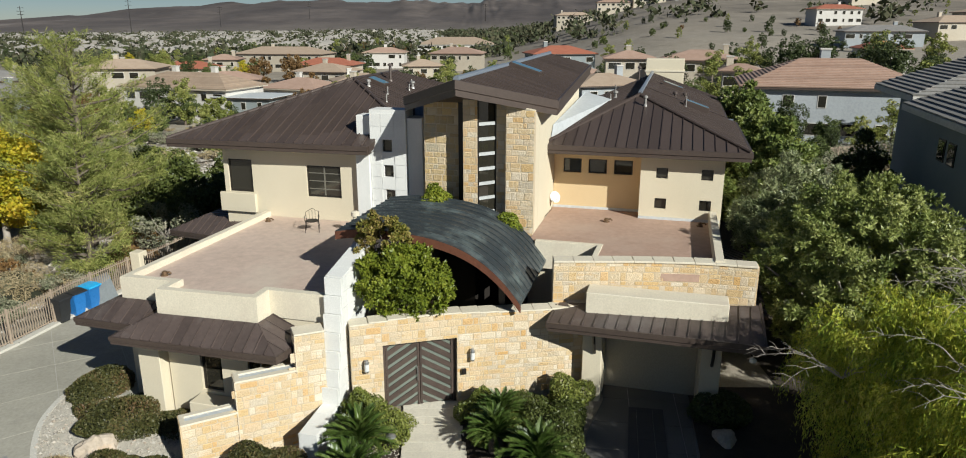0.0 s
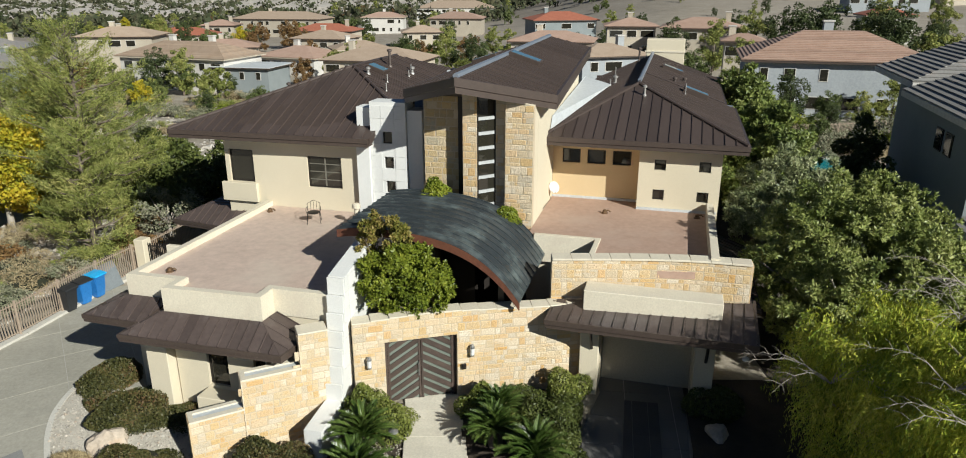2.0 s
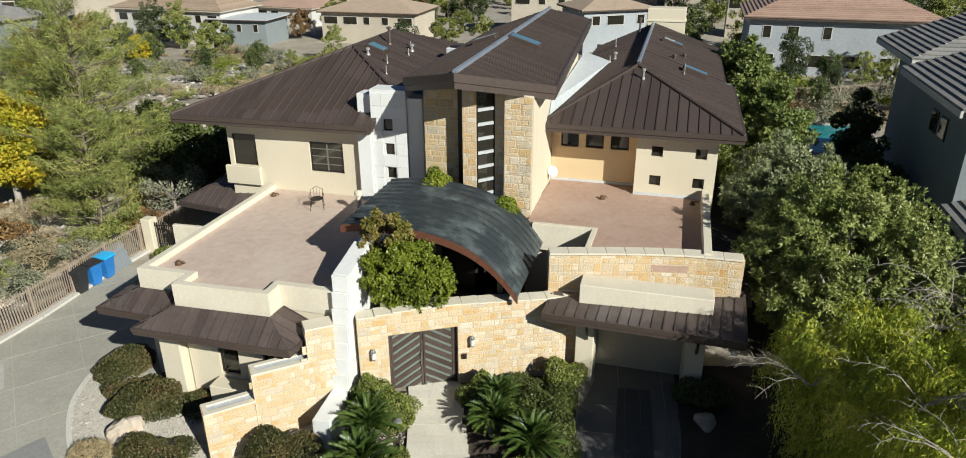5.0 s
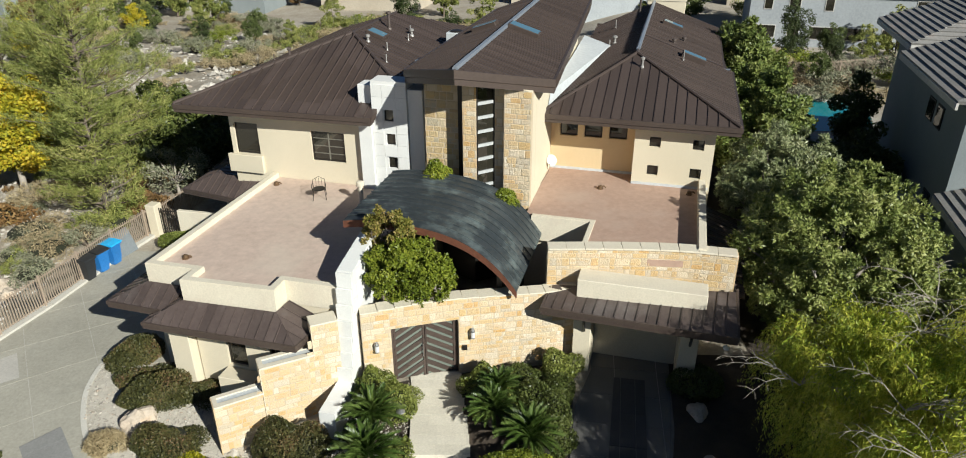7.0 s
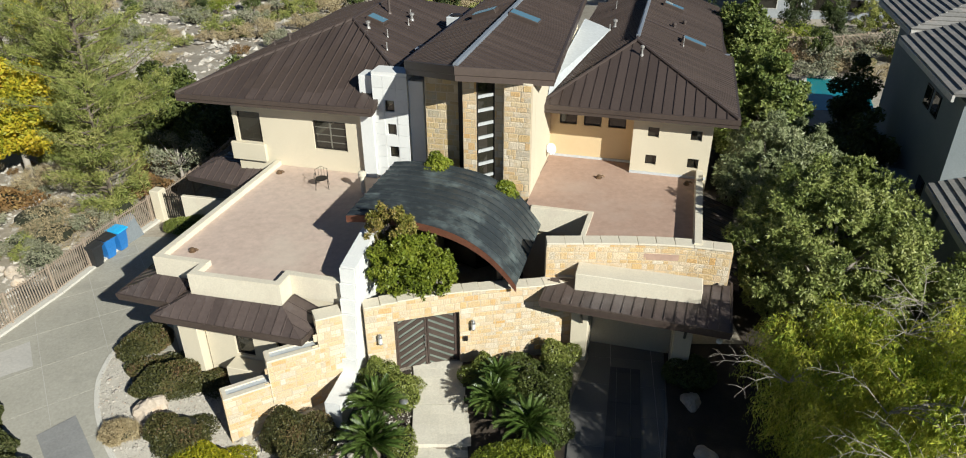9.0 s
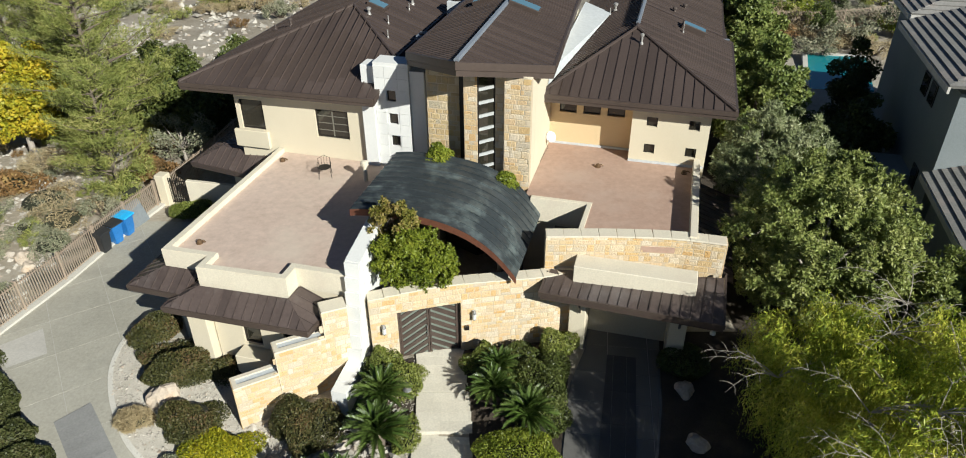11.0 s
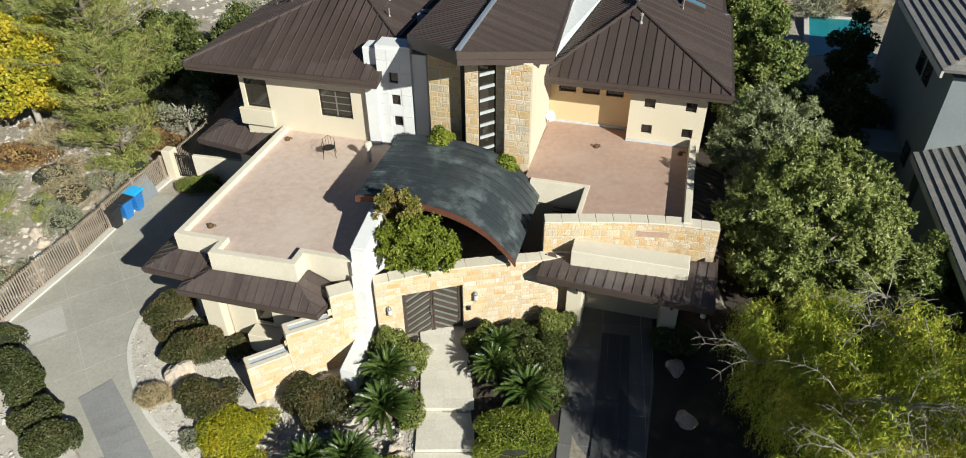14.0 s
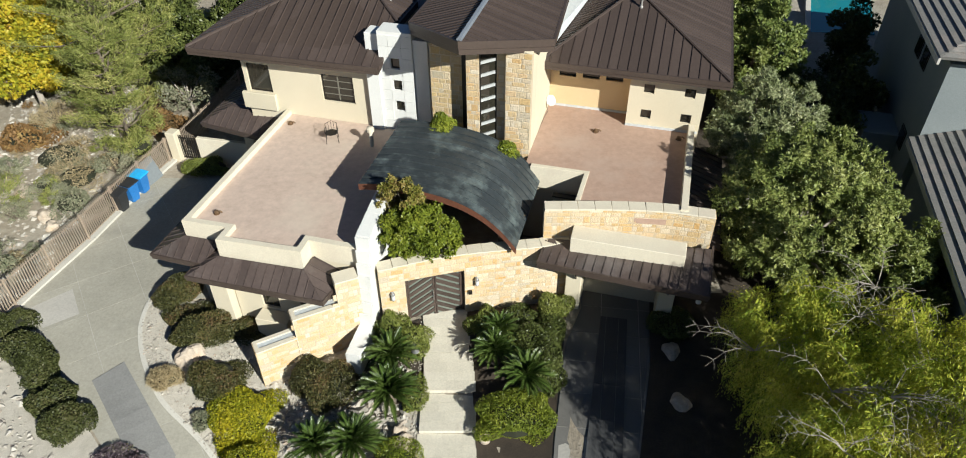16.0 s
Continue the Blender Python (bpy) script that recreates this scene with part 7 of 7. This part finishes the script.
for k, (x, y) in enumerate(((-22.4, 24.2), (-28.5, 31.0), (-24.8, 36.6), (-19.4, 39.0), (-30.0, 52.0))):
    scrubs[k].matrix_basis = pose(x, y, ground_z(x, y))

# ---- neighbours and distance ----
TILE_GREY = surface("grey_roof_tile", (0.19, 0.18, 0.165), (0.27, 0.255, 0.235), 0.85, coarse=1.0, fine=8, stain=(0.38, 0.30, 0.26), var=0.12)
TILE_PINK = surface("terracotta_pink_tile", (0.34, 0.215, 0.155), (0.43, 0.29, 0.22), 0.85, coarse=0.8, fine=6, var=0.12)
TILE_RED = surface("red_roof_tile", (0.30, 0.095, 0.055), (0.40, 0.14, 0.08), 0.85, coarse=0.8, fine=6, var=0.12)
TILE_TAN = surface("tan_roof_tile", (0.36, 0.26, 0.18), (0.45, 0.34, 0.25), 0.85, coarse=0.8, fine=6, var=0.12)
FARWALL = surface("cream_house_wall", (0.40, 0.34, 0.26), (0.48, 0.42, 0.33), 0.9, coarse=0.3, fine=5, var=0.15)
FARWHITE = surface("white_house_wall", (0.52, 0.49, 0.44), (0.60, 0.57, 0.52), 0.9, coarse=0.3, fine=5)
# Dark bluish tone: shade and sky tint of the neighbour's walls, put into colour.
GREYBLUE = surface("grey_blue_shade_stucco", (0.20, 0.225, 0.225), (0.25, 0.275, 0.275), 0.9, coarse=0.4, fine=20)


FARGREY = surface("pale_grey_house_wall", (0.30, 0.32, 0.33), (0.37, 0.39, 0.40), 0.9, coarse=0.3, fine=5)


def courses(parent, name, pts, mat, pitch=0.36, ribs=True):
    """A tiled roof face: one tile course a strip up the slope, each lapping the one below."""
    p = [Vector(q) for q in pts]
    e = (p[1] - p[0]).normalized()
    n = (p[1] - p[0]).cross(p[2] - p[0]).normalized()
    if n.z < 0:
        n = -n
    s = n.cross(e).normalized()
    if s.z < 0:
        s = -s
    face = link(name, slab(p, 0.08), mat, parent)
    lo, hi = min(q.dot(s) for q in p), max(q.dot(s) for q in p)
    k = 0
    while lo + k * pitch < hi - 0.05:
        a, b = lo + k * pitch, lo + (k + 1) * pitch + 0.04
        r = clip(clip(p, s, a, 1), s, b, -1)
        k += 1
        if len(r) < 3:
            continue
        bm = bmesh.new()
        top = [bm.verts.new(q + n * (0.075 - 0.06 * (q.dot(s) - a) / pitch)) for q in r]
        bot = [bm.verts.new(q) for q in r]
        bm.faces.new(top)
        for i in range(len(r)):
            bm.faces.new((top[i], bot[i], bot[(i + 1) % len(r)], top[(i + 1) % len(r)]))
        bmesh.ops.recalc_face_normals(bm, faces=bm.faces[:])
        link("tile_course", bm, mat, face)
    return face


# close neighbour on the other side of the trees
nb = thing("neighbour_house", "stucco house with walls toned grey-blue for shade and grey flat-tile roofs", "house", HOUSE)
part("wall", box(19.9, 30, 17.2, 23.4, -0.5, 7.8), GREYBLUE, nb)
part("wall", box(18.95, 30, 8.0, 17.15, -0.5, 7.45), GREYBLUE, nb)
part("wall", box(19.3, 30, -6, 7.95, -0.5, 3.4), GREYBLUE, nb)
part("wall", box(17.3, 18.94, 10.2, 12.4, -0.5, 2.6, 0.03), GREYBLUE, nb)
courses(nb, "roof", [(18.65, 16.7, 8.3), (18.65, 24.2, 8.3), (24.0, 24.2, 10.2), (24.0, 20.5, 10.2)], TILE_GREY)
courses(nb, "roof", [(29.5, 16.7, 8.3), (18.65, 16.7, 8.3), (24.0, 20.5, 10.2)], TILE_GREY)
courses(nb, "roof", [(18.25, 7.4, 7.92), (18.25, 16.6, 7.92), (23.5, 16.6, 9.7), (23.5, 12.4, 9.7)], TILE_GREY)
courses(nb, "roof", [(30.0, 7.4, 7.92), (18.25, 7.4, 7.92), (23.5, 12.4, 9.7), (30, 12.4, 9.7)], TILE_GREY)
courses(nb, "roof", [(18.55, -6.5, 3.8), (18.55, 7.95, 3.8), (23.0, 7.95, 5.3), (23.0, -6.5, 5.3)], TILE_GREY)
part("fascia", box(18.2, 18.3, 7.4, 16.6, 7.62, 7.9), FARWHITE, nb)
part("fascia", box(18.6, 18.7, 16.75, 24.2, 8.0, 8.28), FARWHITE, nb)
part("fascia", box(18.5, 18.6, -6.5, 7.95, 3.5, 3.78), FARWHITE, nb)
part("fascia", box(18.65, 29.5, 16.64, 16.72, 7.98, 8.26), FARWHITE, nb)
for v0, z0 in ((10.6, 5.8), (11.9, 5.8), (9.5, 2.2)):
    w = part("window", box(18.9, 18.955, v0, v0 + 0.9, z0, z0 + 1.0), DARK, nb)
    part("pane", box(18.88, 18.9, v0 + 0.07, v0 + 0.83, z0 + 0.07, z0 + 0.93), GLASS, w)


def hip_house(x, y, rz, w, d, h, wall, roof, label, storeys=2, near=False, group="houses in the neighbourhood", rise=None, chimneys=1, z=None):
    """A house with a hipped tile roof, storeys of windows, a balcony and chimneys."""
    z = ground_z(x, y) if z is None else z
    ob = thing("neighbourhood_house", label, "house", pose(x, y, z, 0, 0, rz), group)
    part("wall", box(-w / 2, w / 2, -d / 2, d / 2, -5.0, h), wall, ob)
    o = 0.7
    rise = rise or d * 0.17
    A, B, C, D = (-w / 2 - o, -d / 2 - o, h), (w / 2 + o, -d / 2 - o, h), (w / 2 + o, d / 2 + o, h), (-w / 2 - o, d / 2 + o, h)
    k = min(d / 2 + o, w / 2)
    E, F = (-w / 2 - o + k, 0, h + rise), (w / 2 + o - k, 0, h + rise)
    for pts in ([A, B, F, E], [B, C, F], [C, D, E, F], [D, A, E]):
        if near:
            courses(ob, "roof", pts, roof, 0.4)
        else:
            part("roof", slab(pts, 0.12), roof, ob)
    part("eave_board", box(-w / 2 - o + 0.05, w / 2 + o - 0.05, -d / 2 - o + 0.05, d / 2 + o - 0.05, h - 0.3, h - 0.12), FASCIA if wall is not FARWHITE else FARWALL, ob)
    rnd = random.Random(int(x * 13 + y * 7))
    for s in range(storeys):
        zb = h - 2.2 - s * 2.9
        n = max(2, int(w / 3.0))
        for i in range(n):
            if rnd.random() < 0.2:
                continue
            c = -w / 2 + w * (i + 0.5) / n + rnd.uniform(-0.3, 0.3)
            ww = rnd.choice((0.45, 0.6, 0.95, 1.3))
            win = part("window", box(c - ww, c + ww, -d / 2 - 0.05, -d / 2 - 0.002, zb, zb + 1.35), FARWHITE, ob)
            part("pane", box(c - ww + 0.08, c + ww - 0.08, -d / 2 - 0.07, -d / 2 - 0.05, zb + 0.08, zb + 1.27), GLASS, win)
    for k in range(chimneys):
        cx = rnd.uniform(-w * 0.35, w * 0.35)
        ch = part("chimney", box(cx - 0.5, cx + 0.5, 0.3, 1.2, h, h + rise + 0.9, 0.03), wall, ob)
        part("chimney_cap", box(cx - 0.6, cx + 0.6, 0.2, 1.3, h + rise + 0.9, h + rise + 1.05), FARWHITE, ch)
    return ob


hip_house(-53.0, 134.0, -18, 22.0, 11.0, 6.0, FARWHITE, TILE_TAN, "white two-storey house with a pale tan tile roof", near=True, chimneys=2, z=-5.2, rise=2.3)
hip_house(-40.5, 129.0, -12, 10, 8, 3.4, GREYBLUE, MEMBRANE, "flat grey-green low house", 1, rise=0.25, chimneys=0, z=-3.9)
hip_house(38.6, 82.0, -16, 18.0, 12.0, 5.9, FARGREY, TILE_PINK, "pale grey house with a pink terracotta tile roof", near=True, chimneys=1, z=-0.6, rise=2.7)
LIST = [(-78, 161, 6, 15, 10, 4.5, FARWALL, TILE_TAN, -2.0), (-74, 278, -10, 33, 14, 8, FARWALL, TILE_TAN, -7.2), (-85, 213, 12, 17, 11, 4, FARWALL, TILE_RED, -4.7), (-84, 240, 4, 10, 9, 5, FARWALL, TILE_PINK, -4.5), (-47, 225, -8, 18, 11, 4.5, FARWALL, TILE_RED, -4.8), (-39, 185, -15, 13, 10, 5, FARWALL, TILE_TAN, -4.7), (-37, 282, 0, 15, 10, 5.5, FARWHITE, TILE_PINK, -4.4), (-38, 155, -24, 14, 11, 4, FARWHITE, TILE_PINK, -5.2), (-18.4, 132, -14, 17, 11, 3.6, FARWALL, TILE_TAN, -3.2), (-18, 219, 8, 11, 10, 4, FARWALL, TILE_TAN, -4.3), (-9, 266, -6, 18, 12, 5, FARWALL, TILE_PINK, -3.6), (-58, 168, 14, 13, 9, 4.6, FARWALL, TILE_PINK, -5.0), (-28, 168, 20, 12, 9, 4.2, FARWHITE, TILE_TAN, -5.0), (20, 194, 10, 16, 11, 5.5, GREYBLUE, TILE_RED, -1.3), (29.8, 151, -8, 9.4, 8, 5.5, FARWALL, TILE_PINK, -0.5), (12.5, 132, -12, 13.7, 9, 3.5, FARWALL, TILE_PINK, 0.0), (17.5, 107, 16, 10, 8, 4, FARGREY, TILE_TAN, -0.6), (42, 143, -16, 14, 10, 5, FARWALL, TILE_PINK, 0.1), (37.8, 108, -16, 5, 5, 4.5, FARWALL, TILE_PINK, 0.7), (86.8, 162, -12, 9, 9, 7, FARWHITE, TILE_RED, -0.5), (-14, 395, 0, 40, 20, 6.0, FARWHITE, TILE_TAN, None), (120, 226, -10, 22, 10, 4.5, FARGREY, TILE_GREY, None), (150, 238, 6, 20, 12, 5, FARWALL, TILE_TAN, None), (140, 300, 0, 18, 10, 6, FARWHITE, TILE_RED, None), (182, 270, 10, 20, 12, 5, FARWALL, TILE_TAN, None), (60, 500, 4, 24, 12, 7, FARWALL, TILE_TAN, None), (88, 510, -6, 22, 12, 7, FARWALL, TILE_PINK, None), (112, 515, 4, 22, 12, 7, FARWALL, TILE_TAN, None), (140, 520, 4, 20, 12, 7, FARGREY, TILE_GREY, None), (165, 505, -8, 20, 12, 7, FARWHITE, TILE_TAN, None), (195, 500, 6, 22, 12, 7, FARWALL, TILE_TAN, None), (225, 510, 0, 20, 12, 7, FARWALL, TILE_TAN, None), (245, 440, -10, 20, 12, 6, FARWALL, TILE_GREY, None), (265, 410, 5, 24, 14, 7, FARWALL, TILE_TAN, None), (200, 400, 8, 18, 12, 5, FARWALL, TILE_PINK, None), (-95, 200, 0, 18, 11, 5.5, FARWALL, TILE_TAN, None), (-110, 165, 14, 16, 11, 5.0, FARWALL, TILE_GREY, None), (-85, 130, -20, 16, 10, 4.5, GREYBLUE, TILE_GREY, None)]
NAMES = {TILE_TAN.name: "tan", TILE_PINK.name: "pink terracotta", TILE_RED.name: "red", TILE_GREY.name: "grey"}
for x, y, rz, w, d, h, wm, rm, base in LIST:
    hip_house(x, y, rz, w, d, h, wm, rm, ("white" if wm is FARWHITE else "cream") + " stucco house with a " + NAMES[rm.name] + " tile roof", 2 if h > 5 else 1, z=base)

# background trees
BG = []
F_MID = leaf_mat("street_tree_leaves", [(0.05, 0.07, 0.02), (0.085, 0.11, 0.03), (0.12, 0.15, 0.045), (0.17, 0.19, 0.07)], 0.6)
F_LIME = leaf_mat("yellow_green_tree_leaves", [(0.09, 0.11, 0.025), (0.15, 0.175, 0.038), (0.22, 0.235, 0.055), (0.31, 0.29, 0.08)], 0.6)
F_DARK = leaf_mat("dark_street_tree_leaves", [(0.03, 0.045, 0.015), (0.05, 0.07, 0.022), (0.075, 0.095, 0.032), (0.11, 0.13, 0.05)], 0.6)
for k, (mat, rx, z1, rad, lab) in enumerate(((F_MID, 3.2, 7.0, 1.1, "green street tree among houses"), (F_DARK, 3.6, 9.0, 1.2, "dark green tree among houses"), (G_OLIVE, 3.4, 10.0, 1.1, "olive-green pine among houses"), (G_RUST, 3.2, 7.0, 1.0, "rust-coloured autumn tree among houses"), (F_LIME, 3.2, 7.5, 1.0, "yellow-green tree among houses"), (G_YELLOW, 2.8, 6.5, 1.0, "golden autumn tree among houses"))):
    c, r = heap(rx, rx, 0.8, z1, 60, rad * 0.6, 200 + k, 0.3, 0.25)
    BG.append(tree("background_tree", lab, pose(-70 - 9 * k, 190 + 7 * k, -4), 1.8, c, r, 5200, 0.30, 0.17, mat, 30 + k, BARK, 0.2, "", 0, 0.35, "trees in the neighbourhood"))
    BG[-1].location.z = ground_z(-70 - 9 * k, 190 + 7 * k)
rnd = random.Random(12)
spots = [(-44, 92, 0, 0.4), (-36, 94, 1, 0.45), (-31, 98, 0, 0.5), (-24, 92, 2, 0.4), (-16, 94, 0, 0.5), (-10, 90, 2, 0.45), (-40, 104, 2, 0.55), (-33, 108, 0, 0.5), (-4, 92, 1, 0.5), (2, 86, 0, 0.5), (8, 88, 2, 0.6), (-22, 108, 2, 0.6), (-12, 112, 1, 0.7), (0, 108, 2, 0.7), (-60, 104, 2, 0.8), (-66, 118, 3, 0.8), (-28, 140, 4, 0.9), (-26, 146, 2, 0.8), (18, 72, 0, 0.6), (22, 66, 4, 0.5), (28, 60, 0, 0.45), (44, 68, 2, 0.5), (21, 68, 1, 0.4), (25, 67.5, 2, 0.35), (29, 68.5, 1, 0.38), (33, 68, 1, 0.34), (36, 69, 2, 0.4), (41, 68, 1, 0.4), (31, 73, 1, 0.6), (34, 71, 0, 0.5), (41, 72, 2, 0.55), (47, 74, 0, 0.6), (38, 70, 4, 0.4), (20, 84, 4, 0.75), (24, 90, 0, 0.7), (34, 96, 2, 0.8), (28, 98, 0, 0.8), (50, 74, 2, 0.8), (55, 90, 2, 0.9), (60, 84, 2, 0.9), (62, 112, 1, 1.25), (56, 118, 3, 0.8), (52, 126, 1, 1.2), (58, 128, 1, 1.3), (66, 124, 1, 1.2), (48, 132, 2, 1.0), (80, 150, 2, 1.1), (96, 156, 2, 1.0), (-50, 66, 2, 0.9), (-56, 76, 3, 0.8), (-50, 80, 5, 0.8), (-62, 90, 2, 0.9), (-15, 150, 0, 0.9), (-8, 160, 2, 1.0), (-2, 150, 1, 0.9), (-50, 200, 3, 1.1), (-62, 205, 3, 1.2), (-70, 215, 5, 1.0), (-56, 215, 3, 1.2)]
for x, y, k, sc in spots:
    copy_thing(BG[k], Matrix.Translation((x, y, ground_z(x, y) - 0.2)) @ Matrix.Rotation(rnd.uniform(0, 6.28), 4, "Z") @ Matrix.Scale(sc, 4))
made = 0
while made < 340:
    d = 118 + 400 * rnd.random() ** 1.3
    a = radians(rnd.uniform(-37, 37))
    x, y = d * math.sin(a), d * math.cos(a)
    if any(abs(x - h[0]) < h[3] * 0.5 + 3 and -h[4] * 1.6 < y - h[1] < h[4] * 0.5 + 2 for h in LIST):
        continue
    if d > 210 and math.degrees(a) > 3 and rnd.random() < 0.75:
        made += 1
        continue
    k = rnd.choices((0, 1, 2, 3, 4, 5), (5, 4, 4, 3 if a < 0 else 0.6, 2, 1 if a < 0 else 0.3))[0]
    copy_thing(BG[k], Matrix.Translation((x, y, ground_z(x, y) - 0.3)) @ Matrix.Rotation(rnd.uniform(0, 6.28), 4, "Z") @ Matrix.Scale(rnd.uniform(0.45, 0.95) * (0.55 if a > 0.05 and d > 200 else 1), 4))
    made += 1

G_FAR = leaf_mat("far_dull_green_leaves", [(0.035, 0.045, 0.02), (0.055, 0.065, 0.03), (0.085, 0.085, 0.045), (0.12, 0.10, 0.06)], 0.8, 0.1)
extra = 0
while extra < 62:
    d, a = rnd.uniform(115, 430), radians(rnd.uniform(9, 38))
    x, y = d * math.sin(a), d * math.cos(a)
    extra += 1
    if any(abs(x - h[0]) < h[3] * 0.5 + 2 and -h[4] * 0.7 < y - h[1] < h[4] * 0.5 + 2 for h in LIST):
        continue
    copy_thing(BG[rnd.choice((0, 1, 1, 2, 2, 3))], Matrix.Translation((x, y, ground_z(x, y) - 0.3)) @ Matrix.Rotation(rnd.uniform(0, 6.28), 4, "Z") @ Matrix.Scale(rnd.uniform(0.3, 0.6), 4))
# far town and woods, too many to count
rng = np.random.default_rng(4)
verts, faces = [], []
for k in range(420):
    d = rng.uniform(480, 1350)
    a = radians(rng.uniform(-36, -3))
    x, y = d * math.sin(a), d * math.cos(a)
    z, w, h = ground_z(x, y), rng.uniform(3.5, 6.5), rng.uniform(3, 4.5)
    i = len(verts)
    verts += [(x + sx * w, y + sy * 6, z + zz) for zz in (-2, h) for sx, sy in ((-1, -1), (1, -1), (1, 1), (-1, 1))] + [(x - w * 0.4, y, z + h + 1.5), (x + w * 0.4, y, z + h + 1.5)]
    faces += [(i, i + 1, i + 5, i + 4), (i + 1, i + 2, i + 6, i + 5), (i + 2, i + 3, i + 7, i + 6), (i + 3, i, i + 4, i + 7), (i + 4, i + 5, i + 9, i + 8), (i + 6, i + 7, i + 8, i + 9), (i + 5, i + 6, i + 9), (i + 7, i + 4, i + 8)]
me = bpy.data.meshes.new("far_town")
me.from_pydata(verts, [], faces)
me.materials.append(surface("pale_far_house", (0.24, 0.215, 0.185), (0.46, 0.42, 0.37), 0.9, coarse=0.05, fine=0.3))
tagged(new("far_town", me), "pale houses of the distant town", "town", "", "stuff")
pts = []
for k in range(1500):
    d = rng.uniform(330, 1350)
    a = radians(rng.uniform(-37, 10 if k % 3 else 37))
    x, y = d * math.sin(a), d * math.cos(a)
    s = rng.uniform(2.5, 5)
    q = rng.normal(size=(26, 3)) * np.array([s * 0.6, s * 0.6, s * 0.4]) + np.array([x, y, ground_z(x, y) + s * 0.8])
    pts.append(q)
pts = np.concatenate(pts)
dirs = rng.normal(size=pts.shape)
tagged(new("far_trees", leaf_cloud("far_trees", pts, dirs, 2.8, 1.8, G_FAR, rng)), "dark trees of the distant town", "trees", "", "stuff")

# pool and wall behind the trees
POOL = glass_mat("pool_water", (0.01, 0.22, 0.25), 0.06)
gz0 = ground_z(26, 48)
tagged(link("swimming_pool", prism([(22.6, 47.6), (26.9, 47.2), (29.4, 54.0), (25.2, 54.9)], -0.95, gz0 + 0.12), POOL), "turquoise swimming pool behind the trees", "pool")
for k, (p, q) in enumerate((((25.2, 54.9), (29.4, 54.0)), ((22.6, 47.6), (25.2, 54.9)))):
    tagged(thick_wall([p, q], 0.35, lambda s: -1.2, lambda s: gz0 + 0.2, KERB, "pool_edge"), "pale pool edge", "kerb", "", "structure")
tagged(thick_wall([(20, 61), (42, 64)], 0.3, lambda s: -2, lambda s: 0.1, surface("tan_block_wall", (0.40, 0.28, 0.17), (0.50, 0.36, 0.23), 0.9), "tan_garden_wall"), "tan block garden wall", "wall")
build_fence([(20, 61.2), (31, 62.5), (42, 64.2)], 1.5, "dark iron fence on the garden wall")

# power masts on the far slope
for k, (az, d, h) in enumerate(((-31.6, 1500, 46), (-25.2, 1600, 62), (-19.3, 1900, 46), (-13.0, 2100, 46), (0.2, 2000, 44))):
    x, y = d * math.sin(radians(az)), d * math.cos(radians(az))
    mast = thing("power_mast", "thin dark lattice power mast on the far slope", "mast", pose(x, y, ground_z(x, y)), "power masts")
    part("mast", tube([(0, 0, -2), (0, 0, h)], [1.0, 0.5], 5), DARK, mast)
    for z in (0.7, 0.82, 0.94):
        part("cross_arm", box(-6, 6, -0.3, 0.3, h * z, h * z + 0.6), DARK, mast)
